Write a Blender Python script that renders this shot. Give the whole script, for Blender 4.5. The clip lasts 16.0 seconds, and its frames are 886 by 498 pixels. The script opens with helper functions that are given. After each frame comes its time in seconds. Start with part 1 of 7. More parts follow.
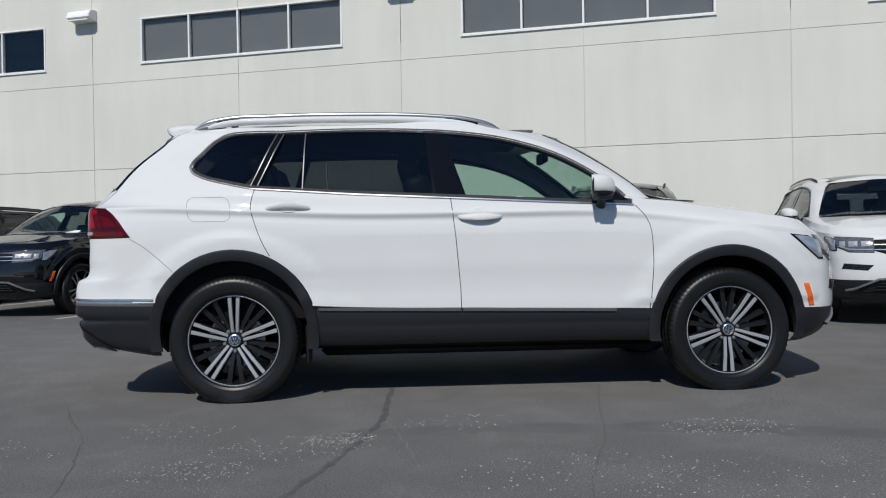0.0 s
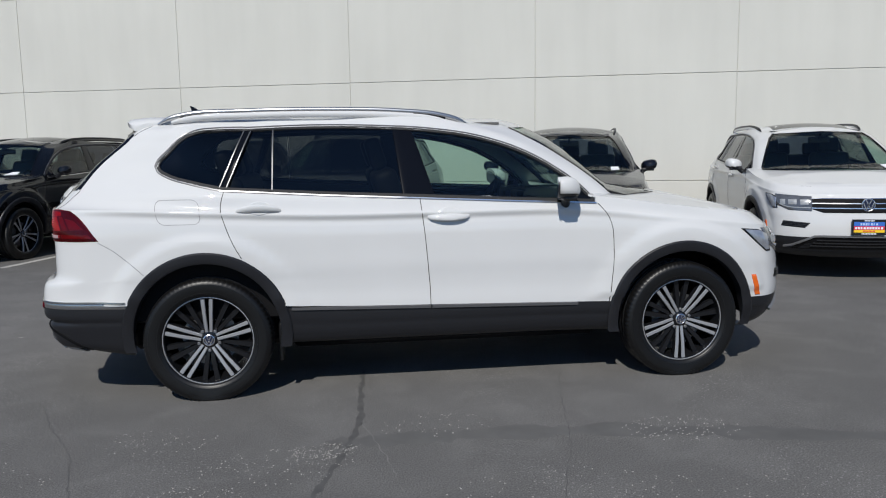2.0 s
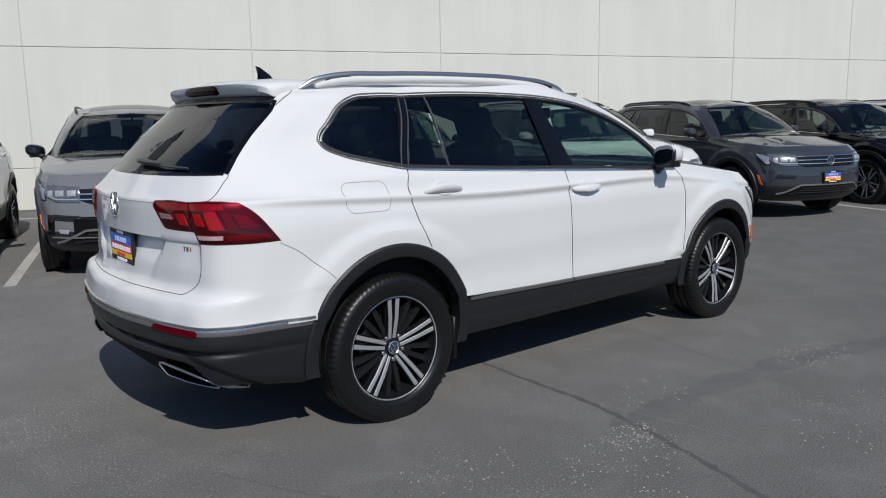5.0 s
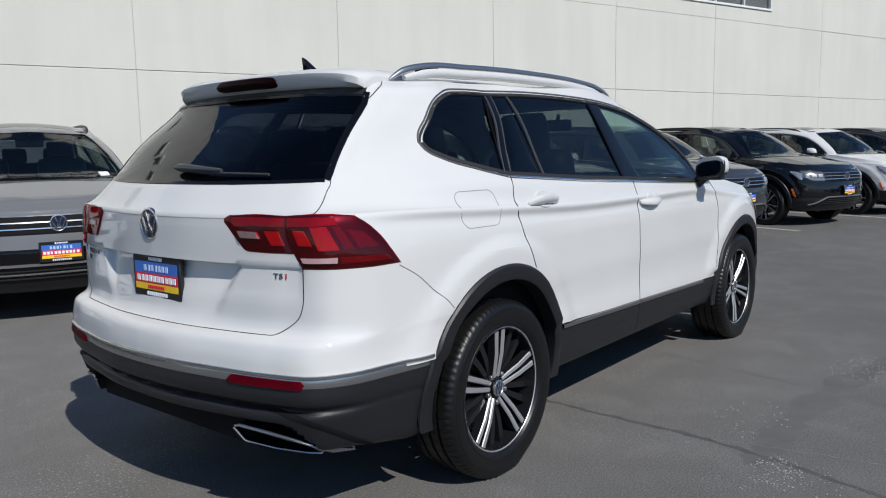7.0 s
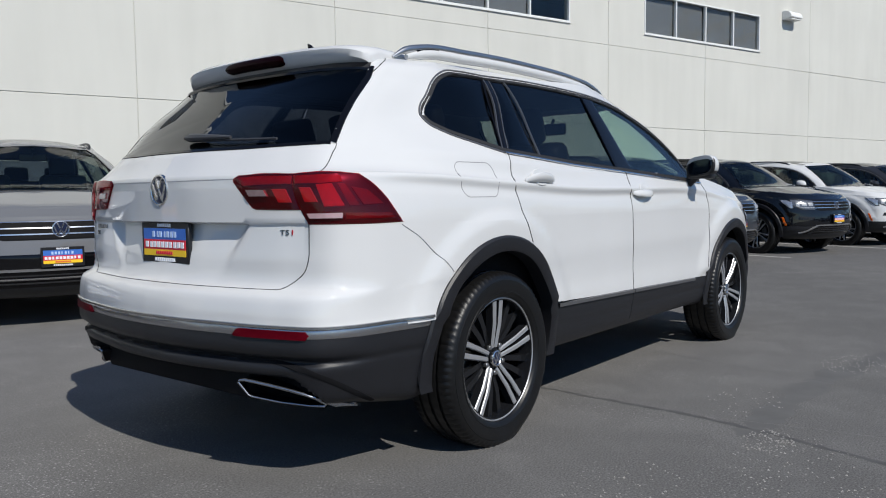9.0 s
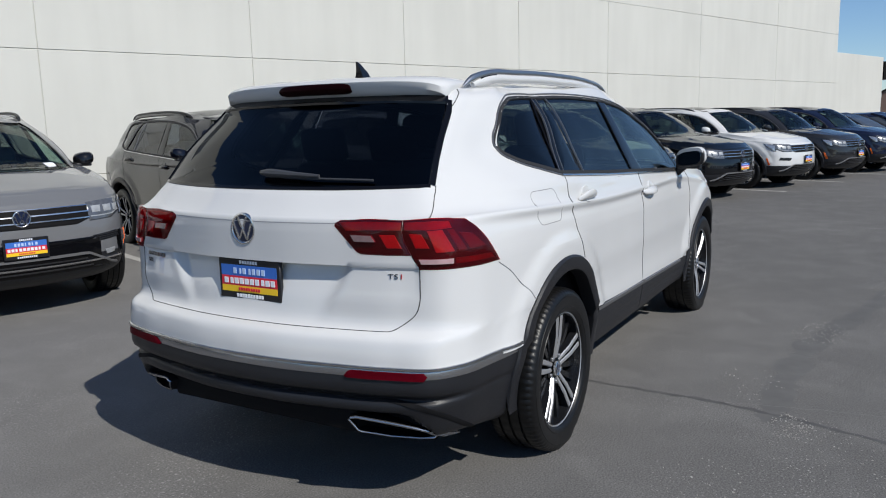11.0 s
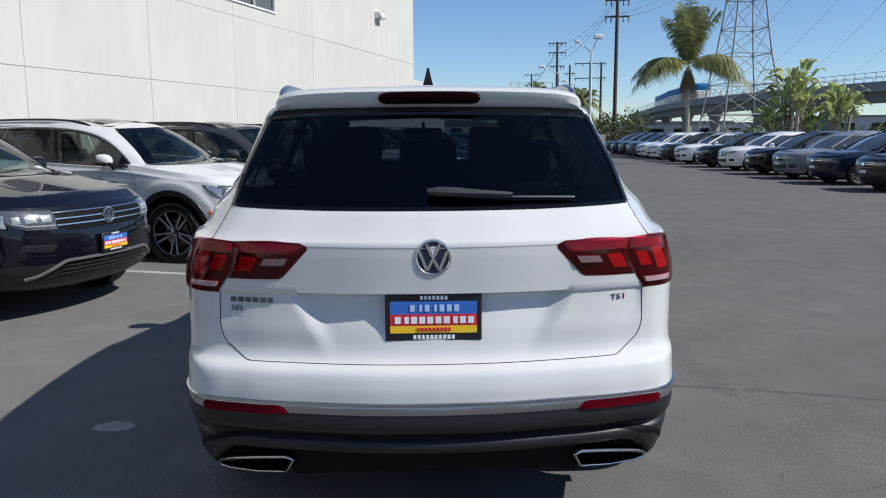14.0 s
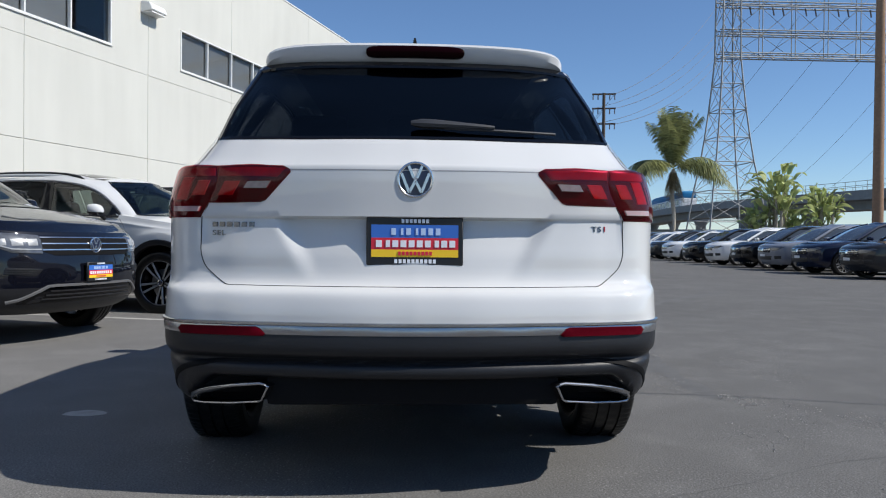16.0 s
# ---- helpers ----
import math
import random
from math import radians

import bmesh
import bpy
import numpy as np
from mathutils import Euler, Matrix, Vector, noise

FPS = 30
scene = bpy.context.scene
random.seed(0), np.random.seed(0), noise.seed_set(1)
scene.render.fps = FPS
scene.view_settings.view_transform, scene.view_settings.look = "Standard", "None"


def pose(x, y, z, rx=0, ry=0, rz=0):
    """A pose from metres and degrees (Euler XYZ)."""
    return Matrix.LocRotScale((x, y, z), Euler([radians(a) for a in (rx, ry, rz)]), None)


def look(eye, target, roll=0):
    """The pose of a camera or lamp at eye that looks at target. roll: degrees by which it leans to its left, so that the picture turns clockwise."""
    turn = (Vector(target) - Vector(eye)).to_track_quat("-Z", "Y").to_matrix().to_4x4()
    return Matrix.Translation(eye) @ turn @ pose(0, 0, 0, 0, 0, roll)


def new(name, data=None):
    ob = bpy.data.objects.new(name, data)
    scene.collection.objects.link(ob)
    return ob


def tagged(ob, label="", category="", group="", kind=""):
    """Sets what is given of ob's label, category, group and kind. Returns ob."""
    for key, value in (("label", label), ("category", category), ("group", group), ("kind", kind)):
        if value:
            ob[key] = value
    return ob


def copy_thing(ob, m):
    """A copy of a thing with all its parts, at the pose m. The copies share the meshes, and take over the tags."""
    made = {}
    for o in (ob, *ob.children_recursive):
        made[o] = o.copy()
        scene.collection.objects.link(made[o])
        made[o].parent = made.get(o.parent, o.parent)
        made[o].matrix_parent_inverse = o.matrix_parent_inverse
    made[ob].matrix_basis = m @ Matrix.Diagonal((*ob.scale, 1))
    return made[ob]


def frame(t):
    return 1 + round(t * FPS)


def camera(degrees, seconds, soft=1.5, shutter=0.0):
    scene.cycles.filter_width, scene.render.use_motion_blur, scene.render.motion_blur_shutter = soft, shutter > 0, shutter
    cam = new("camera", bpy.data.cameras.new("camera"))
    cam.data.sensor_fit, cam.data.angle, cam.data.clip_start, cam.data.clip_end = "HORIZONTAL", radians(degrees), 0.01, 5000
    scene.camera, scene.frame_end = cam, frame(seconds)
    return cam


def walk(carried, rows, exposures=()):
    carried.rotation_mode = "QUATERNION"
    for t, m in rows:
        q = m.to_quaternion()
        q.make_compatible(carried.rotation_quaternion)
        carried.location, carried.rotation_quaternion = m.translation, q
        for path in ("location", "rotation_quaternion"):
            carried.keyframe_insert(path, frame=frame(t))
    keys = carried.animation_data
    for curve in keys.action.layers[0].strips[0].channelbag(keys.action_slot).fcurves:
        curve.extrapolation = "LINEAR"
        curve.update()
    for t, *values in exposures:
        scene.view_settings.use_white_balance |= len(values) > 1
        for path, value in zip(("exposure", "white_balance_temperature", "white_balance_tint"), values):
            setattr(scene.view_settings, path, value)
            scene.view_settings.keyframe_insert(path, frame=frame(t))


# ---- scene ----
from mathutils.bvhtree import BVHTree

cam = camera(59.87, 16.0, soft=1.1)
# seconds, eye, yaw to the left from +y, pitch, lean to the left
PATH = [
    (0, -0.494, -5.178, 0.844, -3.43, -0.21, -0.90),
    (0.5, -0.499, -5.179, 0.837, -3.62, -1.18, -0.78),
    (1, -0.497, -5.113, 0.896, -4.08, -3.05, -0.74),
    (1.5, -0.554, -5.143, 1.251, -5.47, -5.34, -0.65),
    (2, -0.647, -5.236, 1.393, -7.65, -7.45, -0.79),
    (2.5, -0.973, -5.060, 1.391, -11.28, -8.55, -0.94),
    (3, -1.485, -4.964, 1.395, -16.01, -8.93, -1.09),
    (3.5, -2.005, -4.717, 1.387, -21.86, -8.94, -1.17),
    (4, -2.581, -4.464, 1.387, -28.16, -9.06, -1.13),
    (4.5, -3.048, -4.113, 1.389, -34.23, -9.24, -1.13),
    (5, -3.452, -3.726, 1.395, -39.73, -9.48, -1.05),
    (5.2, -3.617, -3.555, 1.407, -41.89, -9.54, -0.90),
    (6.6, -3.815, -2.640, 1.397, -50.40, -8.70, -1.06),
    (7.3, -3.856, -2.574, 1.083, -51.26, -5.51, -1.11),
    (7.5, -3.880, -2.577, 0.946, -51.54, -4.36, -1.10),
    (8, -3.929, -2.616, 0.858, -51.51, -2.54, -1.14),
    (8.5, -3.947, -2.643, 0.842, -51.47, -1.60, -1.08),
    (8.7, -3.942, -2.641, 0.870, -51.44, -2.23, -0.90),
    (9.8, -3.985, -2.575, 1.380, -52.40, -7.90, -1.20),
    (10.8, -4.307, -2.224, 1.411, -57.78, -8.79, -1.47),
    (11, -4.430, -2.081, 1.404, -59.75, -9.19, -1.39),
    (11.5, -4.715, -1.625, 1.414, -65.94, -9.45, -1.37),
    (12, -4.807, -1.079, 1.414, -73.17, -9.31, -1.56),
    (12.5, -4.909, -0.582, 1.444, -80.42, -9.78, -1.26),
    (13, -4.821, -0.209, 1.433, -86.15, -9.92, -1.01),
    (13.5, -4.829, 0.044, 1.431, -90.03, -9.63, -0.61),
    (14, -4.744, 0.049, 1.423, -91.91, -8.46, -0.32),
    (14.5, -4.706, 0.031, 1.280, -92.47, -6.33, -0.05),
    (15, -4.717, 0.030, 0.944, -92.58, -3.91, 0.15),
    (15.5, -4.772, 0.034, 0.850, -92.56, -1.83, 0.36),
    (16, -4.805, 0.023, 0.844, -92.63, -0.62, 0.51),
]


def aim(x, y, z, yaw, pitch, lean):
    a, b = radians(yaw), radians(pitch)
    way = Vector((-math.sin(a) * math.cos(b), math.cos(a) * math.cos(b), math.sin(b)))
    eye = Vector((x, y, z))
    return look(eye, eye + way, lean)


walk(cam, [(row[0], aim(*row[1:])) for row in PATH], [(0, -0.03), (2, -0.02), (5, 0.07), (8, 0.12), (11, 0.15), (12.5, 0.26), (14, 0.34), (16, 0.36)])

# ---------------------------------------------------------------- light
SUN = Vector((-0.33, -0.975, 1.0)).normalized()
world = bpy.data.worlds.new("sky")
scene.world = world
world.use_nodes = True
nt = world.node_tree
sky = nt.nodes.new("ShaderNodeTexSky")
sky.sky_type = "NISHITA"
sky.sun_disc = False
sky.sun_elevation = math.asin(SUN.z)
sky.sun_rotation = math.atan2(SUN.x, SUN.y)
sky.air_density, sky.dust_density, sky.ozone_density, sky.altitude = 1.0, 0.0, 7.0, 900
nt.links.new(sky.outputs[0], nt.nodes["Background"].inputs[0])
nt.nodes["Background"].inputs[1].default_value = 0.097
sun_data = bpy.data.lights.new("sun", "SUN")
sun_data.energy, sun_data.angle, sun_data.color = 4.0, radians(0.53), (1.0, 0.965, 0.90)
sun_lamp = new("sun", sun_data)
sun_lamp.matrix_world = look(SUN * 60, (0, 0, 0))

# ---------------------------------------------------------------- materials


def mat(name, color, rough=0.5, metal=0.0, vary=0.0, scale=20.0, bump=0.0, coat=0.0, emit=None, spec=0.5, scale2=None):
    """A principled material; vary: how far colour wanders at two scales; bump: relief in metres."""
    m = bpy.data.materials.new(name)
    m.use_nodes = True
    t = m.node_tree
    b = t.nodes["Principled BSDF"]
    b.inputs["Base Color"].default_value = (*color, 1)
    b.inputs["Roughness"].default_value = rough
    b.inputs["Metallic"].default_value = metal
    b.inputs["Coat Weight"].default_value = coat
    b.inputs["Coat Roughness"].default_value = 0.03
    b.inputs["Specular IOR Level"].default_value = spec
    if emit:
        b.inputs["Emission Color"].default_value = (*emit[:3], 1)
        b.inputs["Emission Strength"].default_value = emit[3]
    if vary or bump:
        co = t.nodes.new("ShaderNodeTexCoord")
        fine = t.nodes.new("ShaderNodeTexNoise")
        fine.inputs["Scale"].default_value = scale
        fine.inputs["Detail"].default_value = 6
        coarse = t.nodes.new("ShaderNodeTexNoise")
        coarse.inputs["Scale"].default_value = scale2 or scale / 12
        coarse.inputs["Detail"].default_value = 4
        for nz in (fine, coarse):
            t.links.new(co.outputs["Object"], nz.inputs["Vector"])
        both = t.nodes.new("ShaderNodeMath")
        both.operation = "ADD"
        t.links.new(fine.outputs["Fac"], both.inputs[0])
        t.links.new(coarse.outputs["Fac"], both.inputs[1])
        if vary:
            rng = t.nodes.new("ShaderNodeMapRange")
            rng.inputs["From Min"].default_value, rng.inputs["From Max"].default_value = 0.6, 1.4
            rng.inputs["To Min"].default_value, rng.inputs["To Max"].default_value = 1 - vary, 1 + vary
            t.links.new(both.outputs[0], rng.inputs["Value"])
            mul = t.nodes.new("ShaderNodeVectorMath")
            mul.operation = "MULTIPLY"
            mul.inputs[0].default_value = color
            t.links.new(rng.outputs[0], mul.inputs[1])
            t.links.new(mul.outputs[0], b.inputs["Base Color"])
        if bump:
            bp = t.nodes.new("ShaderNodeBump")
            bp.inputs["Distance"].default_value = bump
            t.links.new(fine.outputs["Fac"], bp.inputs["Height"])
            t.links.new(bp.outputs[0], b.inputs["Normal"])
    return m


def paint_material():
    """Car paint: a clear coat over the colour that each object carries."""
    m = mat("car_paint", (0.8, 0.8, 0.8), 0.45, coat=1.0, spec=0.08)
    t = m.node_tree
    b = t.nodes["Principled BSDF"]
    info = t.nodes.new("ShaderNodeObjectInfo")
    flake = t.nodes.new("ShaderNodeTexNoise")
    flake.inputs["Scale"].default_value = 3.0
    rng = t.nodes.new("ShaderNodeMapRange")
    rng.inputs["To Min"].default_value, rng.inputs["To Max"].default_value = 0.97, 1.03
    co = t.nodes.new("ShaderNodeTexCoord")
    mul = t.nodes.new("ShaderNodeVectorMath")
    mul.operation = "MULTIPLY"
    t.links.new(co.outputs["Object"], flake.inputs["Vector"])
    t.links.new(flake.outputs["Fac"], rng.inputs["Value"])
    t.links.new(info.outputs["Color"], mul.inputs[0])
    t.links.new(rng.outputs[0], mul.inputs[1])
    t.links.new(mul.outputs[0], b.inputs["Base Color"])
    return m


def glass_material(name, tint, ior=1.5, rough=0.0):
    m = bpy.data.materials.new(name)
    m.use_nodes = True
    t = m.node_tree
    t.nodes.remove(t.nodes["Principled BSDF"])
    clear = t.nodes.new("ShaderNodeBsdfTransparent")
    clear.inputs[0].default_value = (*tint, 1)
    gloss = t.nodes.new("ShaderNodeBsdfGlossy")
    gloss.inputs["Roughness"].default_value = rough
    f0 = ((ior - 1) / (ior + 1)) ** 2
    edge = t.nodes.new("ShaderNodeLayerWeight")
    edge.inputs[0].default_value = 0.5
    fifth = t.nodes.new("ShaderNodeMath")
    fifth.operation = "POWER"
    fifth.inputs[1].default_value = 5.0
    t.links.new(edge.outputs["Facing"], fifth.inputs[0])
    fres = t.nodes.new("ShaderNodeMapRange")
    fres.inputs["To Min"].default_value, fres.inputs["To Max"].default_value = f0, 1.0
    t.links.new(fifth.outputs[0], fres.inputs["Value"])
    mix = t.nodes.new("ShaderNodeMixShader")
    t.links.new(fres.outputs[0], mix.inputs[0])
    t.links.new(clear.outputs[0], mix.inputs[1])
    t.links.new(gloss.outputs[0], mix.inputs[2])
    t.links.new(mix.outputs[0], t.nodes["Material Output"].inputs[0])
    return m


PAINT = paint_material()
PLASTIC = mat("black_plastic", (0.0120, 0.0124, 0.0150), 0.44, vary=0.12, scale=900, bump=0.0003, spec=0.42)
GLOSSBLACK = mat("gloss_black", (0.004, 0.004, 0.005), 0.08, spec=0.32)
RUBBER = mat("tyre_rubber", (0.0055, 0.0055, 0.0058), 0.40, vary=0.25, scale=60, bump=0.0004, spec=0.36)
SEAL = mat("seal_black", (0.012, 0.012, 0.013), 0.7)
CHROME = mat("chrome", (0.78, 0.79, 0.80), 0.10, 1.0)
BRIGHT = mat("brushed_chrome", (0.74, 0.73, 0.72), 0.24, 1.0, vary=0.04, scale=80)
MIRROR = mat("mirror_silver", (0.16, 0.17, 0.18), 0.03, 1.0)
SATIN = mat("satin_aluminium", (0.50, 0.505, 0.515), 0.36, 1.0, vary=0.05, scale=200)
RIMDARK = mat("rim_dark", (0.018, 0.019, 0.022), 0.20, 0.5)
RIMFACE = mat("rim_machined", (0.43, 0.435, 0.45), 0.40, 0.6, vary=0.05, scale=150)
STEEL = mat("brake_steel", (0.30, 0.30, 0.31), 0.4, 0.9, vary=0.1, scale=90)
GLASS = glass_material("clear_glass", (0.60, 0.74, 0.67), 1.7)
PRIVACY = glass_material("privacy_glass", (0.21, 0.23, 0.225), 1.65)
REARGLASS = glass_material("rear_privacy_glass", (0.085, 0.095, 0.125), 1.45)
TAILRED = mat("tail_lamp_red", (0.24, 0.03, 0.03), 0.30, vary=0.45, scale=26)
TAILDARK = mat("tail_lamp_dark", (0.042, 0.006, 0.008), 0.35, vary=0.30, scale=30)
TAILDEEP = mat("tail_lamp_deep", (0.105, 0.014, 0.015), 0.30, vary=0.40, scale=26)
TAILBRIGHT = mat("tail_lamp_bright", (0.38, 0.06, 0.055), 0.30, vary=0.30, scale=60)
LAMPCOVER = glass_material("tail_lamp_cover", (0.80, 0.055, 0.12), 1.45, 0.02)
LETTERRED = mat("letter_red", (0.36, 0.003, 0.014), 0.3)
LAMPCLEAR = mat("lamp_clear", (0.20, 0.13, 0.135), 0.2, coat=1.0, vary=0.3, scale=60)
LAMPPALE = mat("lamp_pale", (0.42, 0.27, 0.28), 0.25, coat=1.0, vary=0.15, scale=60)
AMBER = mat("amber_lens", (0.75, 0.13, 0.01), 0.15, coat=1.0)
REFLECTOR = mat("reflector_red", (0.085, 0.001, 0.006), 0.45, vary=0.25, scale=120, spec=0.04)
HEADGLASS = mat("headlight_clear", (0.105, 0.11, 0.12), 0.20, 0.3, coat=1.0, vary=0.6, scale=22)
HEADLENS = mat("headlight_reflector", (0.36, 0.37, 0.38), 0.45, 0.25, coat=0.6, vary=0.25, scale=40)
INTERIOR = mat("interior_black", (0.007, 0.007, 0.008), 0.7, vary=0.15, scale=80, spec=0.12)
SEATMAT = mat("seat_leather", (0.045, 0.044, 0.046), 0.5, vary=0.12, scale=60, bump=0.0006)
SEATGREY = mat("seat_grey_cloth", (0.10, 0.098, 0.095), 0.75, vary=0.12, scale=90, bump=0.0006)
PL_BLACK = mat("plate_frame_black", (0.012, 0.012, 0.014), 0.35)
PL_BLUE = mat("plate_blue", (0.035, 0.14, 0.50), 0.45)
PL_RED = mat("plate_red", (0.62, 0.02, 0.045), 0.45)
PL_YELLOW = mat("plate_yellow", (0.85, 0.55, 0.02), 0.45)
PL_WHITE = mat("plate_white", (0.78, 0.80, 0.84), 0.45)
PL_LIGHT = mat("plate_light_blue", (0.45, 0.58, 0.80), 0.45)
BADGEBLUE = mat("badge_dark", (0.010, 0.016, 0.045), 0.3, coat=0.25)
BADGEGREY = mat("badge_grey_chrome", (0.16, 0.16, 0.165), 0.25, 0.9)
TRIMGREY = mat("window_trim_grey", (0.16, 0.16, 0.165), 0.35, 0.7)
BOWSILVER = mat("bow_silver", (0.20, 0.20, 0.205), 0.38, 0.45, vary=0.06, scale=60)
STRIPCHROME = mat("strip_chrome", (0.52, 0.52, 0.515), 0.22, 1.0, vary=0.25, scale=9)
BANDMETAL = mat("bumper_band_metal", (0.40, 0.40, 0.41), 0.26, 0.9, vary=0.05, scale=60)
SIDELENS = mat("headlight_side_clear", (0.36, 0.38, 0.42), 0.14, 0.5, coat=1.0, vary=0.5, scale=24)
SEAM = mat("seam_grey", (0.24, 0.24, 0.245), 0.7)
PAPER = mat("paper_white", (0.75, 0.76, 0.78), 0.8)

# ---------------------------------------------------------------- mesh helpers


def mesh_of(bm, name, smooth=True, angle=38):
    bmesh.ops.recalc_face_normals(bm, faces=bm.faces)
    lim = radians(angle)
    for fc in bm.faces:
        fc.smooth = smooth
    if smooth:
        for e in bm.edges:
            if len(e.link_faces) == 2 and e.calc_face_angle(0) > lim:
                e.smooth = False
    me = bpy.data.meshes.new(name)
    bm.to_mesh(me)
    bm.free()
    return me


def part(name, bm, material, parent, label="", smooth=True, angle=38):
    me = bm if isinstance(bm, bpy.types.Mesh) else mesh_of(bm, name, smooth, angle)
    if not me.materials:
        for m in material if isinstance(material, (list, tuple)) else [material]:
            me.materials.append(m)
    ob = new(name, me)
    ob.parent = parent
    if label:
        tagged(ob, label)
    return ob


def thing(name, label, category, at=None, group="", kind=""):
    ob = new(name)
    ob.empty_display_size = 0.2
    if at is not None:
        ob.matrix_basis = at
    return tagged(ob, label, category, group, kind)


def box(bm, x0, x1, y0, y1, z0, z1, bevel=0.0, m=None, seg=1):
    """A box between two corners, its edges rounded by bevel; m: a matrix put on it afterwards."""
    r = bmesh.ops.create_cube(bm, size=1.0)
    vs = r["verts"]
    for v in vs:
        v.co = Vector(((x0 + x1) / 2 + v.co.x * (x1 - x0), (y0 + y1) / 2 + v.co.y * (y1 - y0), (z0 + z1) / 2 + v.co.z * (z1 - z0)))
    if m is not None:
        bmesh.ops.transform(bm, matrix=m, verts=vs)
    if bevel:
        es = list({e for v in vs for e in v.link_edges})
        bmesh.ops.bevel(bm, geom=es, offset=bevel, segments=seg, affect="EDGES", profile=0.6)


def tube(bm, pts, radius, sides=8, close=False, cap=True, taper=None):
    """A round bar along points."""
    pts = [Vector(p) for p in pts]
    n = len(pts)
    rings = []
    up = Vector((0, 0, 1))
    for i, p in enumerate(pts):
        a = pts[(i - 1) % n] if close or i else pts[0]
        b = pts[(i + 1) % n] if close or i < n - 1 else pts[-1]
        d = (b - a).normalized()
        u = up if abs(d.z) < 0.95 else Vector((1, 0, 0))
        s = d.cross(u).normalized()
        w = s.cross(d)
        r = radius * (1 if taper is None else taper[i])
        rings.append([bm.verts.new(p + (s * math.cos(2 * math.pi * k / sides) + w * math.sin(2 * math.pi * k / sides)) * r) for k in range(sides)])
    for i in range(n if close else n - 1):
        A, B = rings[i], rings[(i + 1) % n]
        for k in range(sides):
            bm.faces.new((A[k], A[(k + 1) % sides], B[(k + 1) % sides], B[k]))
    if cap and not close:
        bm.faces.new(rings[0])
        bm.faces.new(rings[-1][::-1])


def lathe(bm, prof, seg=48, axis="y"):
    """Turns (radius, along) pairs round the axis."""
    rings = []
    for r, h in prof:
        ring = []
        for k in range(seg):
            a = 2 * math.pi * k / seg
            c, s = r * math.cos(a), r * math.sin(a)
            ring.append(bm.verts.new((c, h, s) if axis == "y" else (c, s, h)))
        rings.append(ring)
    for A, B in zip(rings, rings[1:]):
        for k in range(seg):
            bm.faces.new((A[k], A[(k + 1) % seg], B[(k + 1) % seg], B[k]))
    return rings


def crom(pts, n):
    """A smooth curve through control points, n steps a stretch."""
    pts = [Vector(p) for p in pts]
    out = []
    for i in range(len(pts) - 1):
        p1, p2 = pts[i], pts[i + 1]
        p0 = pts[i - 1] if i else p1 * 2 - p2
        p3 = pts[i + 2] if i + 2 < len(pts) else p2 * 2 - p1
        # chord-length tangents keep uneven spacing free of overshoot
        d0, d1, d2 = max((p1 - p0).length, 1e-4), max((p2 - p1).length, 1e-4), max((p3 - p2).length, 1e-4)
        m1 = ((p1 - p0) / d0 * d1 + (p2 - p1) / d1 * d0) / (d0 + d1) * d1
        m2 = ((p2 - p1) / d1 * d2 + (p3 - p2) / d2 * d1) / (d1 + d2) * d1
        for k in range(n):
            t = k / n
            h = (2 * t**3 - 3 * t**2 + 1, t**3 - 2 * t**2 + t, -2 * t**3 + 3 * t**2, t**3 - t**2)
            out.append(p1 * h[0] + m1 * h[1] + p2 * h[2] + m2 * h[3])
    out.append(pts[-1].copy())
    return out


def curve2(pts, n=10):
    return [(p.x, p.y) for p in crom([(a, b, 0) for a, b in pts], n)]


def inside(poly, a, b):
    ok = False
    j = len(poly) - 1
    for i in range(len(poly)):
        (xi, yi), (xj, yj) = poly[i], poly[j]
        if (yi > b) != (yj > b) and a < (xj - xi) * (b - yi) / (yj - yi) + xi:
            ok = not ok
        j = i
    return ok


def nearest_on(poly, a, b):
    best, at = 1e9, (a, b)
    for i in range(len(poly)):
        (x0, y0), (x1, y1) = poly[i - 1], poly[i]
        dx, dy = x1 - x0, y1 - y0
        t = max(0, min(1, ((a - x0) * dx + (b - y0) * dy) / max(dx * dx + dy * dy, 1e-12)))
        px, py = x0 + t * dx, y0 + t * dy
        d = (px - a) ** 2 + (py - b) ** 2
        if d < best:
            best, at = d, (px, py)
    return at


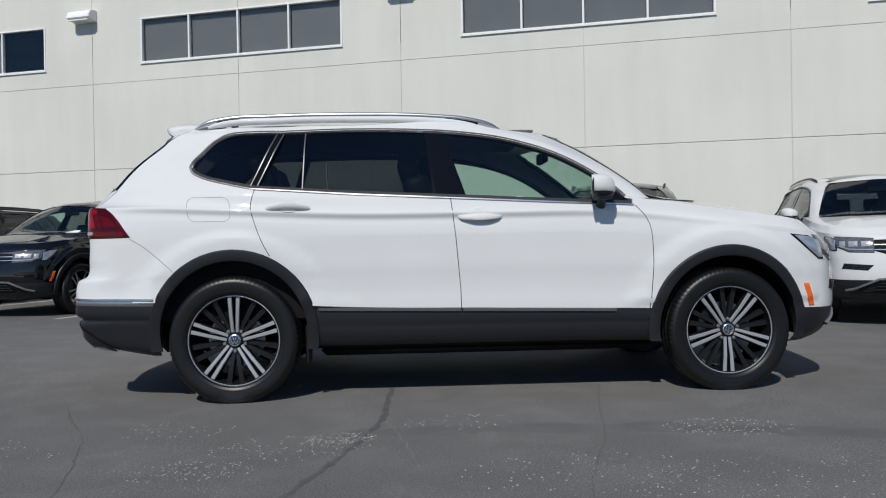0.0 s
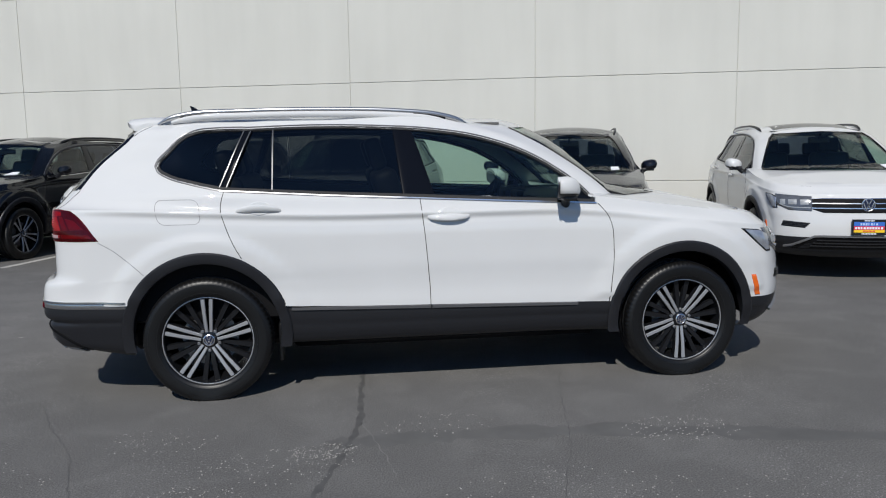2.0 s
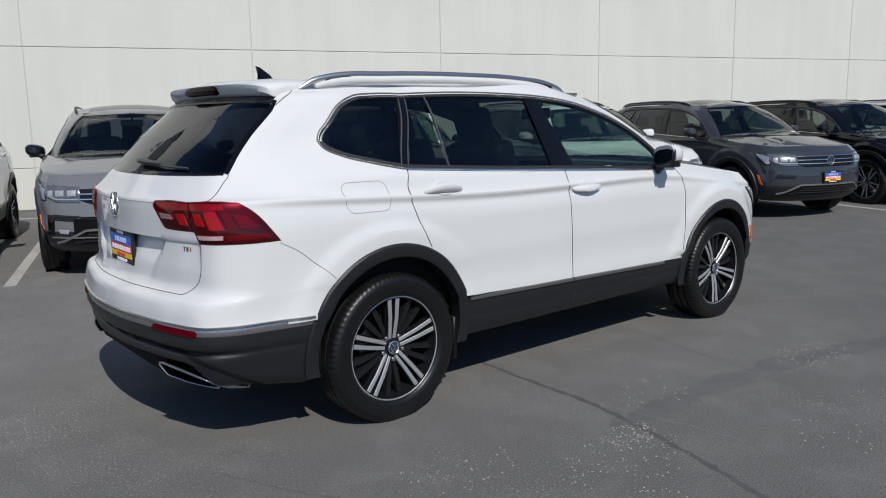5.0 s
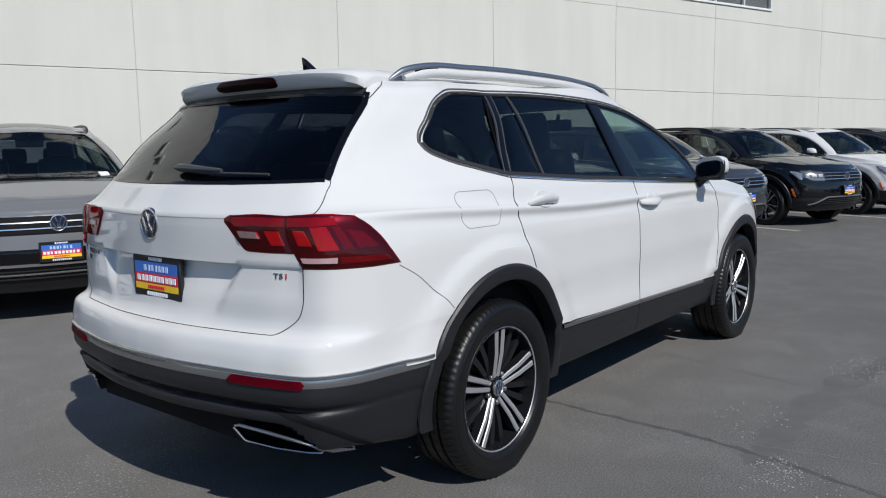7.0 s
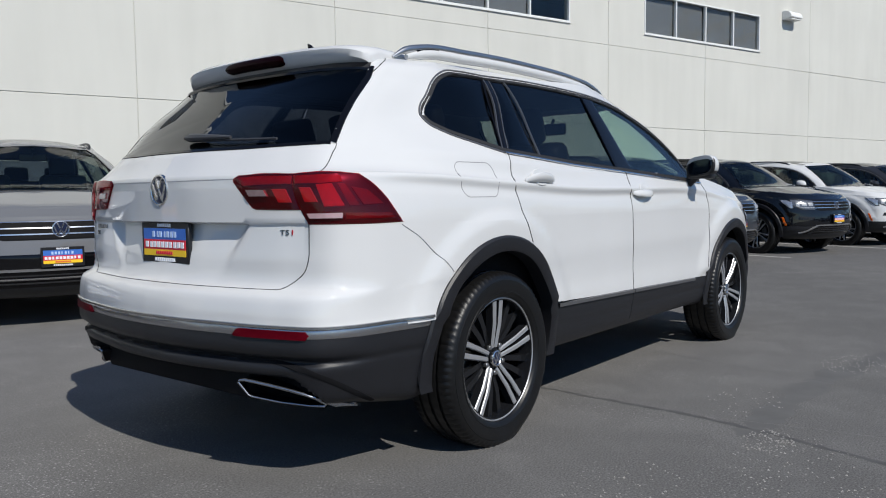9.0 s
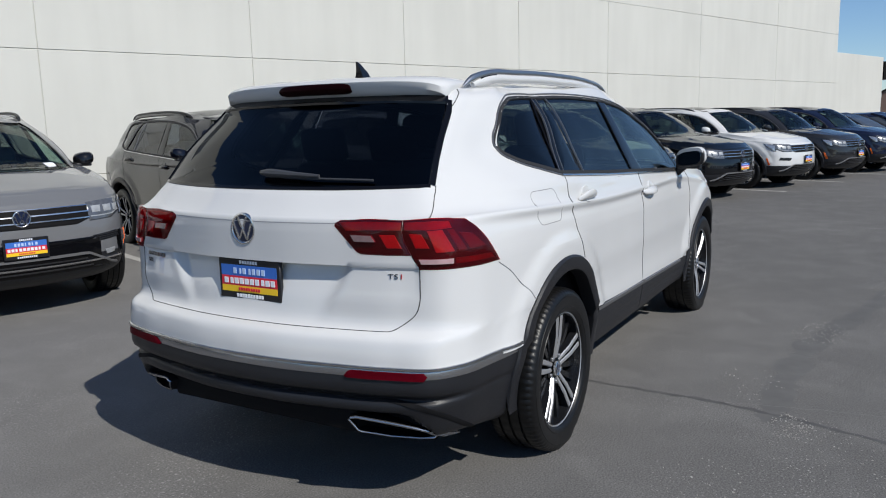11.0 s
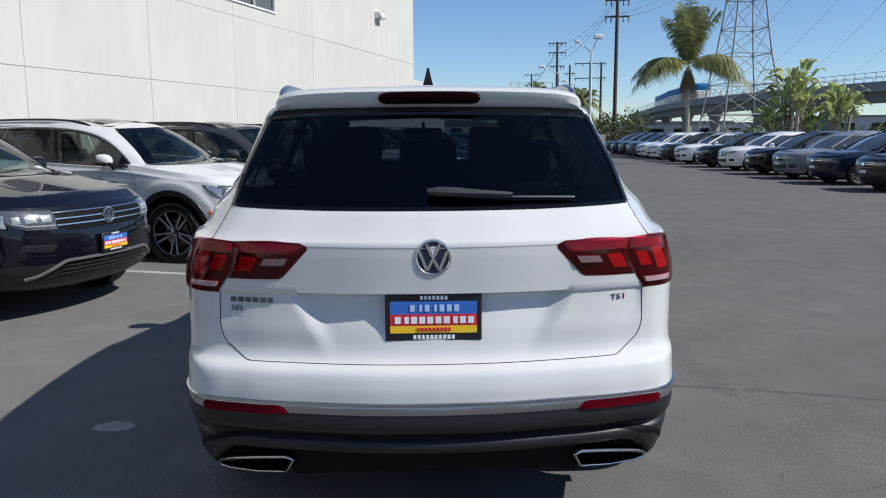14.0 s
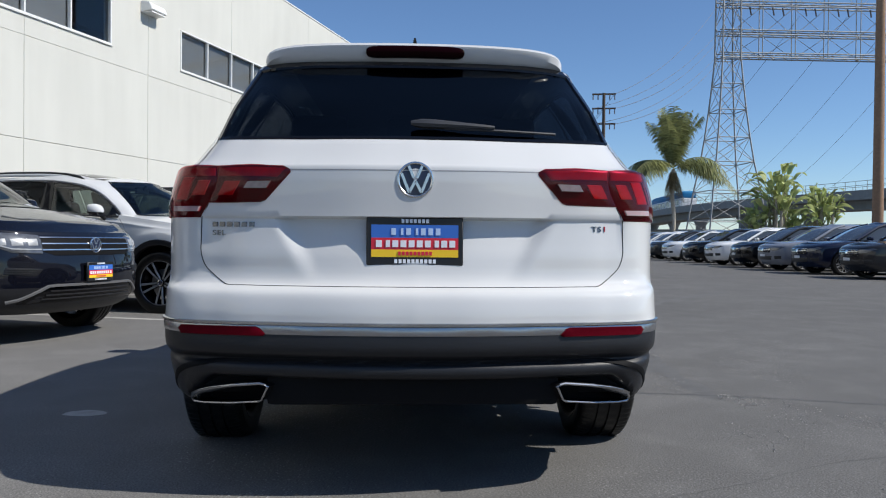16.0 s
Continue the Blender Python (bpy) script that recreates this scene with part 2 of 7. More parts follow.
class Skin:
    """A closed body surface that flat outlines are laid on."""

    WAYS = {"right": ("xz", Vector((0, 1, 0))), "left": ("xz", Vector((0, -1, 0))), "rear": ("yz", Vector((1, 0, 0))), "front": ("yz", Vector((-1, 0, 0))), "top": ("xy", Vector((0, 0, -1)))}

    def __init__(self, bm):
        bm.normal_update()
        self.tree = BVHTree.FromBMesh(bm)

    def drop(self, side, a, b):
        axes, way = self.WAYS[side]
        p = {"xz": (a, 0, b), "yz": (0, a, b), "xy": (a, b, 0)}[axes]
        start = Vector(p) - way * 6
        hit, normal, _, _ = self.tree.ray_cast(start, way)
        if hit is None:
            near = self.tree.find_nearest(Vector(p) - way * 0.9)
            hit, normal = near[0], near[1]
        if normal.dot(way) > 0:
            normal = -normal
        return hit, normal

    def patch(self, bm, side, poly, lift=0.004, depth=0.012, rings=(1, 0.94, 0.7, 0.45, 0.2), bulge=0.0):
        """A plate over a star-shaped outline, laid on the skin and turned down at its rim."""
        ca, cb = sum(p[0] for p in poly) / len(poly), sum(p[1] for p in poly) / len(poly)
        loops = []
        for k, r in enumerate((1, *rings)):
            loop = []
            for a, b in poly:
                h, n = self.drop(side, ca + (a - ca) * r, cb + (b - cb) * r)
                up = -depth if k == 0 else lift * (0.5 if k == 1 else 1) + bulge * (1 - r)
                loop.append(bm.verts.new(h + n * up))
            loops.append(loop)
        h, n = self.drop(side, ca, cb)
        mid = bm.verts.new(h + n * (lift + bulge))
        for A, B in zip(loops, loops[1:]):
            for i in range(len(poly)):
                bm.faces.new((A[i - 1], A[i], B[i], B[i - 1]))
        for i in range(len(poly)):
            bm.faces.new((loops[-1][i - 1], loops[-1][i], mid))

    def around(self, angle, z, cx=-1.6):
        """The skin met from outside at a level, turned by angle from straight behind; cx: the turning point."""
        d = Vector((-math.cos(angle), math.sin(angle), 0))
        hit, normal, _, _ = self.tree.ray_cast(Vector((cx, 0, z)) + d * 5, -d)
        return hit, normal if normal.dot(d) > 0 else -normal

    def wrap(self, bm, poly, lift=0.004, depth=0.012, rings=(1, 0.95, 0.7, 0.45, 0.2), bulge=0.0):
        """Like patch, over an outline in turn and height, so that it runs round a corner in one piece."""
        ca, cb = sum(p[0] for p in poly) / len(poly), sum(p[1] for p in poly) / len(poly)
        loops = []
        for k, r in enumerate((1, *rings)):
            loop = []
            for a, b in poly:
                h, n = self.around(ca + (a - ca) * r, cb + (b - cb) * r)
                up = -depth if k == 0 else lift * (0.5 if k == 1 else 1) + bulge * (1 - r)
                loop.append(bm.verts.new(h + n * up))
            loops.append(loop)
        h, n = self.around(ca, cb)
        mid = bm.verts.new(h + n * (lift + bulge))
        for A, B in zip(loops, loops[1:]):
            for i in range(len(poly)):
                bm.faces.new((A[i - 1], A[i], B[i], B[i - 1]))
        for i in range(len(poly)):
            bm.faces.new((loops[-1][i - 1], loops[-1][i], mid))

    def band(self, bm, spots, width, lift, root=0.006):
        """A raised strip along places on the skin."""
        rows = []
        for i, (h, n) in enumerate(spots):
            d = spots[min(i + 1, len(spots) - 1)][0] - spots[max(i - 1, 0)][0]
            s = d.cross(n).normalized()
            rows.append([h + s * width / 2 - n * root, h + s * width / 2 + n * lift * 0.6, h + s * width * 0.3 + n * lift, h - s * width * 0.3 + n * lift, h - s * width / 2 + n * lift * 0.6, h - s * width / 2 - n * root])
        grid_faces(bm, rows)

    def ribbon(self, bm, side, path, width, lift=0.002, close=False, step=0.03, root=0.004):
        """A raised strip of that width along a path on the skin."""
        pts = []
        src = path + [path[0]] if close else path
        for (a0, b0), (a1, b1) in zip(src, src[1:]):
            n = max(1, int(math.hypot(a1 - a0, b1 - b0) / step))
            pts += [(a0 + (a1 - a0) * k / n, b0 + (b1 - b0) * k / n) for k in range(n)]
        if not close:
            pts.append(src[-1])
        way = self.WAYS[side][1]
        spots = [self.drop(side, a, b) for a, b in pts]
        rows = []
        for i, (h, n) in enumerate(spots):
            if close:
                d = spots[(i + 1) % len(spots)][0] - spots[i - 1][0]
            else:
                d = spots[min(i + 1, len(spots) - 1)][0] - spots[max(i - 1, 0)][0]
            s = d.cross(n)
            if s.length < 1e-6:
                continue
            s.normalize()
            rows.append([bm.verts.new(h + s * width / 2 - n * root), bm.verts.new(h + s * width * 0.38 + n * lift), bm.verts.new(h - s * width * 0.38 + n * lift), bm.verts.new(h - s * width / 2 - n * root)])
        pairs = list(zip(rows, rows[1:])) + ([(rows[-1], rows[0])] if close else [])
        for A, B in pairs:
            for k in range(3):
                bm.faces.new((A[k], A[k + 1], B[k + 1], B[k]))


def grid_faces(bm, grid):
    vs = [[bm.verts.new(p) for p in row] for row in grid]
    for A, B in zip(vs, vs[1:]):
        for k in range(len(A) - 1):
            try:
                bm.faces.new((A[k], A[k + 1], B[k + 1], B[k]))
            except ValueError:
                pass
    return vs


def loft(rows, n, m):
    """Rows of control points to a fine grid: n steps along, m steps across."""
    fine = [crom(r, n) for r in rows]
    cols = [crom([r[i] for r in fine], m) for i in range(len(fine[0]))]
    return [[cols[i][k] for i in range(len(cols))] for k in range(len(cols[0]))]


def mirrored(bm):
    got = bmesh.ops.duplicate(bm, geom=bm.verts[:] + bm.edges[:] + bm.faces[:])
    vs = [g for g in got["geom"] if isinstance(g, bmesh.types.BMVert)]
    for v in vs:
        v.co.y = -v.co.y
    bmesh.ops.remove_doubles(bm, verts=bm.verts[:], dist=0.0008)


def cut(bm, side, poly, test=None):
    """Opens a hole of that outline in a fine skin and draws its edge onto the outline."""
    axes = Skin.WAYS[side][0]
    ia, ib = "xyz".index(axes[0]), "xyz".index(axes[1])
    ins = lambda v: (test is None or test(v.co)) and inside(poly, v.co[ia], v.co[ib])  # noqa: E731
    marked = {v for v in bm.verts if ins(v)}
    gone = [f for f in bm.faces if all(v in marked for v in f.verts)]
    rim = {v for f in gone for v in f.verts}
    bmesh.ops.delete(bm, geom=gone, context="FACES")
    for v in rim:
        if v.is_valid and v.link_faces:
            a, b = nearest_on(poly, v.co[ia], v.co[ib])
            v.co[ia], v.co[ib] = a, b


def circle(ca, cb, r, n=48, a0=0.0, a1=360.0):
    return [(ca + r * math.cos(radians(a0 + (a1 - a0) * k / n)), cb + r * math.sin(radians(a0 + (a1 - a0) * k / n))) for k in range(n + (a1 - a0 < 360))]

# ---------------------------------------------------------------- the estate-like SUV
AXLE, TYRE_R, HUB_Y, HUB_Z = 1.395, 0.356, 0.80, 0.342
ARCH = {-1: (-AXLE, 0.366), 1: (AXLE, 0.352)}


def ring(z, w, xr, xf, rear=1.0, front=1.0, flare=0.0, pinch=1.0, nose=None, tilt=0.0):
    """Half a level outline of the lower body, from the tail's middle along the side to the nose. z: heights at tail, middle and nose; nose: the half width ahead of the doors."""
    zr, zm, zf = z
    n = nose or w
    zq = lambda x: zm + (zr - zm) * min(1, max(0, (-0.7 - x) / 1.25)) + (zf - zm) * min(1, max(0, (x - 0.7) / 1.4)) - tilt * min(1.0, max(-1.0, x)) * (1 if x > -1.6 else 0)  # noqa: E731
    v = w * pinch
    plan = [(xr, 0), (xr + 0.008 * rear, 0.22 * v), (xr + 0.04 * rear, 0.46 * v), (xr + 0.085 * rear, 0.70 * v), (xr + 0.15 * rear, 0.875 * v), (xr + 0.24 * rear, 0.935 * v), (xr + 0.42 * rear, 0.972 * (v + w) / 2), (-1.40, w + flare), (-0.75, w), (0.0, w), (0.75, w * 0.6 + n * 0.4), (1.40, n + flare), (xf - 0.46 * front, 0.965 * n), (xf - 0.27 * front, 0.90 * n), (xf - 0.14 * front, 0.75 * n), (xf - 0.05 * front, 0.48 * n), (xf - 0.01 * front, 0.22 * n), (xf, 0)]
    return [Vector((x, y, zq(x))) for x, y in plan]


def house(zr, zm, zf, xr, yr, y6, y8, xa, ya, xf):
    """Half a level outline of the glass house: tail at xr, pillar corner at (xa, ya), windscreen's middle at xf."""
    plan = [(xr, 0, zr), (xr + 0.004, 0.22, zr), (xr + 0.03, 0.44, zr), (xr + 0.07, yr * 0.93, zr), (xr + 0.11, yr, zr), (xr + 0.19, yr + 0.024, zr), (xr + 0.34, yr + 0.055, zr + (zm - zr) * 0.3), (-1.40, y6, zr + (zm - zr) * 0.7), (-0.75, y8, zm), (0.0, y8, zm), (max(xa - 0.35, (xa - 0.10) * 0.5), y8 * 0.5 + ya * 0.5 + 0.012, zm * 0.5 + zf * 0.5), (xa - 0.10, ya + 0.006, zf * 0.8 + zm * 0.2), (xa, ya - 0.03, zf), (xa * 0.72 + xf * 0.28, ya * 0.86, zf), (xa * 0.45 + xf * 0.55, ya * 0.66, zf), (xa * 0.2 + xf * 0.8, ya * 0.4, zf), (xa * 0.05 + xf * 0.95, ya * 0.2, zf), (xf, 0, zf)]
    return [Vector(p) for p in plan]


LEVELS = [
    ring((0.295, 0.29, 0.24), 0.80, -2.31, 2.12),
    ring((0.322, 0.31, 0.28), 0.850, -2.370, 2.18),
    ring((0.395, 0.345, 0.31), 0.870, -2.396, 2.21),
    ring((0.444, 0.38, 0.35), 0.879, -2.402, 2.235),
    ring((0.460, 0.405, 0.37), 0.882, -2.386, 2.245),
    ring((0.486, 0.43, 0.39), 0.888, -2.418, 2.25, tilt=0.008),
    ring((0.56, 0.497, 0.475), 0.893, -2.42, 2.27, tilt=0.021),
    ring((0.63, 0.60, 0.56), 0.890, -2.418, 2.275, tilt=0.008),
    ring((0.675, 0.66, 0.62), 0.892, -2.404, 2.27),
    ring((0.704, 0.74, 0.67), 0.898, -2.352, 2.262, flare=0.004),
    ring((0.80, 0.82, 0.73), 0.899, -2.340, 2.25, flare=0.008),
    ring((0.905, 0.90, 0.78), 0.900, -2.337, 2.24, flare=0.010),
    ring((0.920, 0.914, 0.788), 0.900, -2.337, 2.238, flare=0.010),
    ring((1.012, 0.966, 0.838), 0.8945, -2.341, 2.215, flare=0.010, pinch=0.989, nose=0.897),
    ring((1.050, 0.998, 0.860), 0.8890, -2.342, 2.195, flare=0.008, pinch=0.982, nose=0.895),
    ring((1.084, 1.034, 0.886), 0.899, -2.338, 2.18, flare=0.004, pinch=0.960, nose=0.893),
    ring((1.092, 1.044, 0.892), 0.8935, -2.330, 2.17, pinch=0.940, nose=0.890),
    ring((1.175, 1.118, 0.945), 0.868, -2.262, 2.09, pinch=0.888),
]
TOPS = [
    house(1.315, 1.25, 1.19, -2.096, 0.652, 0.795, 0.806, 0.87, 0.768, 1.10),
    house(1.445, 1.42, 1.34, -1.945, 0.618, 0.715, 0.722, 0.655, 0.70, 0.93),
    house(1.515, 1.515, 1.455, -1.865, 0.598, 0.650, 0.664, 0.45, 0.635, 0.77),
    house(1.545, 1.562, 1.525, -1.800, 0.565, 0.600, 0.622, 0.28, 0.585, 0.62),
]


def shifted_base():
    """The glass house's foot: the belt along the side and tail, the windscreen's foot in front."""
    belt = LEVELS[-1]
    foot = house(1.175, 1.118, 1.075, -2.262, 0.70, 0.868, 0.868, 1.00, 0.80, 1.25)
    return belt[:9] + foot[9:]


def trim_end(z):
    """The turn, seen from the bumper's middle, at which the exhaust trims end at a height."""
    return radians(46.6 + (0.37 - z) * 70)


def suv_skin():
    """The painted shell and the plastic below it, as two fine meshes, and the whole skin for laying things on."""
    low = loft(LEVELS, 14, 5)
    top = loft([shifted_base()] + TOPS, 14, 9)
    shell, skirt, whole = bmesh.new(), bmesh.new(), bmesh.new()
    edge = 6 * 5
    grid_faces(skirt, low[: edge + 1])
    grid_faces(shell, low[edge:])
    grid_faces(shell, top)
    # bonnet: crowned between the wings, from the windscreen's foot to the nose
    belt = low[-1]
    nose = [p for p in belt if p.x > 0.80]
    hood = []
    for p in nose:
        row = []
        for k in range(15):
            f = k / 14
            y = p.y * (1 - f)
            fade = min(1, max(0, (2.09 - p.x) / 0.55))
            ridge = 0.010 * math.exp(-(((abs(y) - 0.52) / 0.06) ** 2)) * fade
            row.append(Vector((p.x, y, p.z + (0.075 * (1 - (1 - f) ** 2.2)) * (0.25 + 0.75 * fade) * min(1, p.y / 0.5) + ridge)))
        hood.append(row)
    grid_faces(shell, hood)
    # roof
    roof_edge = top[-1]
    half = len(roof_edge)
    roof = []
    for i in range(0, half):
        p = roof_edge[i]
        row = []
        for k in range(11):
            f = k / 10
            y = p.y * (1 - f)
            crown = 0.065 * (1 - (1 - f) ** 2) * min(1, p.y / 0.5)
            row.append(Vector((p.x, y, p.z + crown)))
        roof.append(row)
    grid_faces(shell, roof)
    # number plate hollow and its ledge in the tailgate
    for v in shell.verts:
        if v.co.x < -2.19 and 0.69 < v.co.z < 0.96 and abs(v.co.y) < 0.71:
            lip = 0.345 + 0.105 * min(1, max(0, (v.co.z - 0.73) / 0.187))
            side = min(1, max(0, (lip + 0.012 - abs(v.co.y)) / 0.050))
            high = min(1, max(0, (0.919 - v.co.z) / 0.008))
            down = min(1, max(0, (v.co.z - 0.700) / 0.205))
            v.co.x += high * (0.036 * side * down + 0.008 * min(1, max(0, (v.co.z - 0.80) / 0.10)) * min(1, (0.71 - abs(v.co.y)) / 0.02))
    # pressed flares round the wheel arches
    for v in shell.verts:
        if v.co.y > 0.6 and 0.5 < v.co.z < 1.0:
            for cx in (-AXLE, AXLE):
                d = math.hypot(v.co.x - cx, v.co.z - 0.360) - 0.46
                if d < 0.135:
                    v.co.y += 0.016 * (1 - max(0.0, d - 0.085) / 0.05) * min(1, (1.0 - v.co.z) / 0.06)
    # deep hollow under the rear bumper's lower fold
    for v in skirt.verts:
        if -2.10 < v.co.x < -1.62 and v.co.z < 0.36:
            v.co.z -= 0.042 * (1 - abs(v.co.x + 1.84) / 0.26) * min(1, (0.36 - v.co.z) / 0.06)
        if v.co.x < -1.85 and v.co.z < 0.415:
            a = math.atan2(v.co.y, -1.6 - v.co.x)
            deep = min(1, max(0, (0.406 - v.co.z) / 0.008)) * min(1, max(0, (trim_end(v.co.z) - a) / 0.03))
            v.co.x += 0.10 * deep
            v.co.y *= 1 - 0.09 * deep
    for bm in (shell, skirt):
        mirrored(bm)
    for bm in (shell, skirt):
        for fc in bm.faces:
            whole.faces.new([whole.verts.new(v.co) for v in fc.verts])
    return shell, skirt, whole


# side windows: outline in x, z
DLO = curve2([(-1.650, 1.316), (-1.636, 1.291), (-1.60, 1.270), (-1.44, 1.222), (-1.28, 1.188)], 5)[:-1] + [(-1.28, 1.188), (-0.70, 1.152), (-0.19, 1.128), (0.40, 1.098), (0.84, 1.078)] + curve2([(0.84, 1.078), (0.80, 1.125), (0.63, 1.26), (0.42, 1.375), (0.17, 1.455), (-0.10, 1.497), (-0.45, 1.518), (-0.85, 1.522), (-1.16, 1.512)], 5)[1:] + curve2([(-1.16, 1.514), (-1.33, 1.511), (-1.43, 1.501), (-1.505, 1.472), (-1.595, 1.385), (-1.640, 1.338), (-1.650, 1.316)], 5)[1:-1]
REARWIN = [(-0.676, 1.190), (-0.35, 1.184), (0.0, 1.183), (0.35, 1.184), (0.676, 1.190)] + curve2([(0.676, 1.190), (0.647, 1.32), (0.607, 1.455), (0.588, 1.495)], 4)[1:] + [(0.0, 1.51)] + curve2([(-0.588, 1.495), (-0.607, 1.455), (-0.647, 1.32), (-0.676, 1.190)], 4)[:-1]
WINDSCREEN = [(-0.74, 1.10), (-0.4, 1.10), (0.4, 1.10), (0.74, 1.10), (0.69, 1.22), (0.63, 1.34), (0.56, 1.46), (0.50, 1.515), (0.0, 1.535), (-0.50, 1.515), (-0.56, 1.46), (-0.63, 1.34), (-0.69, 1.22)]


def build_suv_meshes():
    """All meshes of the SUV that the cars share, by name."""
    shell, skirt, whole = suv_skin()
    skin = Skin(whole)
    whole.free()
    for sgn in (-1, 1):
        side = "right" if sgn < 0 else "left"
        half = lambda co, s=sgn: co.y * s > 0.45  # noqa: E731
        cut(shell, side, DLO, half)
        for cx, cz in ARCH.values():
            poly = [(cx - 0.415, 0.0)] + [(cx + 0.415 * math.cos(math.pi - math.pi * k / 40), cz + 0.425 * math.sin(math.pi * k / 40)) for k in range(41)] + [(cx + 0.415, 0.0)]
            cut(shell, side, poly, lambda co, s=sgn: co.y * s > 0.3)
            cut(skirt, side, poly, lambda co, s=sgn: co.y * s > 0.3)
    gone = []
    for f in skirt.faces:
        c = f.calc_center_median()
        if c.x < -1.98 and c.z < 0.365 and math.atan2(abs(c.y), -1.6 - c.x) < trim_end(c.z) - 0.02:
            gone.append(f)
    bmesh.ops.delete(skirt, geom=gone, context="FACES")
    cut(shell, "rear", REARWIN, lambda co: co.x < -1.6)
    cut(shell, "front", WINDSCREEN, lambda co: 0.1 < co.x < 1.5 and co.z > 1.09)
    return skin, mesh_of(shell, "body_shell", angle=50), mesh_of(skirt, "skirt", angle=50)


SKIN, SHELL_MESH, SKIRT_MESH = build_suv_meshes()


def both(fn):
    """One bmesh with fn(bm, side, sign) run for each flank."""
    bm = bmesh.new()
    fn(bm, "right", -1)
    fn(bm, "left", 1)
    return bm


def pane(side, poly, inset=0.004):
    bm = bmesh.new()
    SKIN.patch(bm, side, poly, lift=-inset, depth=inset + 0.001)
    return bm


def clip_poly(poly, lo, hi):
    """The stretch of an outline between two sloping cuts x = lo(z) and x = hi(z)."""
    def keep(pts, ok, cross):
        out = []
        for i in range(len(pts)):
            p, q = pts[i - 1], pts[i]
            a, b = ok(p), ok(q)
            if a != b:
                t0, t1 = 0.0, 1.0
                for _ in range(30):
                    m = (t0 + t1) / 2
                    if ok((p[0] + (q[0] - p[0]) * m, p[1] + (q[1] - p[1]) * m)) == a:
                        t0 = m
                    else:
                        t1 = m
                out.append((p[0] + (q[0] - p[0]) * t0, p[1] + (q[1] - p[1]) * t0))
            if b:
                out.append(q)
        return out

    return keep(keep(poly, lambda p: p[0] >= lo(p[1]), lo), lambda p: p[0] <= hi(p[1]), hi)


def dense(poly, step=0.03):
    out = []
    for i in range(len(poly)):
        (a0, b0), (a1, b1) = poly[i - 1], poly[i]
        n = max(1, int(math.hypot(a1 - a0, b1 - b0) / step))
        out += [(a0 + (a1 - a0) * k / n, b0 + (b1 - b0) * k / n) for k in range(n)]
    return out


def outset(poly, d):
    """A closed outline moved outwards by d."""
    area = sum(poly[i - 1][0] * poly[i][1] - poly[i][0] * poly[i - 1][1] for i in range(len(poly)))
    sg = 1 if area > 0 else -1
    out = []
    for i in range(len(poly)):
        a, b = Vector(poly[i - 1]), Vector(poly[(i + 1) % len(poly)])
        t = (b - a).normalized()
        out.append((poly[i][0] + sg * t.y * d, poly[i][1] - sg * t.x * d))
    return out


def slope(x0, z0, x1, z1):
    return lambda z: x0 + (x1 - x0) * (z - z0) / (z1 - z0)


C_LINE = slope(-1.285, 1.188, -1.155, 1.512)   # between quarter glass and rear door
V_LINE = slope(-1.015, 1.17, -1.012, 1.51)    # small fixed pane of the rear door
B_REAR = slope(-0.285, 1.13, -0.325, 1.51)
B_FRONT = slope(-0.10, 1.125, -0.215, 1.50)
M_LINE = slope(0.70, 1.06, 0.70, 1.5)         # mirror triangle


def tyre_mesh():
    """Tyre with bead, raised sidewall rings, grooved and siped tread, and a flattened contact patch."""
    bm = bmesh.new()
    R = TYRE_R
    half = [(0.246, 0.086), (0.254, 0.101), (0.260, 0.105), (0.270, 0.109), (0.2705, 0.1105), (0.276, 0.1115), (0.277, 0.110), (0.304, 0.1145), (0.322, 0.113), (0.323, 0.111), (0.334, 0.108), (0.347, 0.099), (R - 0.003, 0.086), (R - 0.001, 0.074)]
    prof = list(half)
    for g in (0.047, 0.0, -0.047):
        prof += [(R, g + 0.008), (R - 0.008, g + 0.006), (R - 0.008, g - 0.006), (R, g - 0.008)]
    prof += [(r, -h) for r, h in half[::-1]]
    rings = lathe(bm, prof, 240)
    for (r, h), loop in zip(prof, rings):
        if r > R - 0.012 and 0.072 < abs(h) < 0.102:
            for k, v in enumerate(loop):
                if k % 3 == 0:
                    v.co.x *= (r - 0.0045) / r
                    v.co.z *= (r - 0.0045) / r
        elif r > R - 0.0005 and abs(h) < 0.06:
            for k, v in enumerate(loop):
                if (k + int(h * 600)) % 5 == 0:
                    v.co.x *= (r - 0.003) / r
                    v.co.z *= (r - 0.003) / r
    for v in bm.verts:
        if v.co.z < -HUB_Z + 0.03:
            v.co.y *= 1 + 0.10 * min(1.0, (-HUB_Z + 0.03 - v.co.z) / 0.03)
            v.co.z = max(v.co.z, -HUB_Z)
    return mesh_of(bm, "tyre", angle=30)


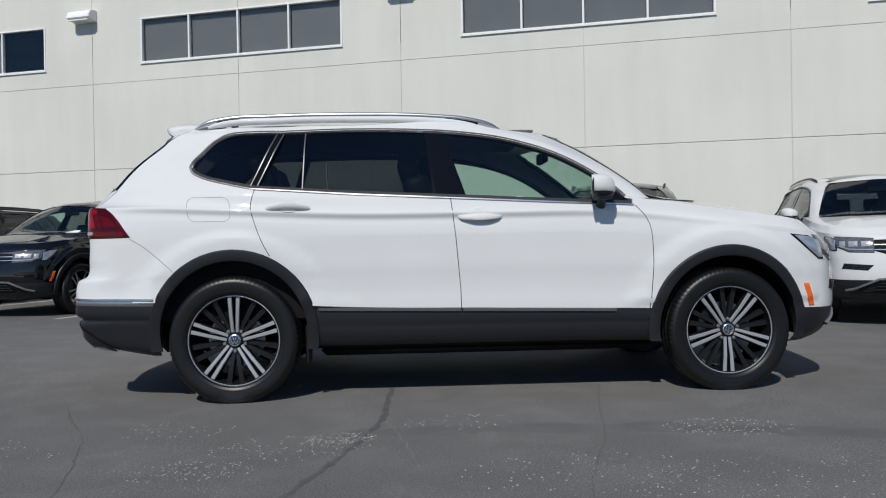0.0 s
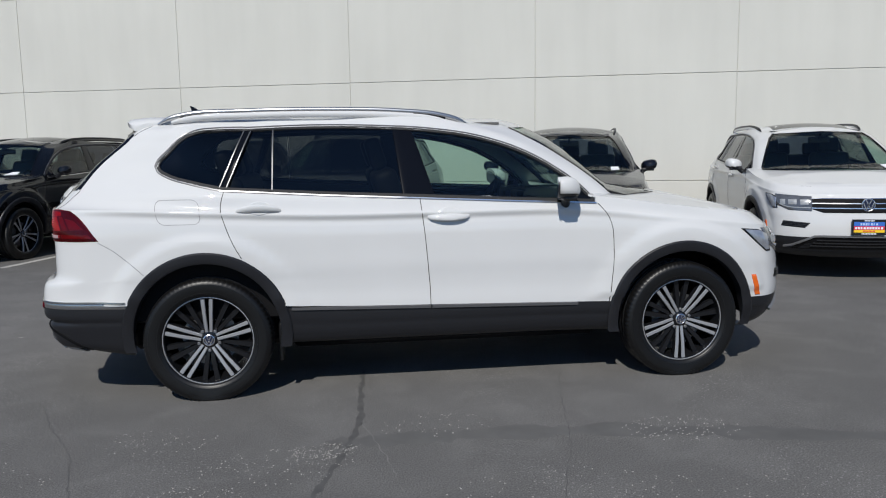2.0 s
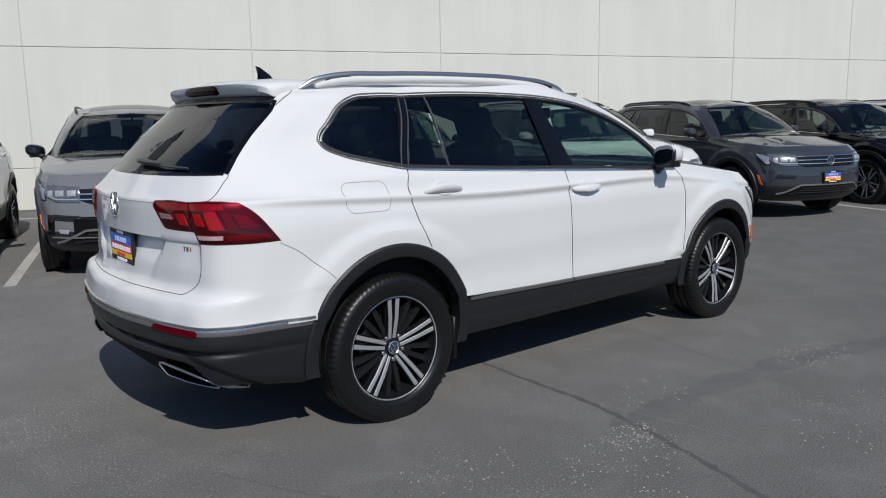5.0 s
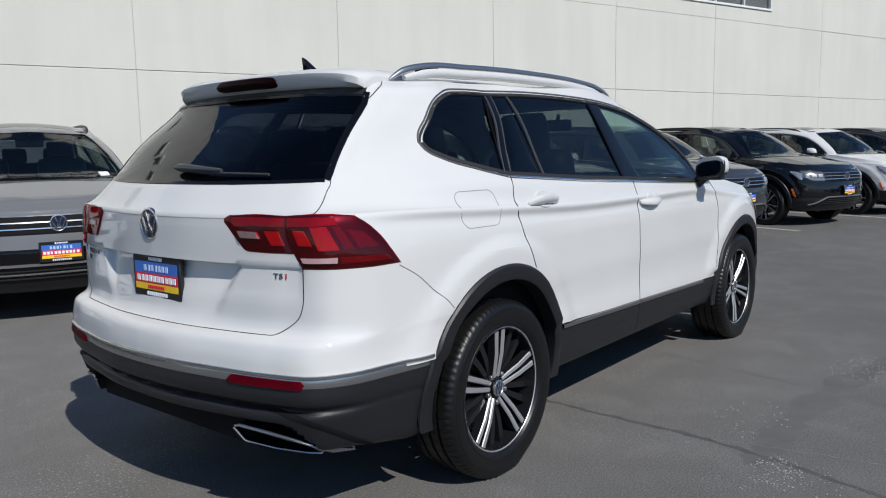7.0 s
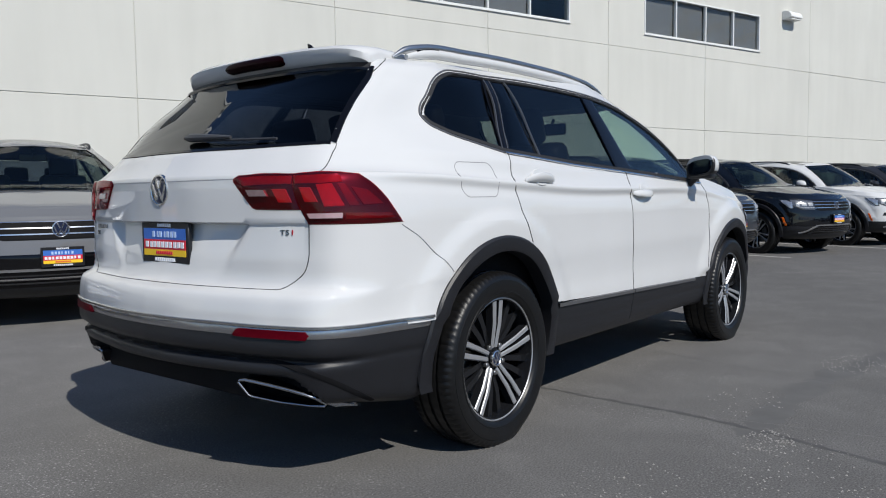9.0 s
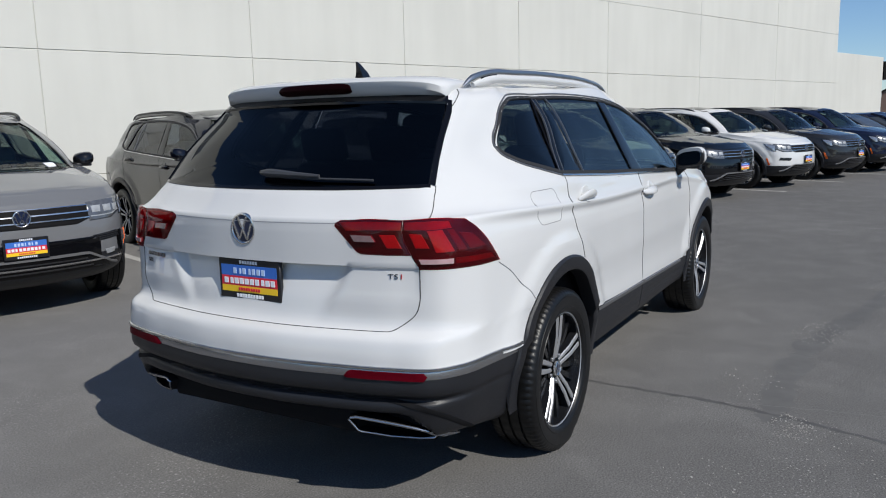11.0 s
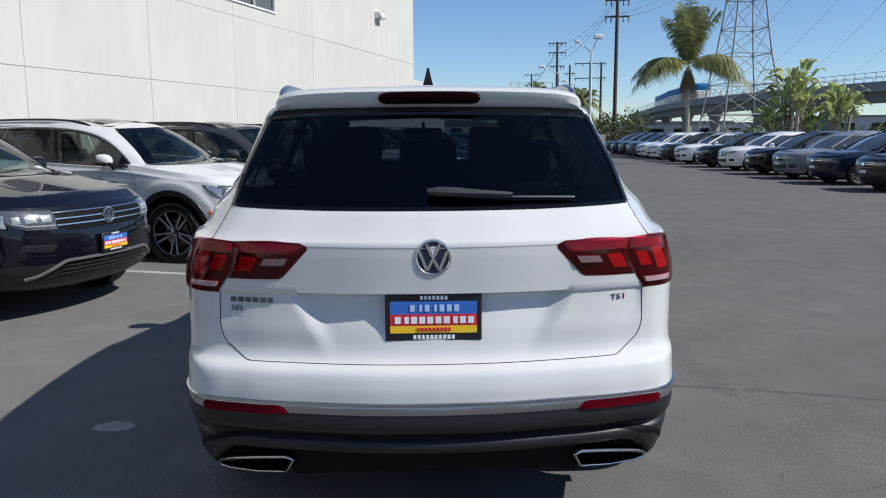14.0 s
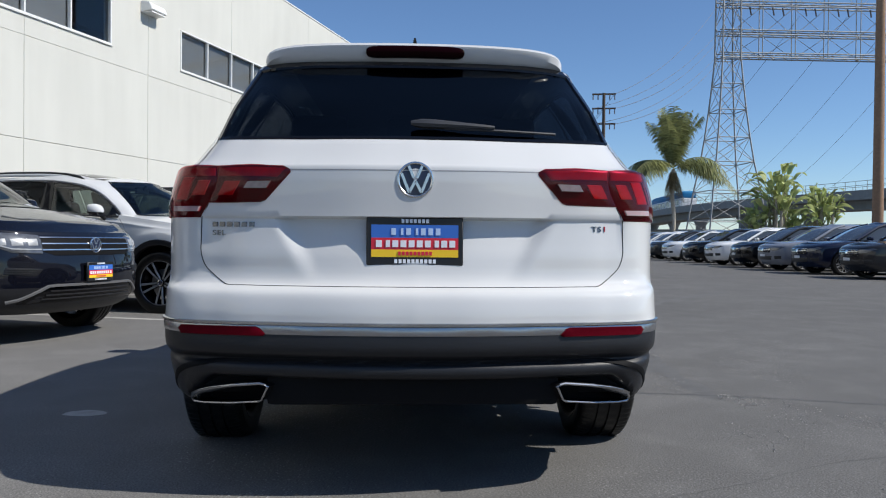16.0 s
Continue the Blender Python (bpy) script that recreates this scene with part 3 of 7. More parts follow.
def spoke(bm, a0, width0, width1, r0, r1, y0, y1, thick, shift=0.0):
    """A tapered bar in the wheel's plane; y: outward side is minus."""
    m = Matrix.Rotation(-a0, 4, "Y") @ Matrix.Translation((0, 0, shift))
    vs = []
    for r, w, y in ((r0, width0, y0), ((r0 + r1) / 2, (width0 + width1) / 2, (y0 + y1) / 2 - 0.006), (r1, width1, y1)):
        vs.append([bm.verts.new(m @ Vector(p)) for p in ((r, y, -w / 2), (r, y, w / 2), (r, y + thick, w / 2 + 0.004), (r, y + thick, -w / 2 - 0.004))])
    for A, B in zip(vs, vs[1:]):
        for k in range(4):
            bm.faces.new((A[k], A[(k + 1) % 4], B[(k + 1) % 4], B[k]))
    bm.faces.new(vs[0][::-1])
    bm.faces.new(vs[-1])


def rim_meshes(style):
    """Barrel, dark spokes, machined faces, cap disc, cap ring; the wheel's outward side is minus y."""
    barrel = bmesh.new()
    lathe(barrel, [(0.236, -0.092), (0.226, -0.090), (0.222, -0.060), (0.206, 0.0), (0.210, 0.09)], 72)
    lip = bmesh.new()
    lathe(lip, [(0.2285, -0.088), (0.2325, -0.094), (0.236, -0.093), (0.236, -0.080)], 72)
    dark = bmesh.new()
    lathe(dark, [(0.0, -0.058), (0.040, -0.060), (0.056, -0.052), (0.062, -0.025), (0.062, 0.02)], 40)
    spokes = []

    def two_tone(a, gap, w0, w1, f0, f1, y0, y1):
        """One spoke: a dark bar and, on it, a machined face."""
        bm = bmesh.new()
        spoke(bm, a, w0, w1, 0.05, 0.226, y0, y1, 0.03, gap)
        n = len(bm.faces)
        spoke(bm, a, f0, f1, 0.042, 0.226, y0 - 0.004, y1 - 0.004, 0.006, gap)
        bm.faces.ensure_lookup_table()
        for fc in bm.faces[n:]:
            fc.material_index = 1
        spokes.append(mesh_of(bm, "spoke"))

    for k in range(5):
        a = math.radians(90 + 72 * k)
        for s in (-1, 1):
            if style == "twin":
                two_tone(a + s * 0.055, s * 0.0095, 0.020, 0.026, 0.010, 0.0165, -0.062, -0.083)
                bm = bmesh.new()
                spoke(bm, a + math.radians(36) + s * 0.15, 0.018, 0.026, 0.05, 0.222, -0.050, -0.064, 0.025)
                spokes.append(mesh_of(bm, "spoke"))
            else:
                two_tone(a + s * 0.17, s * 0.004, 0.022, 0.032, 0.011, 0.020, -0.055, -0.083)
    for me in spokes:
        me.materials.append(RIMDARK)
        me.materials.append(RIMFACE)
    bolts = []
    for k in range(5):
        a = math.radians(54 + 72 * k)
        bm = bmesh.new()
        box(bm, -0.008, 0.008, -0.006, 0.01, -0.008, 0.008, 0.002, Matrix.Translation((0.056 * math.cos(a), -0.066, 0.056 * math.sin(a))))
        me = mesh_of(bm, "wheel_bolt")
        me.materials.append(STEEL)
        bolts.append(me)
    cap = bmesh.new()
    lathe(cap, [(0.0, -0.076), (0.024, -0.075), (0.029, -0.068)], 32)
    mark = bmesh.new()
    lathe(mark, [(0.024, -0.076), (0.027, -0.079), (0.031, -0.077), (0.031, -0.066)], 32)
    for x0, x1, z0, z1 in BADGE_BARS:
        bm = bmesh.new()
        badge_bar(bm, x0 * 0.024, x1 * 0.024, z0 * 0.024, z1 * 0.024, 0.0045, -0.077, "y")
        me = mesh_of(bm, "hub_bar")
        me.materials.append(BRIGHT)
        bolts.append(me)
    return {"rim": mesh_of(barrel, "rim"), "rim_lip": mesh_of(lip, "rim_lip"), "hub": mesh_of(dark, "hub"), "hub_cap": mesh_of(cap, "hub_cap"), "hub_ring": mesh_of(mark, "hub_ring")}, spokes, bolts if style == "twin" else bolts[5:]


# slanting bars of the round emblem, in a unit circle
BADGE_BARS = [(-0.42, -0.10, 0.86, 0.12), (0.42, 0.10, 0.86, 0.12), (-0.86, -0.38, 0.40, -0.80), (0.86, 0.38, 0.40, -0.80), (-0.38, -0.0, -0.80, -0.06), (0.38, 0.0, -0.80, -0.06)]


def badge_bar(bm, a0, a1, b0, b1, width, out, axis):
    d = Vector((a1 - a0, b1 - b0))
    n = Vector((-d.y, d.x)).normalized() * width / 2
    pts = [(a0 + n.x, b0 + n.y), (a1 + n.x, b1 + n.y), (a1 - n.x, b1 - n.y), (a0 - n.x, b0 - n.y)]
    up = 0.0025 if axis == "y" else 0.004
    place = (lambda a, b, o: Vector((a, out - o, b))) if axis == "y" else (lambda a, b, o: Vector((out - o, a, b)))
    top = [bm.verts.new(place(a, b, up)) for a, b in pts]
    low = [bm.verts.new(place(a, b, -0.004)) for a, b in pts]
    bm.faces.new(top)
    for k in range(4):
        bm.faces.new((top[k - 1], top[k], low[k], low[k - 1]))


WHEEL_MATS = {"rim": RIMDARK, "rim_lip": RIMFACE, "hub": RIMDARK, "hub_cap": BADGEBLUE, "hub_ring": BRIGHT}
TYRE_MESH = tyre_mesh()
TYRE_MESH.materials.append(RUBBER)
RIMS = {s: rim_meshes(s) for s in ("twin", "open")}
for some, _, _ in RIMS.values():
    for nm, me in some.items():
        me.materials.append(WHEEL_MATS[nm])


def disc_mesh():
    bm = bmesh.new()
    lathe(bm, [(0.075, -0.012), (0.155, -0.012), (0.155, 0.012), (0.075, 0.012)], 48)
    return mesh_of(bm, "brake_disc")


DISC_MESH = disc_mesh()
DISC_MESH.materials.append(STEEL)


def add_wheels(car, style, axle=AXLE, hub_y=HUB_Y, scale=1.0):
    for fx in (-1, 1):
        for s in (-1, 1):
            w = part("wheel", TYRE_MESH, RUBBER, car)
            w.name = "wheel"
            w.matrix_basis = Matrix.Translation((fx * axle, s * hub_y, HUB_Z * scale)) @ Matrix.Rotation(math.pi if s > 0 else 0.0, 4, "Z") @ Matrix.Scale(scale, 4)
            named, spokes, bolts = RIMS[style]
            rolled = Matrix.Rotation(radians(0 if fx < 0 else 37), 4, "Y") @ Matrix.Diagonal((1.06, 1.0, 1.06, 1.0))
            for nm, me in named.items():
                part(nm, me, None, w).matrix_basis = rolled
            for me in spokes:
                part("spoke", me, None, w).matrix_basis = rolled
            for me in bolts:
                part(me.name.split(".")[0], me, None, w).matrix_basis = rolled
            part("brake_disc", DISC_MESH, STEEL, w)


def rounded(bm, cx, cy, cz, sx, sy, sz, bevel, m=None):
    box(bm, cx - sx / 2, cx + sx / 2, cy - sy / 2, cy + sy / 2, cz - sz / 2, cz + sz / 2, bevel, m, 3)


def seat_mesh(width=0.50, head=True):
    """A car seat that faces +x, its origin under the cushion's middle on the floor."""
    bm = bmesh.new()
    rounded(bm, 0.02, 0, 0.16, 0.50, width, 0.20, 0.06)
    tilt = Matrix.Translation((-0.22, 0, 0.24)) @ Matrix.Rotation(radians(-18), 4, "Y")
    rounded(bm, 0, 0, 0.29, 0.16, width * 0.94, 0.62, 0.06, tilt)
    if head:
        rounded(bm, 0.0, 0, 0.70, 0.10, 0.26, 0.20, 0.045, tilt)
        for s in (-0.06, 0.06):
            tube(bm, [tilt @ Vector((0, s, 0.56)), tilt @ Vector((0, s, 0.66))], 0.008, 6)
    return mesh_of(bm, "seat")


def bench_mesh(width, heads=True):
    bm = bmesh.new()
    rounded(bm, 0.02, 0, 0.14, 0.46, width, 0.18, 0.05)
    tilt = Matrix.Translation((-0.22, 0, 0.20)) @ Matrix.Rotation(radians(-16), 4, "Y")
    rounded(bm, 0, 0, 0.27, 0.15, width * 0.98, 0.56, 0.05, tilt)
    for y in (-0.42, 0.0, 0.42):
        if heads and abs(y) < width / 2:
            rounded(bm, 0, y, 0.64, 0.09, 0.25, 0.17, 0.04, tilt)
            tube(bm, [tilt @ Vector((0, y, 0.5)), tilt @ Vector((0, y, 0.6))], 0.014, 6)
    return mesh_of(bm, "rear_bench")


SEAT_MESH, BENCH_MESH, BENCH3_MESH = seat_mesh(), bench_mesh(1.22), bench_mesh(1.0, False)


def add_inside(car, seats=SEATMAT):
    """Floor, dashboard, wheel, seats, mirror: what the windows show."""
    bm = bmesh.new()
    box(bm, 0.62, 1.25, -0.74, 0.74, 0.43, 0.98, 0.06)
    part("bulkhead", bm, INTERIOR, car)
    bm = bmesh.new()
    box(bm, -2.15, -1.70, -0.62, 0.62, 0.43, 0.86, 0.03)
    part("boot_lining", bm, INTERIOR, car)
    bm = bmesh.new()
    box(bm, 1.24, 2.08, -0.40, 0.40, 0.36, 0.86, 0.03)
    part("engine_cover", bm, INTERIOR, car)
    bm = bmesh.new()
    box(bm, -1.85, 1.3, -0.70, 0.70, 0.26, 0.44, 0.03)
    box(bm, -2.22, -1.80, -0.70, 0.70, 0.335, 0.44, 0.03)
    part("cabin_tub", bm, INTERIOR, car)
    bm = bmesh.new()
    box(bm, -0.95, 0.95, -0.60, 0.60, 0.205, 0.27, 0.03)
    box(bm, -1.85, -0.95, -0.40, 0.40, 0.245, 0.30, 0.03)
    part("underbody_tray", bm, INTERIOR, car)
    for s in (-1, 1):
        bm = bmesh.new()
        box(bm, -1.9, 0.9, s * 0.80 - 0.02, s * 0.80 + 0.02, 0.44, 1.08, 0.015)
        part("door_lining", bm, INTERIOR, car)
        for cx in (-AXLE, AXLE):
            bm = bmesh.new()
            arc = [(cx + 0.43 * math.cos(math.pi * k / 16), 0.365 + 0.44 * math.sin(math.pi * k / 16)) for k in range(17)]
            rows = [[Vector((x, s * y, z)) for x, z in arc] for y in (0.50, 0.87)]
            grid_faces(bm, rows)
            bm.faces.new([bm.verts.new((x, s * 0.50, z)) for x, z in arc] + [bm.verts.new((cx - 0.43, s * 0.5, 0.24)), bm.verts.new((cx + 0.43, s * 0.5, 0.24))])
            part("wheel_arch_liner", bm, INTERIOR, car)
    bm = bmesh.new()
    rounded(bm, 0.80, 0, 1.00, 0.46, 1.50, 0.16, 0.06)
    rounded(bm, 0.62, 0.36, 1.05, 0.16, 0.36, 0.10, 0.04)
    rounded(bm, 0.58, 0, 1.02, 0.05, 0.24, 0.16, 0.02)
    rounded(bm, 0.22, 0, 0.62, 0.9, 0.20, 0.34, 0.05)
    part("dashboard", bm, INTERIOR, car)
    bm = bmesh.new()
    m = Matrix.Translation((0.44, 0.36, 0.99)) @ Matrix.Rotation(radians(-65), 4, "Y")
    tube(bm, [m @ Vector((0.185 * math.cos(a), 0.185 * math.sin(a), 0)) for a in [2 * math.pi * k / 28 for k in range(28)]], 0.015, 8, close=True)
    for a in (0, 2.2, 4.1):
        tube(bm, [m @ Vector((0, 0, -0.02)), m @ Vector((0.18 * math.cos(a), 0.18 * math.sin(a), 0))], 0.016, 6)
    rounded(bm, 0, 0, -0.02, 0.13, 0.15, 0.05, 0.02, m)
    part("steering_wheel", bm, INTERIOR, car)
    for s in (-1, 1):
        o = part("front_seat", SEAT_MESH, seats, car)
        o.matrix_basis = Matrix.Translation((0.02, s * 0.37, 0.46))
    o = part("rear_bench", BENCH_MESH, seats, car)
    o.matrix_basis = Matrix.Translation((-0.92, 0, 0.50))
    o = part("third_row_bench", BENCH3_MESH, seats, car)
    o.matrix_basis = Matrix.Translation((-1.50, 0, 0.42))
    bm = bmesh.new()
    rounded(bm, 0.50, 0, 1.43, 0.04, 0.24, 0.075, 0.015)
    tube(bm, [(0.52, 0, 1.44), (0.56, 0, 1.50)], 0.012, 6)
    part("inside_mirror", bm, INTERIOR, car)
    bm = bmesh.new()
    # headliner, kept below the roof, and the pillars' inner faces
    box(bm, -1.75, 0.35, -0.50, 0.50, 1.535, 1.550, 0.004)
    part("headliner", bm, SEATGREY, car)


def plate(bmname, car, x, z, facing, label):
    """A dealer's cardboard plate in its frame; facing: -1 to the rear, 1 to the front."""
    root = None
    def slab(y0, y1, z0, z1, lift, depth=0.004, bevel=0.0):
        bm = bmesh.new()
        xa, xb = x + facing * (lift - depth), x + facing * lift
        box(bm, min(xa, xb), max(xa, xb), y0, y1, z + z0, z + z1, bevel)
        return bm
    root = part(bmname, slab(-0.156, 0.156, -0.078, 0.078, 0.016, 0.02, 0.004), PL_BLACK, car, label)
    part("blue_field", slab(-0.140, 0.140, 0.012, 0.054, 0.0175), PL_BLUE, root)
    part("red_field", slab(-0.140, 0.140, -0.026, 0.012, 0.0177), PL_RED, root)
    part("yellow_field", slab(-0.140, 0.140, -0.050, -0.026, 0.0179), PL_YELLOW, root)
    def bars(spans, z0, z1, lift):
        bm = bmesh.new()
        for a, b in spans:
            xa, xb = x + facing * (lift - 0.004), x + facing * lift
            box(bm, min(xa, xb), max(xa, xb), a, b, z + z0, z + z1)
        return bm
    seven = [(-0.082 + 0.0238 * k, -0.082 + 0.0238 * k + (0.008 if k in (3, 5) else 0.015)) for k in range(7)]
    ten = [(-0.130 + 0.0262 * k, -0.130 + 0.0262 * k + (0.014 if k in (2, 8) else 0.019)) for k in range(10)]
    nine = [(-0.055 + 0.0125 * k, -0.055 + 0.0125 * k + 0.0085) for k in range(9)]
    frame_ten = [(-0.068 + 0.0138 * k, -0.068 + 0.0138 * k + 0.0095) for k in range(10)]
    frame_seven = [(-0.045 + 0.0132 * k, -0.045 + 0.0132 * k + 0.009) for k in range(7)]
    part("light_lettering", bars(seven, 0.021, 0.043, 0.0195), PL_LIGHT, root)
    part("white_lettering", bars(ten, -0.018, 0.004, 0.0197), PL_WHITE, root)
    part("red_lettering", bars(nine, -0.044, -0.032, 0.0199), PL_RED, root)
    part("frame_lettering", bars(frame_ten, -0.070, -0.057, 0.0185), PL_WHITE, root)
    part("frame_top_lettering", bars(frame_seven, 0.060, 0.072, 0.0185), PL_WHITE, root)
    return root


def emblem(car, x, z, r, facing, lean=0.0):
    # built facing minus y, turned to face along x
    turn = Matrix.Translation((x, 0, z)) @ (Matrix.Rotation(-math.pi / 2, 4, "Z") if facing < 0 else Matrix.Rotation(math.pi / 2, 4, "Z")) @ Matrix.Rotation(-lean, 4, "X")
    bm = bmesh.new()
    lathe(bm, [(0.0, -0.003), (r * 0.82, -0.002), (r * 0.92, 0.006)], 40)
    bmesh.ops.transform(bm, matrix=turn, verts=bm.verts)
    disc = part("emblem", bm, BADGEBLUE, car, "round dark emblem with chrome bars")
    bm = bmesh.new()
    lathe(bm, [(r * 0.85, -0.003), (r * 0.90, -0.0050), (r * 0.97, -0.004), (r, 0.006)], 40)
    bmesh.ops.transform(bm, matrix=turn, verts=bm.verts)
    part("emblem_ring", bm, BRIGHT, disc)
    for a0, a1, b0, b1 in BADGE_BARS:
        bm = bmesh.new()
        badge_bar(bm, a0 * r * 0.86, a1 * r * 0.86, b0 * r * 0.86, b1 * r * 0.86, r * 0.15, -0.0025, "y")
        bmesh.ops.transform(bm, matrix=turn, verts=bm.verts)
        part("emblem_bar", bm, BRIGHT, disc)


def build_suv(name, label, colour, style, at, seats=SEATMAT, group=""):
    car = thing(name, label, "car", at, group)
    body = part("body", SHELL_MESH, PAINT, car)
    body.color = (*colour, 1)
    part("lower_cladding", SKIRT_MESH, PLASTIC, car, "matt black plastic cladding")
    # windows
    part("windscreen", pane("front", dense(WINDSCREEN)), GLASS, car)
    bm = bmesh.new()
    SKIN.ribbon(bm, "front", WINDSCREEN[9:] + WINDSCREEN[:8], 0.026, 0.004, root=0.02)
    part("windscreen_seal", bm, GLOSSBLACK, car)
    part("rear_window", pane("rear", dense(REARWIN)), REARGLASS, car, "dark tinted rear window")
    d = dense(DLO, 0.025)
    for side in ("right", "left"):
        part("quarter_glass", pane(side, clip_poly(d, lambda z: -9, lambda z: C_LINE(z) - 0.024)), PRIVACY, car, "dark tinted glass")
        part("rear_door_vent_glass", pane(side, clip_poly(d, lambda z: C_LINE(z) + 0.03, lambda z: V_LINE(z) - 0.006)), PRIVACY, car, "dark tinted glass")
        part("rear_door_glass", pane(side, clip_poly(d, lambda z: V_LINE(z) + 0.006, B_REAR)), PRIVACY, car, "dark tinted glass")
        part("front_door_glass", pane(side, clip_poly(d, B_FRONT, M_LINE)), GLASS, car, "pale green clear glass")
        bm = bmesh.new()
        SKIN.patch(bm, side, clip_poly(d, B_REAR, B_FRONT), 0.001)
        part("b_pillar", bm, GLOSSBLACK, car, "gloss black pillar")
        bm = bmesh.new()
        SKIN.patch(bm, side, clip_poly(d, M_LINE, lambda z: 9), 0.001)
        part("mirror_triangle", bm, GLOSSBLACK, car)
        bm = bmesh.new()
        SKIN.patch(bm, side, clip_poly(d, lambda z: C_LINE(z) - 0.026, lambda z: C_LINE(z) + 0.032), 0.001)
        part("c_pillar_trim", bm, GLOSSBLACK, car)
        bm = bmesh.new()
        for off in (-0.018, 0.020):
            strip = bmesh.new()
            SKIN.ribbon(strip, side, [(C_LINE(1.195) + off, 1.195), (C_LINE(1.505) + off, 1.505)], 0.007, 0.003)
            part("pillar_strip", strip, TRIMGREY, car, "satin metal pillar strip")
        SKIN.ribbon(bm, side, [(V_LINE(1.17), 1.175), (V_LINE(1.51), 1.512)], 0.008, 0.003)
        part("vent_strip", bm, TRIMGREY, car, "satin metal window strip")
        bm = bmesh.new()
        SKIN.ribbon(bm, side, [(B_REAR(1.14), 1.14), (B_REAR(1.51), 1.51)], 0.004, 0.002)
        part("pillar_edge_strip", bm, GLOSSBLACK, car)
        bm = bmesh.new()
        SKIN.ribbon(bm, side, DLO, 0.022, 0.003, close=True, root=0.02)
        part("window_seal", bm, SEAL, car)
        rim_line = outset(DLO, 0.0145)
        bm = bmesh.new()
        SKIN.ribbon(bm, side, rim_line, 0.008, 0.005, close=True, step=0.02, root=0.012)
        part("window_surround", bm, TRIMGREY, car, "satin metal line round the side windows")
        bm = bmesh.new()
        lower_edge = [(-1.30, 1.176), (-0.70, 1.138), (-0.19, 1.114), (0.40, 1.084), (0.85, 1.064)]
        SKIN.ribbon(bm, side, lower_edge, 0.009, 0.008)
        part("belt_strip", bm, BRIGHT, car, "bright chrome belt strip")
        # panel gaps
        gaps = {
            "rear_door_gap": curve2([(-1.275, 1.18), (-1.295, 1.08), (-1.27, 0.98), (-1.22, 0.86), (-1.19, 0.805)], 5),
            "middle_door_gap": [(-0.19, 1.12), (-0.165, 0.90), (-0.14, 0.60), (-0.135, 0.34)],
            "front_door_gap": curve2([(0.86, 1.062), (0.925, 0.98), (0.955, 0.80), (0.945, 0.60), (0.93, 0.44)], 5),
            "bumper_gap": curve2([(-1.955, 0.908), (-1.88, 0.866), (-1.80, 0.80), (-1.745, 0.755), (-1.715, 0.725)], 4),
        }
        for gname, path in gaps.items():
            bm = bmesh.new()
            SKIN.ribbon(bm, side, path, 0.0032 if gname == "bumper_gap" else 0.0045, 0.0016)
            part("panel_gap", bm, SEAM if gname == "bumper_gap" else SEAL, car)
        # arch trims, following the wheel
        for cx, cz in ARCH.values():
            bm = bmesh.new()
            s = -1 if side == "right" else 1
            rows = []
            for k in range(45):
                a = math.pi * (k / 44) * 1.26 - math.pi * 0.13
                row = []
                for r, out in ((0.405, -0.05), (0.408, 0.010), (0.420, 0.016), (0.462, 0.014), (0.470, 0.006), (0.472, -0.02)):
                    x = cx + r * math.cos(a) * 0.99
                    z = cz + r * math.sin(a) + 0.008
                    zc = max(z, 0.42)
                    h, _ = SKIN.drop(side, x, zc)
                    tuck = min(1, max(0, (z - 0.30) / 0.14))
                    row.append(Vector((x, s * (max(abs(h.y), 0.868 if tuck > 0.5 else 0.80) + out * tuck - 0.008 * (1 - tuck)), max(z, 0.285))))
                rows.append(row)
            grid_faces(bm, rows)
            part("arch_trim", bm, PLASTIC, car, "matt black arch trim")
        # door handles
        for hx, hz in ((-1.09, 1.066), (-0.028, 1.012)):
            bm = bmesh.new()
            cup = [(hx + 0.005 + 0.066 * math.cos(a), hz + 0.012 + 0.036 * math.sin(a)) for a in [2 * math.pi * k / 28 for k in range(28)]]
            SKIN.patch(bm, side, cup, 0.005, 0.006, rings=(1, 0.93, 0.75, 0.5, 0.25), bulge=-0.0048)
            o = part("handle_cup", bm, PAINT, car)
            o.color = (*colour, 1)
            bm = bmesh.new()
            rows = []
            for k in range(17):
                f = k / 16
                swell = math.sin(math.pi * f) ** 0.55
                h, n = SKIN.drop(side, hx - 0.122 + 0.244 * f, hz - 0.004 + 0.006 * math.sin(math.pi * f))
                tall, out = 0.007 + 0.013 * swell, 0.004 + 0.036 * swell
                rows.append([h + n * (out * (0.55 + 0.45 * math.cos(a))) + Vector((0, 0, 1)) * tall * math.sin(a) for a in [2 * math.pi * q / 12 for q in range(13)]])
            grid_faces(bm, rows)
            bmesh.ops.remove_doubles(bm, verts=bm.verts[:], dist=0.0002)
            o = part("door_handle", bm, PAINT, car)
            o.color = (*colour, 1)
        # mirror
        s = -1 if side == "right" else 1
        bm = bmesh.new()
        bmesh.ops.create_uvsphere(bm, u_segments=24, v_segments=16, radius=1)
        for v in bm.verts:
            c = v.co.copy()
            c = Vector((math.copysign(abs(c.x) ** 0.9, c.x), math.copysign(abs(c.y) ** 0.75, c.y), math.copysign(abs(c.z) ** 0.8, c.z)))
            x = 0.635 + c.x * 0.072 + (0.008 if c.x > 0 else 0) - 0.010 * c.z
            if c.x < -0.3:
                x = 0.635 - 0.3 * 0.080 - 0.02 - 0.006 * c.z
            fore = max(0.0, c.x + 0.3) / 1.3
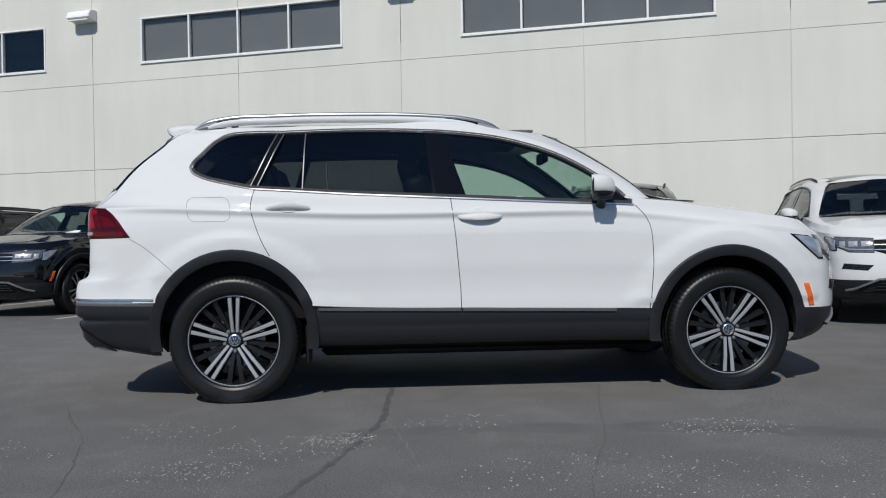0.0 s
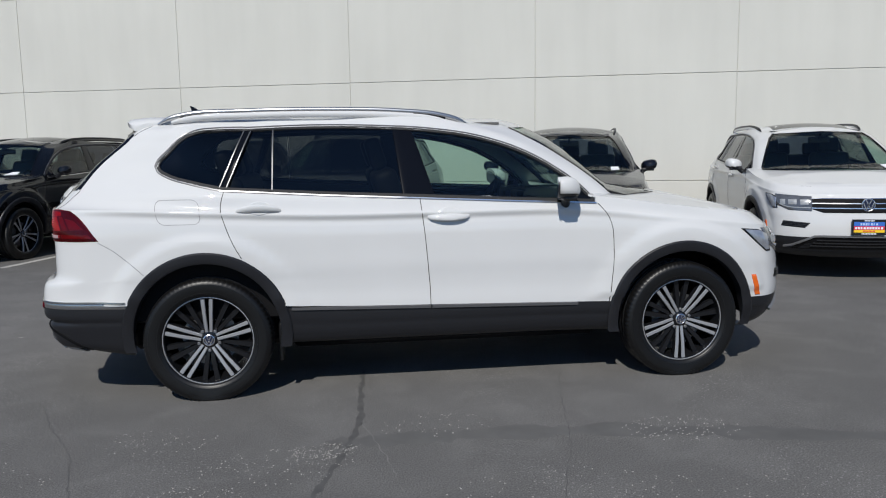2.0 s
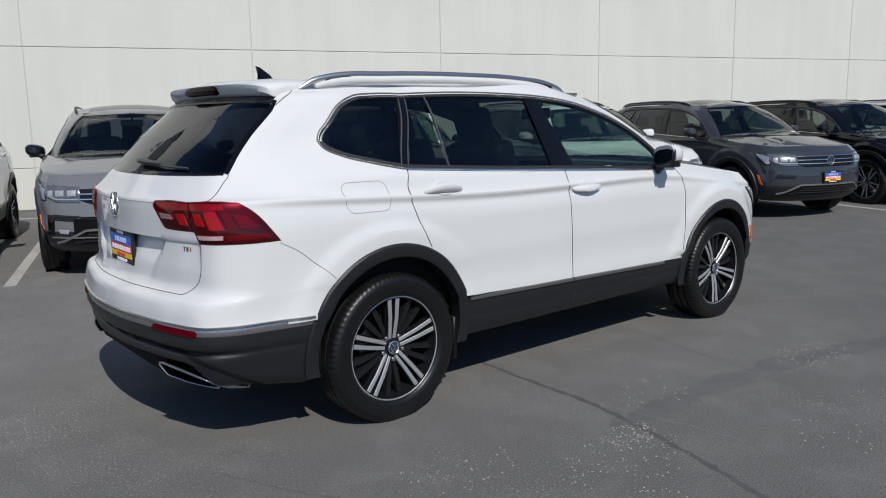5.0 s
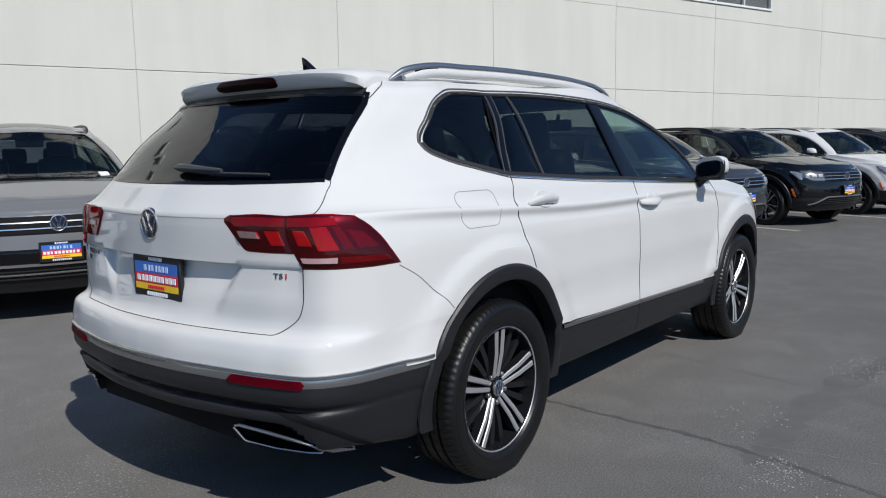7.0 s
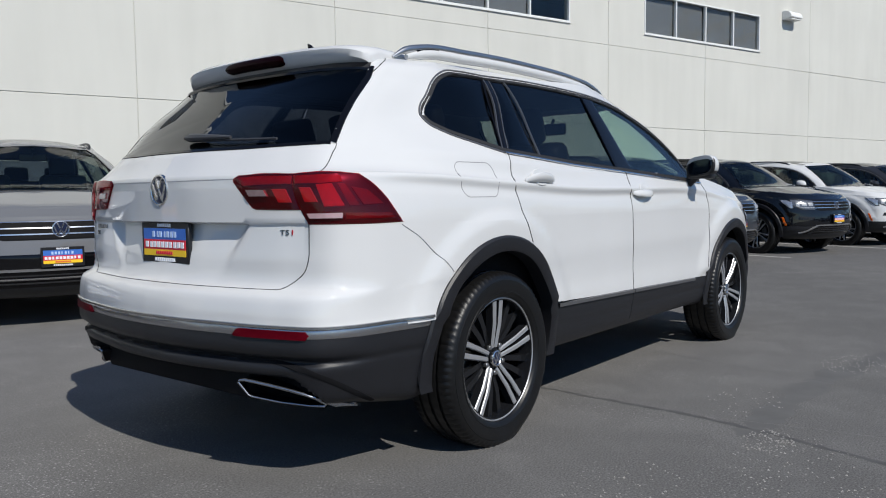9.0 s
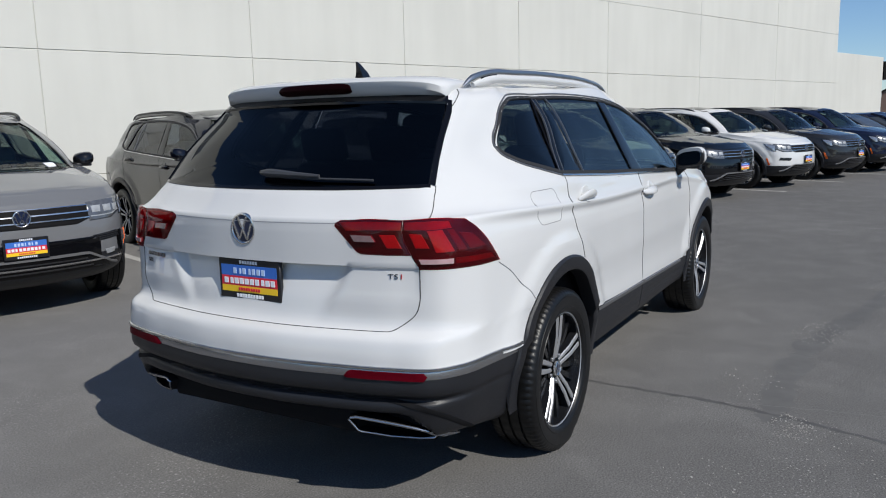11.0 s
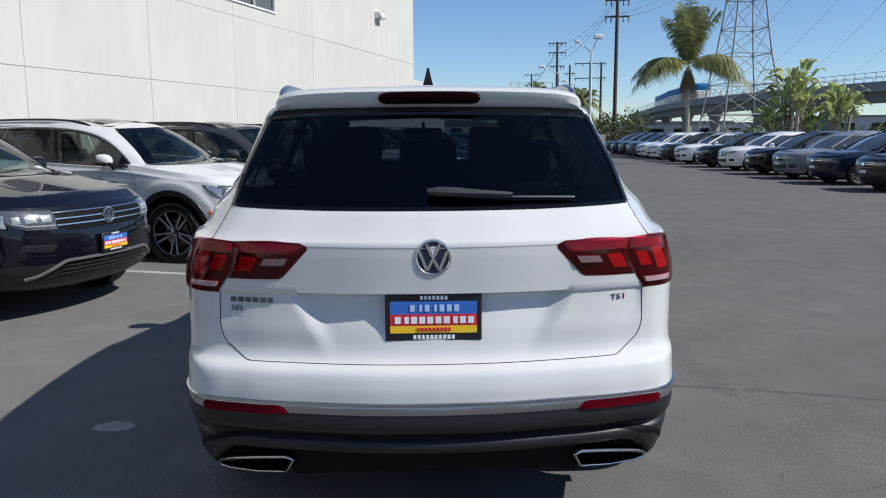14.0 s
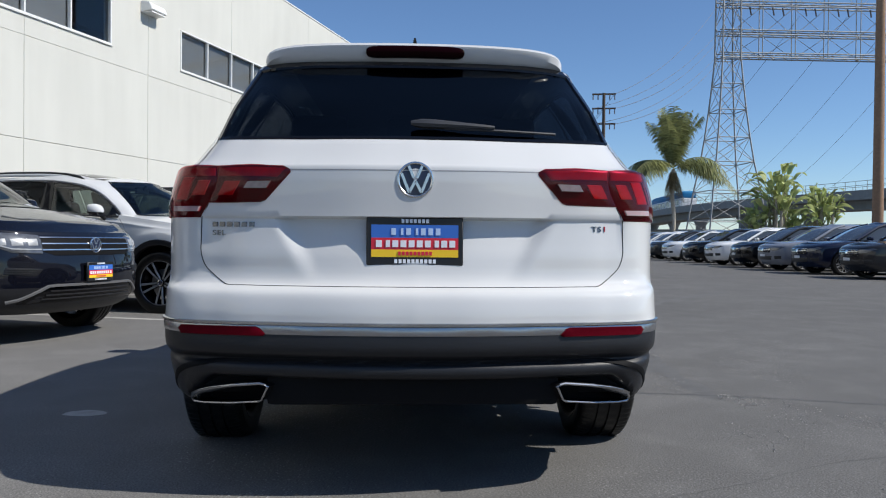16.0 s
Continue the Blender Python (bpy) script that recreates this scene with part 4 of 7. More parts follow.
            v.co = Vector((x, s * (0.985 + c.y * s * (0.100 - 0.040 * fore)), 1.160 + c.z * (0.064 if c.z > 0 else 0.060) + 0.012 * c.y * s))
        turned = Matrix.Translation((0.635, s * 0.985, 0)) @ Matrix.Rotation(s * radians(13), 4, "Z") @ Matrix.Translation((-0.635, -s * 0.985, 0))
        bmesh.ops.transform(bm, matrix=turned, verts=bm.verts)
        for fc in bm.faces:
            fc.material_index = 1 if fc.calc_center_median().z < 1.132 else 0
        m_ob = part("door_mirror", bm, [PAINT, PLASTIC], car)
        m_ob.color = (*colour, 1)
        bm = bmesh.new()
        loop = [(math.copysign(abs(math.cos(a)) ** 0.6, math.cos(a)), math.copysign(abs(math.sin(a)) ** 0.6, math.sin(a))) for a in [2 * math.pi * k / 32 for k in range(32)]]
        rim = [bm.verts.new((0.5895, s * 0.985 + 0.078 * a, 1.156 + 0.044 * b + 0.010 * a * s)) for a, b in loop]
        face = [bm.verts.new((0.5865, s * 0.985 + 0.076 * a, 1.156 + 0.042 * b + 0.010 * a * s)) for a, b in loop]
        bm.faces.new(face)
        for k in range(32):
            bm.faces.new((rim[k - 1], rim[k], face[k], face[k - 1]))
        bmesh.ops.transform(bm, matrix=turned, verts=bm.verts)
        part("mirror_glass", bm, MIRROR, m_ob, "mirror glass")
        bm = bmesh.new()
        y0, y1 = sorted((s * 0.885, s * 1.035))
        box(bm, 0.608, 0.690, y0, y1, 1.088, 1.120, 0.014, None, 3)
        tube(bm, [(0.668, s * 0.845, 1.040), (0.660, s * 0.895, 1.076), (0.655, s * 0.930, 1.106)], 0.026, 10, taper=[1.25, 1.0, 1.0])
        rim = [bm.verts.new((0.598, s * 0.985 + 0.097 * a, 1.156 + 0.054 * b + 0.012 * a * s)) for a, b in loop]
        face = [bm.verts.new((0.5885, s * 0.985 + 0.088 * a, 1.156 + 0.050 * b + 0.012 * a * s)) for a, b in loop]
        bm.faces.new(face)
        for k in range(32):
            bm.faces.new((rim[k - 1], rim[k], face[k], face[k - 1]))
        bmesh.ops.transform(bm, matrix=turned, verts=rim + face)
        part("mirror_foot", bm, PLASTIC, m_ob, "black mirror foot")
        # roof rail
        bm = bmesh.new()
        rail = crom([(-1.665, s * 0.578, 1.566), (-1.605, s * 0.581, 1.597), (-1.50, s * 0.586, 1.622), (-1.20, s * 0.594, 1.638), (-0.70, s * 0.600, 1.644), (-0.27, s * 0.598, 1.633), (-0.04, s * 0.590, 1.611), (0.08, s * 0.580, 1.580), (0.14, s * 0.574, 1.552)], 6)
        ends = [min(1.0, 0.35 + 0.65 * min(k, len(rail) - 1 - k) / 7) for k in range(len(rail))]
        tube(bm, [p - Vector((0, 0, 0.015)) for p in rail], 0.0145, 12, taper=ends)
        r_ob = part("roof_rail", bm, SATIN if style == "twin" else PLASTIC, car, "satin silver roof rail" if style == "twin" else "black roof rail")
        for x0, x1 in ((-1.54, -1.36), (-0.20, 0.02)):
            bm = bmesh.new()
            pts = [p for p in rail if x0 <= p.x <= x1]
            tube(bm, [p - Vector((0, 0, 0.026)) for p in pts], 0.0135, 8)
            part("rail_foot", bm, GLOSSBLACK, r_ob)
        bm = bmesh.new()
        under = [p - Vector((0, 0, 0.042)) for p in rail if -1.60 < p.x < 0.02]
        tube(bm, under, 0.021, 10, taper=[min(1.0, 0.5 + 0.5 * min(k, len(under) - 1 - k) / 5) for k in range(len(under))])
        part("rail_base", bm, PAINT, r_ob).color = (*colour, 1)
        # amber side marker
        bm = bmesh.new()
        SKIN.patch(bm, side, dense([(1.848, 0.600), (1.880, 0.600), (1.926, 0.468), (1.890, 0.468)], 0.02), 0.006)
        part("side_marker", bm, AMBER, car, "amber side marker")
        # sill strip
        bm = bmesh.new()
        SKIN.ribbon(bm, side, [(-0.93, 0.506), (-0.14, 0.489)], 0.020, 0.010)
        SKIN.ribbon(bm, side, [(-0.13, 0.489), (0.74, 0.471)], 0.020, 0.010)
        part("sill_strip", bm, mat_once("sill_strip", (0.10, 0.10, 0.104), 0.30, 0.3), car)
    return car


MADE = {}


def mat_once(name, *a, **k):
    if name not in MADE:
        MADE[name] = mat(name, *a, **k)
    return MADE[name]


def tail_lamp(car, s):
    """Two-piece lamp round the corner: dark housings, coloured segments in them and red covers over both."""
    side = "left" if s > 0 else "right"

    def turned(a, z):
        """The turn of a place given by its half width, or, if below zero, by its x on the flank."""
        h = SKIN.drop("rear", s * a, z)[0] if a > 0 else SKIN.drop(side, a, z)[0]
        return math.atan2(h.y, -1.6 - h.x), z

    def lens(name, material, parent, spots, lift, label="", depth=0.010, bulge=0.0):
        bm = bmesh.new()
        SKIN.wrap(bm, dense([turned(a, z) for a, z in spots], 0.013), lift, depth, bulge=bulge)
        return part(name, bm, material, parent, label)

    edge = curve2([(-2.10, 1.080), (-2.065, 1.056), (-2.02, 1.010), (-1.985, 0.962), (-1.950, 0.916)], 4)
    outer = [(0.649, 1.083), (0.73, 1.087), (-2.160, 1.086)] + edge + [(-2.06, 0.914), (0.706, 0.914), (0.679, 0.962), (0.655, 1.010), (0.647, 1.045)]
    inner = [(0.425, 1.081), (0.53, 1.086), (0.6475, 1.083), (0.6455, 1.045), (0.6535, 1.010), (0.6770, 0.962), (0.59, 0.962), (0.500, 0.964), (0.484, 0.970), (0.402, 1.060), (0.403, 1.071)]
    lamp = lens("tail_lamp", TAILDARK, car, outer, 0.002, "glossy dark red wrap-round tail lamp")
    lens("inner_housing", TAILDARK, lamp, inner, 0.002)
    up = 0.0045
    lens("upper_segment", TAILRED, lamp, [(0.418, 1.074), (0.53, 1.078), (0.643, 1.076), (0.642, 1.049), (0.53, 1.049), (0.445, 1.045)], up)
    lens("middle_segment", TAILBRIGHT, lamp, [(0.568, 1.033), (0.622, 1.033), (0.646, 0.987), (0.595, 0.987)], up)
    lens("corner_segment", TAILRED, lamp, [(0.654, 1.076), (0.745, 1.079), (-2.160, 1.076), (-2.155, 1.054), (0.74, 1.050), (0.654, 1.050)], up)
    lens("slanting_segment", TAILBRIGHT, lamp, [(0.671, 1.037), (0.712, 1.036), (0.738, 0.988), (0.693, 0.988)], up)
    lens("slanting_segment", TAILBRIGHT, lamp, [(0.728, 1.047), (0.770, 1.049), (0.804, 0.974), (0.757, 0.972)], up)
    lens("slanting_segment", TAILDEEP, lamp, [(0.780, 1.049), (-2.150, 1.048), (-2.115, 0.975), (0.812, 0.974)], up)
    lens("side_segment", TAILDEEP, lamp, [(-2.135, 1.038), (-2.082, 1.028), (-2.028, 0.980), (-2.105, 0.977)], up)
    lens("side_lower_segment", TAILDEEP, lamp, [(-2.160, 0.952), (-2.003, 0.950), (-1.985, 0.932), (-2.160, 0.932)], up)
    for outline, word in ((outer, "outer"), (inner, "inner")):
        cover = lens("lens_cover", LAMPCOVER, lamp, outline, 0.0075, "clear red cover of the " + word + " lamp", 0.0, 0.004)
        cover.visible_shadow = False
    lens("reversing_lens", LAMPCLEAR, lamp, [(0.463, 1.033), (0.542, 1.031), (0.556, 1.009), (0.478, 1.009)], 0.0125, "pale reversing lens")
    lens("lower_lens", LAMPPALE, lamp, [(0.702, 0.951), (0.802, 0.952), (0.802, 0.934), (0.710, 0.934)], 0.0120, "pale lower lens")


def lettering(words, y, z, height):
    """Raised letters on the tailgate; y: where the first one starts, running to minus y."""
    cu = bpy.data.curves.new("letters", "FONT")
    cu.body, cu.size, cu.extrude, cu.space_character = words, height / 0.70, 0.0015, 1.08
    ob = bpy.data.objects.new("letters", cu)
    me = bpy.data.meshes.new_from_object(ob)
    bpy.data.objects.remove(ob)
    bpy.data.curves.remove(cu)
    bm = bmesh.new()
    bm.from_mesh(me)
    bpy.data.meshes.remove(me)
    for v in bm.verts:
        a, b, c = v.co
        h, n = SKIN.drop("rear", y - a * 1.25, z + b)
        v.co = h + n * (0.0015 + c)
    return bm


def rear_end(car, colour):
    # spoiler over the rear window
    bm = bmesh.new()
    rows = []
    for k in range(-20, 21):
        f = k / 20
        y = 0.578 * math.sin(f * math.pi / 2 * 0.97) / math.sin(math.pi / 2 * 0.97)
        dip = 0.022 * f * f + 0.030 * abs(f) ** 6
        back = 0.018 + 0.105 * abs(f) ** 2.6
        top_z = 1.612 - dip
        deep = 0.094 - 0.020 * abs(f) ** 4
        rows.append([Vector((-1.55, y * 0.96, top_z - 0.004)), Vector((-1.72, y * 0.99, top_z - 0.004)), Vector((-1.850 + back * 0.8, y, top_z - 0.012)), Vector((-1.898 + back, y, top_z - 0.022)), Vector((-1.908 + back, y, top_z - 0.032)), Vector((-1.902 + back, y, top_z - 0.058)), Vector((-1.872 + back, y * 0.992, top_z - deep + 0.006)), Vector((-1.856 + back, y * 0.985, top_z - deep)), Vector((-1.78 + back * 0.6, y * 0.96, top_z - deep + 0.02))])
    ends = grid_faces(bm, rows)
    for loop in (ends[0], ends[-1]):
        bm.faces.new(loop)
    sp = part("roof_spoiler", bm, PAINT, car)
    sp.color = (*colour, 1)
    bm = bmesh.new()
    rows = []
    for k in range(25):
        f = math.sin(math.pi / 2 * (-1 + k / 12))
        y = 0.186 * f
        x = -1.882 + 0.105 * abs(y / 0.578) ** 2.6
        tall = 0.021 * max(0.0, 1 - abs(f) ** 14) ** 0.5 + 0.002
        rows.append([Vector((x + 0.022 * (0.3 + 0.7 * abs(math.cos(a))) * (-1 if math.cos(a) > 0 else 1) * 0.8, y, 1.557 - 0.02 * (y / 0.578) ** 2 + tall * math.sin(a))) for a in [2 * math.pi * q / 12 for q in range(13)]])
    ends = grid_faces(bm, rows)
    for loop in (ends[0], ends[-1]):
        bm.faces.new(loop[:-1])
    part("high_brake_lamp", bm, mat_once("brake_lamp_smoked", (0.007, 0.0006, 0.0012), 0.25, spec=0.05), sp, "dark red high brake lamp")
    bm = bmesh.new()
    for s in (-1, 1):
        SKIN.ribbon(bm, "rear", [(s * 0.678, 1.192), (s * 0.648, 1.32), (s * 0.608, 1.455), (s * 0.590, 1.496)], 0.028, 0.003)
    SKIN.ribbon(bm, "rear", [(-0.674, 1.191), (-0.35, 1.184), (0, 1.183), (0.35, 1.184), (0.674, 1.191)], 0.018, 0.002)
    SKIN.ribbon(bm, "rear", [(-0.585, 1.500), (-0.45, 1.508), (0, 1.513), (0.45, 1.508), (0.585, 1.500)], 0.050, 0.003)
    part("rear_window_seal", bm, GLOSSBLACK, car)
    # tailgate gap
    bm = bmesh.new()
    upper = curve2([(0.686, 1.189), (0.699, 1.155), (0.716, 1.115), (0.728, 1.088)], 4)
    half = [(0.678, 0.960), (0.7025, 0.914)] + curve2([(0.703, 0.90), (0.7035, 0.85), (0.703, 0.80), (0.688, 0.757), (0.657, 0.727), (0.628, 0.706)], 5) + [(0.612, 0.698), (0.60, 0.696), (0.45, 0.695), (0.0, 0.695)]
    for s in (-1, 1):
        SKIN.ribbon(bm, "rear", [(s * a, b) for a, b in upper], 0.0038, 0.001)
        SKIN.ribbon(bm, "rear", [(s * a, b) for a, b in half], 0.0038, 0.001)
    part("tailgate_gap", bm, SEAL, car)
    # thin grey line that paints the shade under the tailgate's crease
    bm = bmesh.new()
    SKIN.ribbon(bm, "rear", [(-0.41, 1.070), (-0.05, 1.068), (0.05, 1.068), (0.41, 1.070)], 0.004, 0.0006)
    part("tailgate_crease_gap", bm, mat_once("crease_shadow_gap", (0.30, 0.30, 0.31), 0.6), car)
    # wiper
    bm = bmesh.new()
    arm = []
    for k in range(9):
        f = k / 8
        h, n = SKIN.drop("rear", 0.015 - 0.28 * f, 1.226 - 0.010 * f)
        arm.append(h + n * 0.016)
    tube(bm, arm, 0.014, 8, taper=[0.6, 1.15, 1.2, 1.1, 0.95, 0.8, 0.7, 0.6, 0.45])
    wp = part("rear_wiper", bm, mat_once("wiper_grey", (0.045, 0.046, 0.05), 0.4), car, "black rear wiper")
    bm = bmesh.new()
    bl = []
    for k in range(9):
        f = k / 8
        h, n = SKIN.drop("rear", -0.10 - 0.38 * f, 1.216 - 0.008 * f)
        bl.append(h + n * 0.007)
    tube(bm, bl, 0.005, 6)
    part("wiper_blade", bm, mat_once("wiper_grey", (0.045, 0.046, 0.05), 0.4), wp)
    up, down = SKIN.drop("rear", 0, 1.078)[0], SKIN.drop("rear", 0, 0.998)[0]
    emblem(car, (up.x + down.x) / 2 + 0.0016, 1.038, 0.060, -1, math.atan2(up.x - down.x, 0.08))
    plate("number_plate", car, -2.311, 0.840, -1, "dealer plate with blue, red and yellow bands in a black frame")
    for s in (-1, 1):
        tail_lamp(car, s)
        # reflector
        bm = bmesh.new()
        SKIN.patch(bm, "rear", dense([(s * 0.748, 0.569), (s * 0.496, 0.570), (s * 0.482, 0.564), (s * 0.466, 0.546), (s * 0.474, 0.540), (s * 0.748, 0.540), (s * 0.758, 0.556)], 0.02), 0.0085, 0.008)
        part("bumper_reflector", bm, REFLECTOR, car, "red bumper reflector")
        # tail pipe trim: a slanting rounded frame whose upper bar is drawn out forwards to a point
        at = lambda x, u, z: Vector((x, s * u, z))  # noqa: E731
        top = [at(-2.352, 0.462, 0.376), at(-2.352, 0.470, 0.383), at(-2.344, 0.488, 0.386), at(-2.318, 0.580, 0.376), at(-2.288, 0.655, 0.362), at(-2.262, 0.700, 0.349)]
        end = [at(-2.240, 0.722, 0.337), at(-2.218, 0.734, 0.322), at(-2.200, 0.738, 0.310), at(-2.204, 0.730, 0.302)]
        low = [at(-2.232, 0.690, 0.303), at(-2.280, 0.595, 0.311), at(-2.308, 0.515, 0.320), at(-2.318, 0.497, 0.323), at(-2.328, 0.486, 0.330)]
        loop = top + end + low
        bm = bmesh.new()
        tube(bm, loop, 0.0044, 8, close=True, taper=[1.0] * 2 + [1.25] * 6 + [1.0] * 2 + [0.75] * 5)
        tail = [at(-2.170, 0.748, 0.300), at(-2.085, 0.768, 0.288)]
        out = Vector((-0.007, s * 0.008, 0.002))
        upper = [top[3] + out * 0.5, top[4] + out, top[5] + out, end[0] + out, tail[0] + Vector((0, 0, 0.012)), tail[1]]
        under = [top[3], top[4] - Vector((0, 0, 0.006)), end[0] - Vector((0, 0, 0.004)), end[2], tail[0] - Vector((0, 0, 0.004)), tail[1] - Vector((0, 0, 0.004))]
        inner = [p + Vector((0.012, -s * 0.020, -0.004)) for p in under]
        grid_faces(bm, [upper, under, inner, [p + Vector((0.014, -s * 0.018, 0)) for p in upper]])
        tp = part("exhaust_trim", bm, BANDMETAL, car, "bright exhaust trim round the bumper corner")
        bm = bmesh.new()
        front = [bm.verts.new(p + Vector((0.004, 0, 0))) for p in loop]
        back = [bm.verts.new(p + Vector((0.06, -s * 0.03, 0))) for p in loop]
        for k in range(len(loop)):
            bm.faces.new((front[k - 1], front[k], back[k], back[k - 1]))
        bm.faces.new(back)
        part("exhaust_opening", bm, INTERIOR, tp, "dark inside of the exhaust trim")
    # lower panel between the exhaust trims, with two ribs; recess shade is in its black
    bm = bmesh.new()
    box(bm, -2.315, -2.10, -0.475, 0.475, 0.308, 0.415, 0.02, None, 2)
    box(bm, -2.24, -2.05, -0.70, 0.70, 0.335, 0.415, 0.02, None, 2)
    part("lower_panel", bm, INTERIOR, car, "lower bumper panel, coloured near-black for the shade of its recess")
    # chrome line and steps of the bumper
    bm = bmesh.new()
    turn = [radians(-76 + 152 * k / 76) for k in range(77)]
    SKIN.band(bm, [SKIN.around(a, 0.580 - 0.010 * max(0, abs(a) - 0.8)) for a in turn], 0.012, 0.008)
    part("bumper_chrome_strip", bm, STRIPCHROME, car, "bright chrome bumper strip")
    bm = bmesh.new()
    SKIN.band(bm, [SKIN.around(a, 0.560 - 0.012 * max(0, abs(a) - 0.8)) for a in turn], 0.029, 0.004)
    part("bumper_satin_strip", bm, BANDMETAL, car, "satin metal band under the chrome")
    bm = bmesh.new()
    SKIN.ribbon(bm, "rear", [(-0.575, 0.522), (-0.525, 0.522), (-0.525, 0.476), (-0.575, 0.476)], 0.004, 0.001, close=True)
    part("tow_cover_gap", bm, SEAL, car)
    # near-black band along the bumper's fold, painting the shade of its groove
    bm = bmesh.new()
    falls = [(0, 0.460), (10, 0.460), (20, 0.460), (30, 0.460), (36, 0.459), (40, 0.457), (44, 0.448), (47, 0.434), (50, 0.412), (53, 0.384), (56, 0.352), (59, 0.320), (61, 0.298)]
    line = crom([(-a, z, 0) for a, z in falls[:0:-1]] + [(a, z, 0) for a, z in falls], 3)
    SKIN.band(bm, [SKIN.around(radians(p[0]), p[1]) for p in line], 0.019, 0.003)
    part("bumper_fold_gap", bm, INTERIOR, car)
    # model name as plain bright bars, other letters as they stand
    def bars(spans, z0, z1):
        bm = bmesh.new()
        for a, b in spans:
            SKIN.patch(bm, "rear", dense([(a, z0), (b, z0), (b, z1), (a, z1)], 0.02), 0.004, 0.004)
        return bm
    part("model_lettering", bars([(0.665 - 0.025 * k, 0.665 - 0.025 * k - 0.018) for k in range(6)], 0.884, 0.900), BADGEGREY, car, "small chrome lettering bars")
    part("trim_lettering", lettering("SEL", 0.665, 0.856, 0.017), BADGEGREY, car, "small chrome letters")
    part("engine_letter", lettering("T", -0.590, 0.878, 0.018), BADGEGREY, car, "small chrome letter")
    part("engine_letter", lettering("S", -0.611, 0.878, 0.018), BADGEGREY, car, "small chrome letter")
    part("engine_letter", lettering("I", -0.633, 0.878, 0.018), LETTERRED, car, "small red letter")
    for side in ("right", "left"):
        bm = bmesh.new()
        SKIN.ribbon(bm, side, [(-1.66, 1.558), (-1.70, 1.540), (-1.76, 1.508), (-1.82, 1.466)], 0.005, 0.0012)
        part("spoiler_seam", bm, SEAL, car)
    # antenna fin
    bm = bmesh.new()
    base = [(-1.57, 0.028), (-1.47, 0.012), (-1.47, -0.012), (-1.57, -0.028)]
    lo = [bm.verts.new((x, y, 1.595)) for x, y in base]
    mi = [bm.verts.new((x * 1.0 + (0.0 if k in (0, 3) else -0.04), y * 0.5, 1.645)) for k, (x, y) in enumerate(base)]
    hi = [bm.verts.new(p) for p in ((-1.585, 0.004, 1.688), (-1.563, 0.003, 1.682), (-1.563, -0.003, 1.682), (-1.585, -0.004, 1.688))]
    for A, B in ((lo, mi), (mi, hi)):
        for k in range(4):
            bm.faces.new((A[k - 1], A[k], B[k], B[k - 1]))
    bm.faces.new(hi)
    part("antenna_fin", bm, GLOSSBLACK, car, "black roof antenna fin")
    # fuel flap on the right flank
    bm = bmesh.new()
    x0, x1, z0, z1, r = -1.640, -1.408, 0.998, 1.132, 0.040
    loop = []
    for cx, cz, a in ((x1 - r, z1 - r, 0), (x0 + r, z1 - r, 90), (x0 + r, z0 + r, 180), (x1 - r, z0 + r, 270)):
        loop += circle(cx, cz, r, 6, a, a + 90)
    loop = [(x - 0.12 * (z - 1.065) if x > -1.52 else x - 0.16 * (z - 1.065), z) for x, z in loop]
    SKIN.ribbon(bm, "right", loop, 0.0035, 0.0006, close=True, step=0.015)
    part("fuel_flap_gap", bm, SEAM, car)
    # mud flap behind each front-of-rear arch
    for s in (-1, 1):
        bm = bmesh.new()
        box(bm, -1.01, -0.985, s * 0.80 - 0.06, s * 0.80 + 0.06, 0.20, 0.42, 0.008)
        part("mud_flap", bm, RUBBER, car)


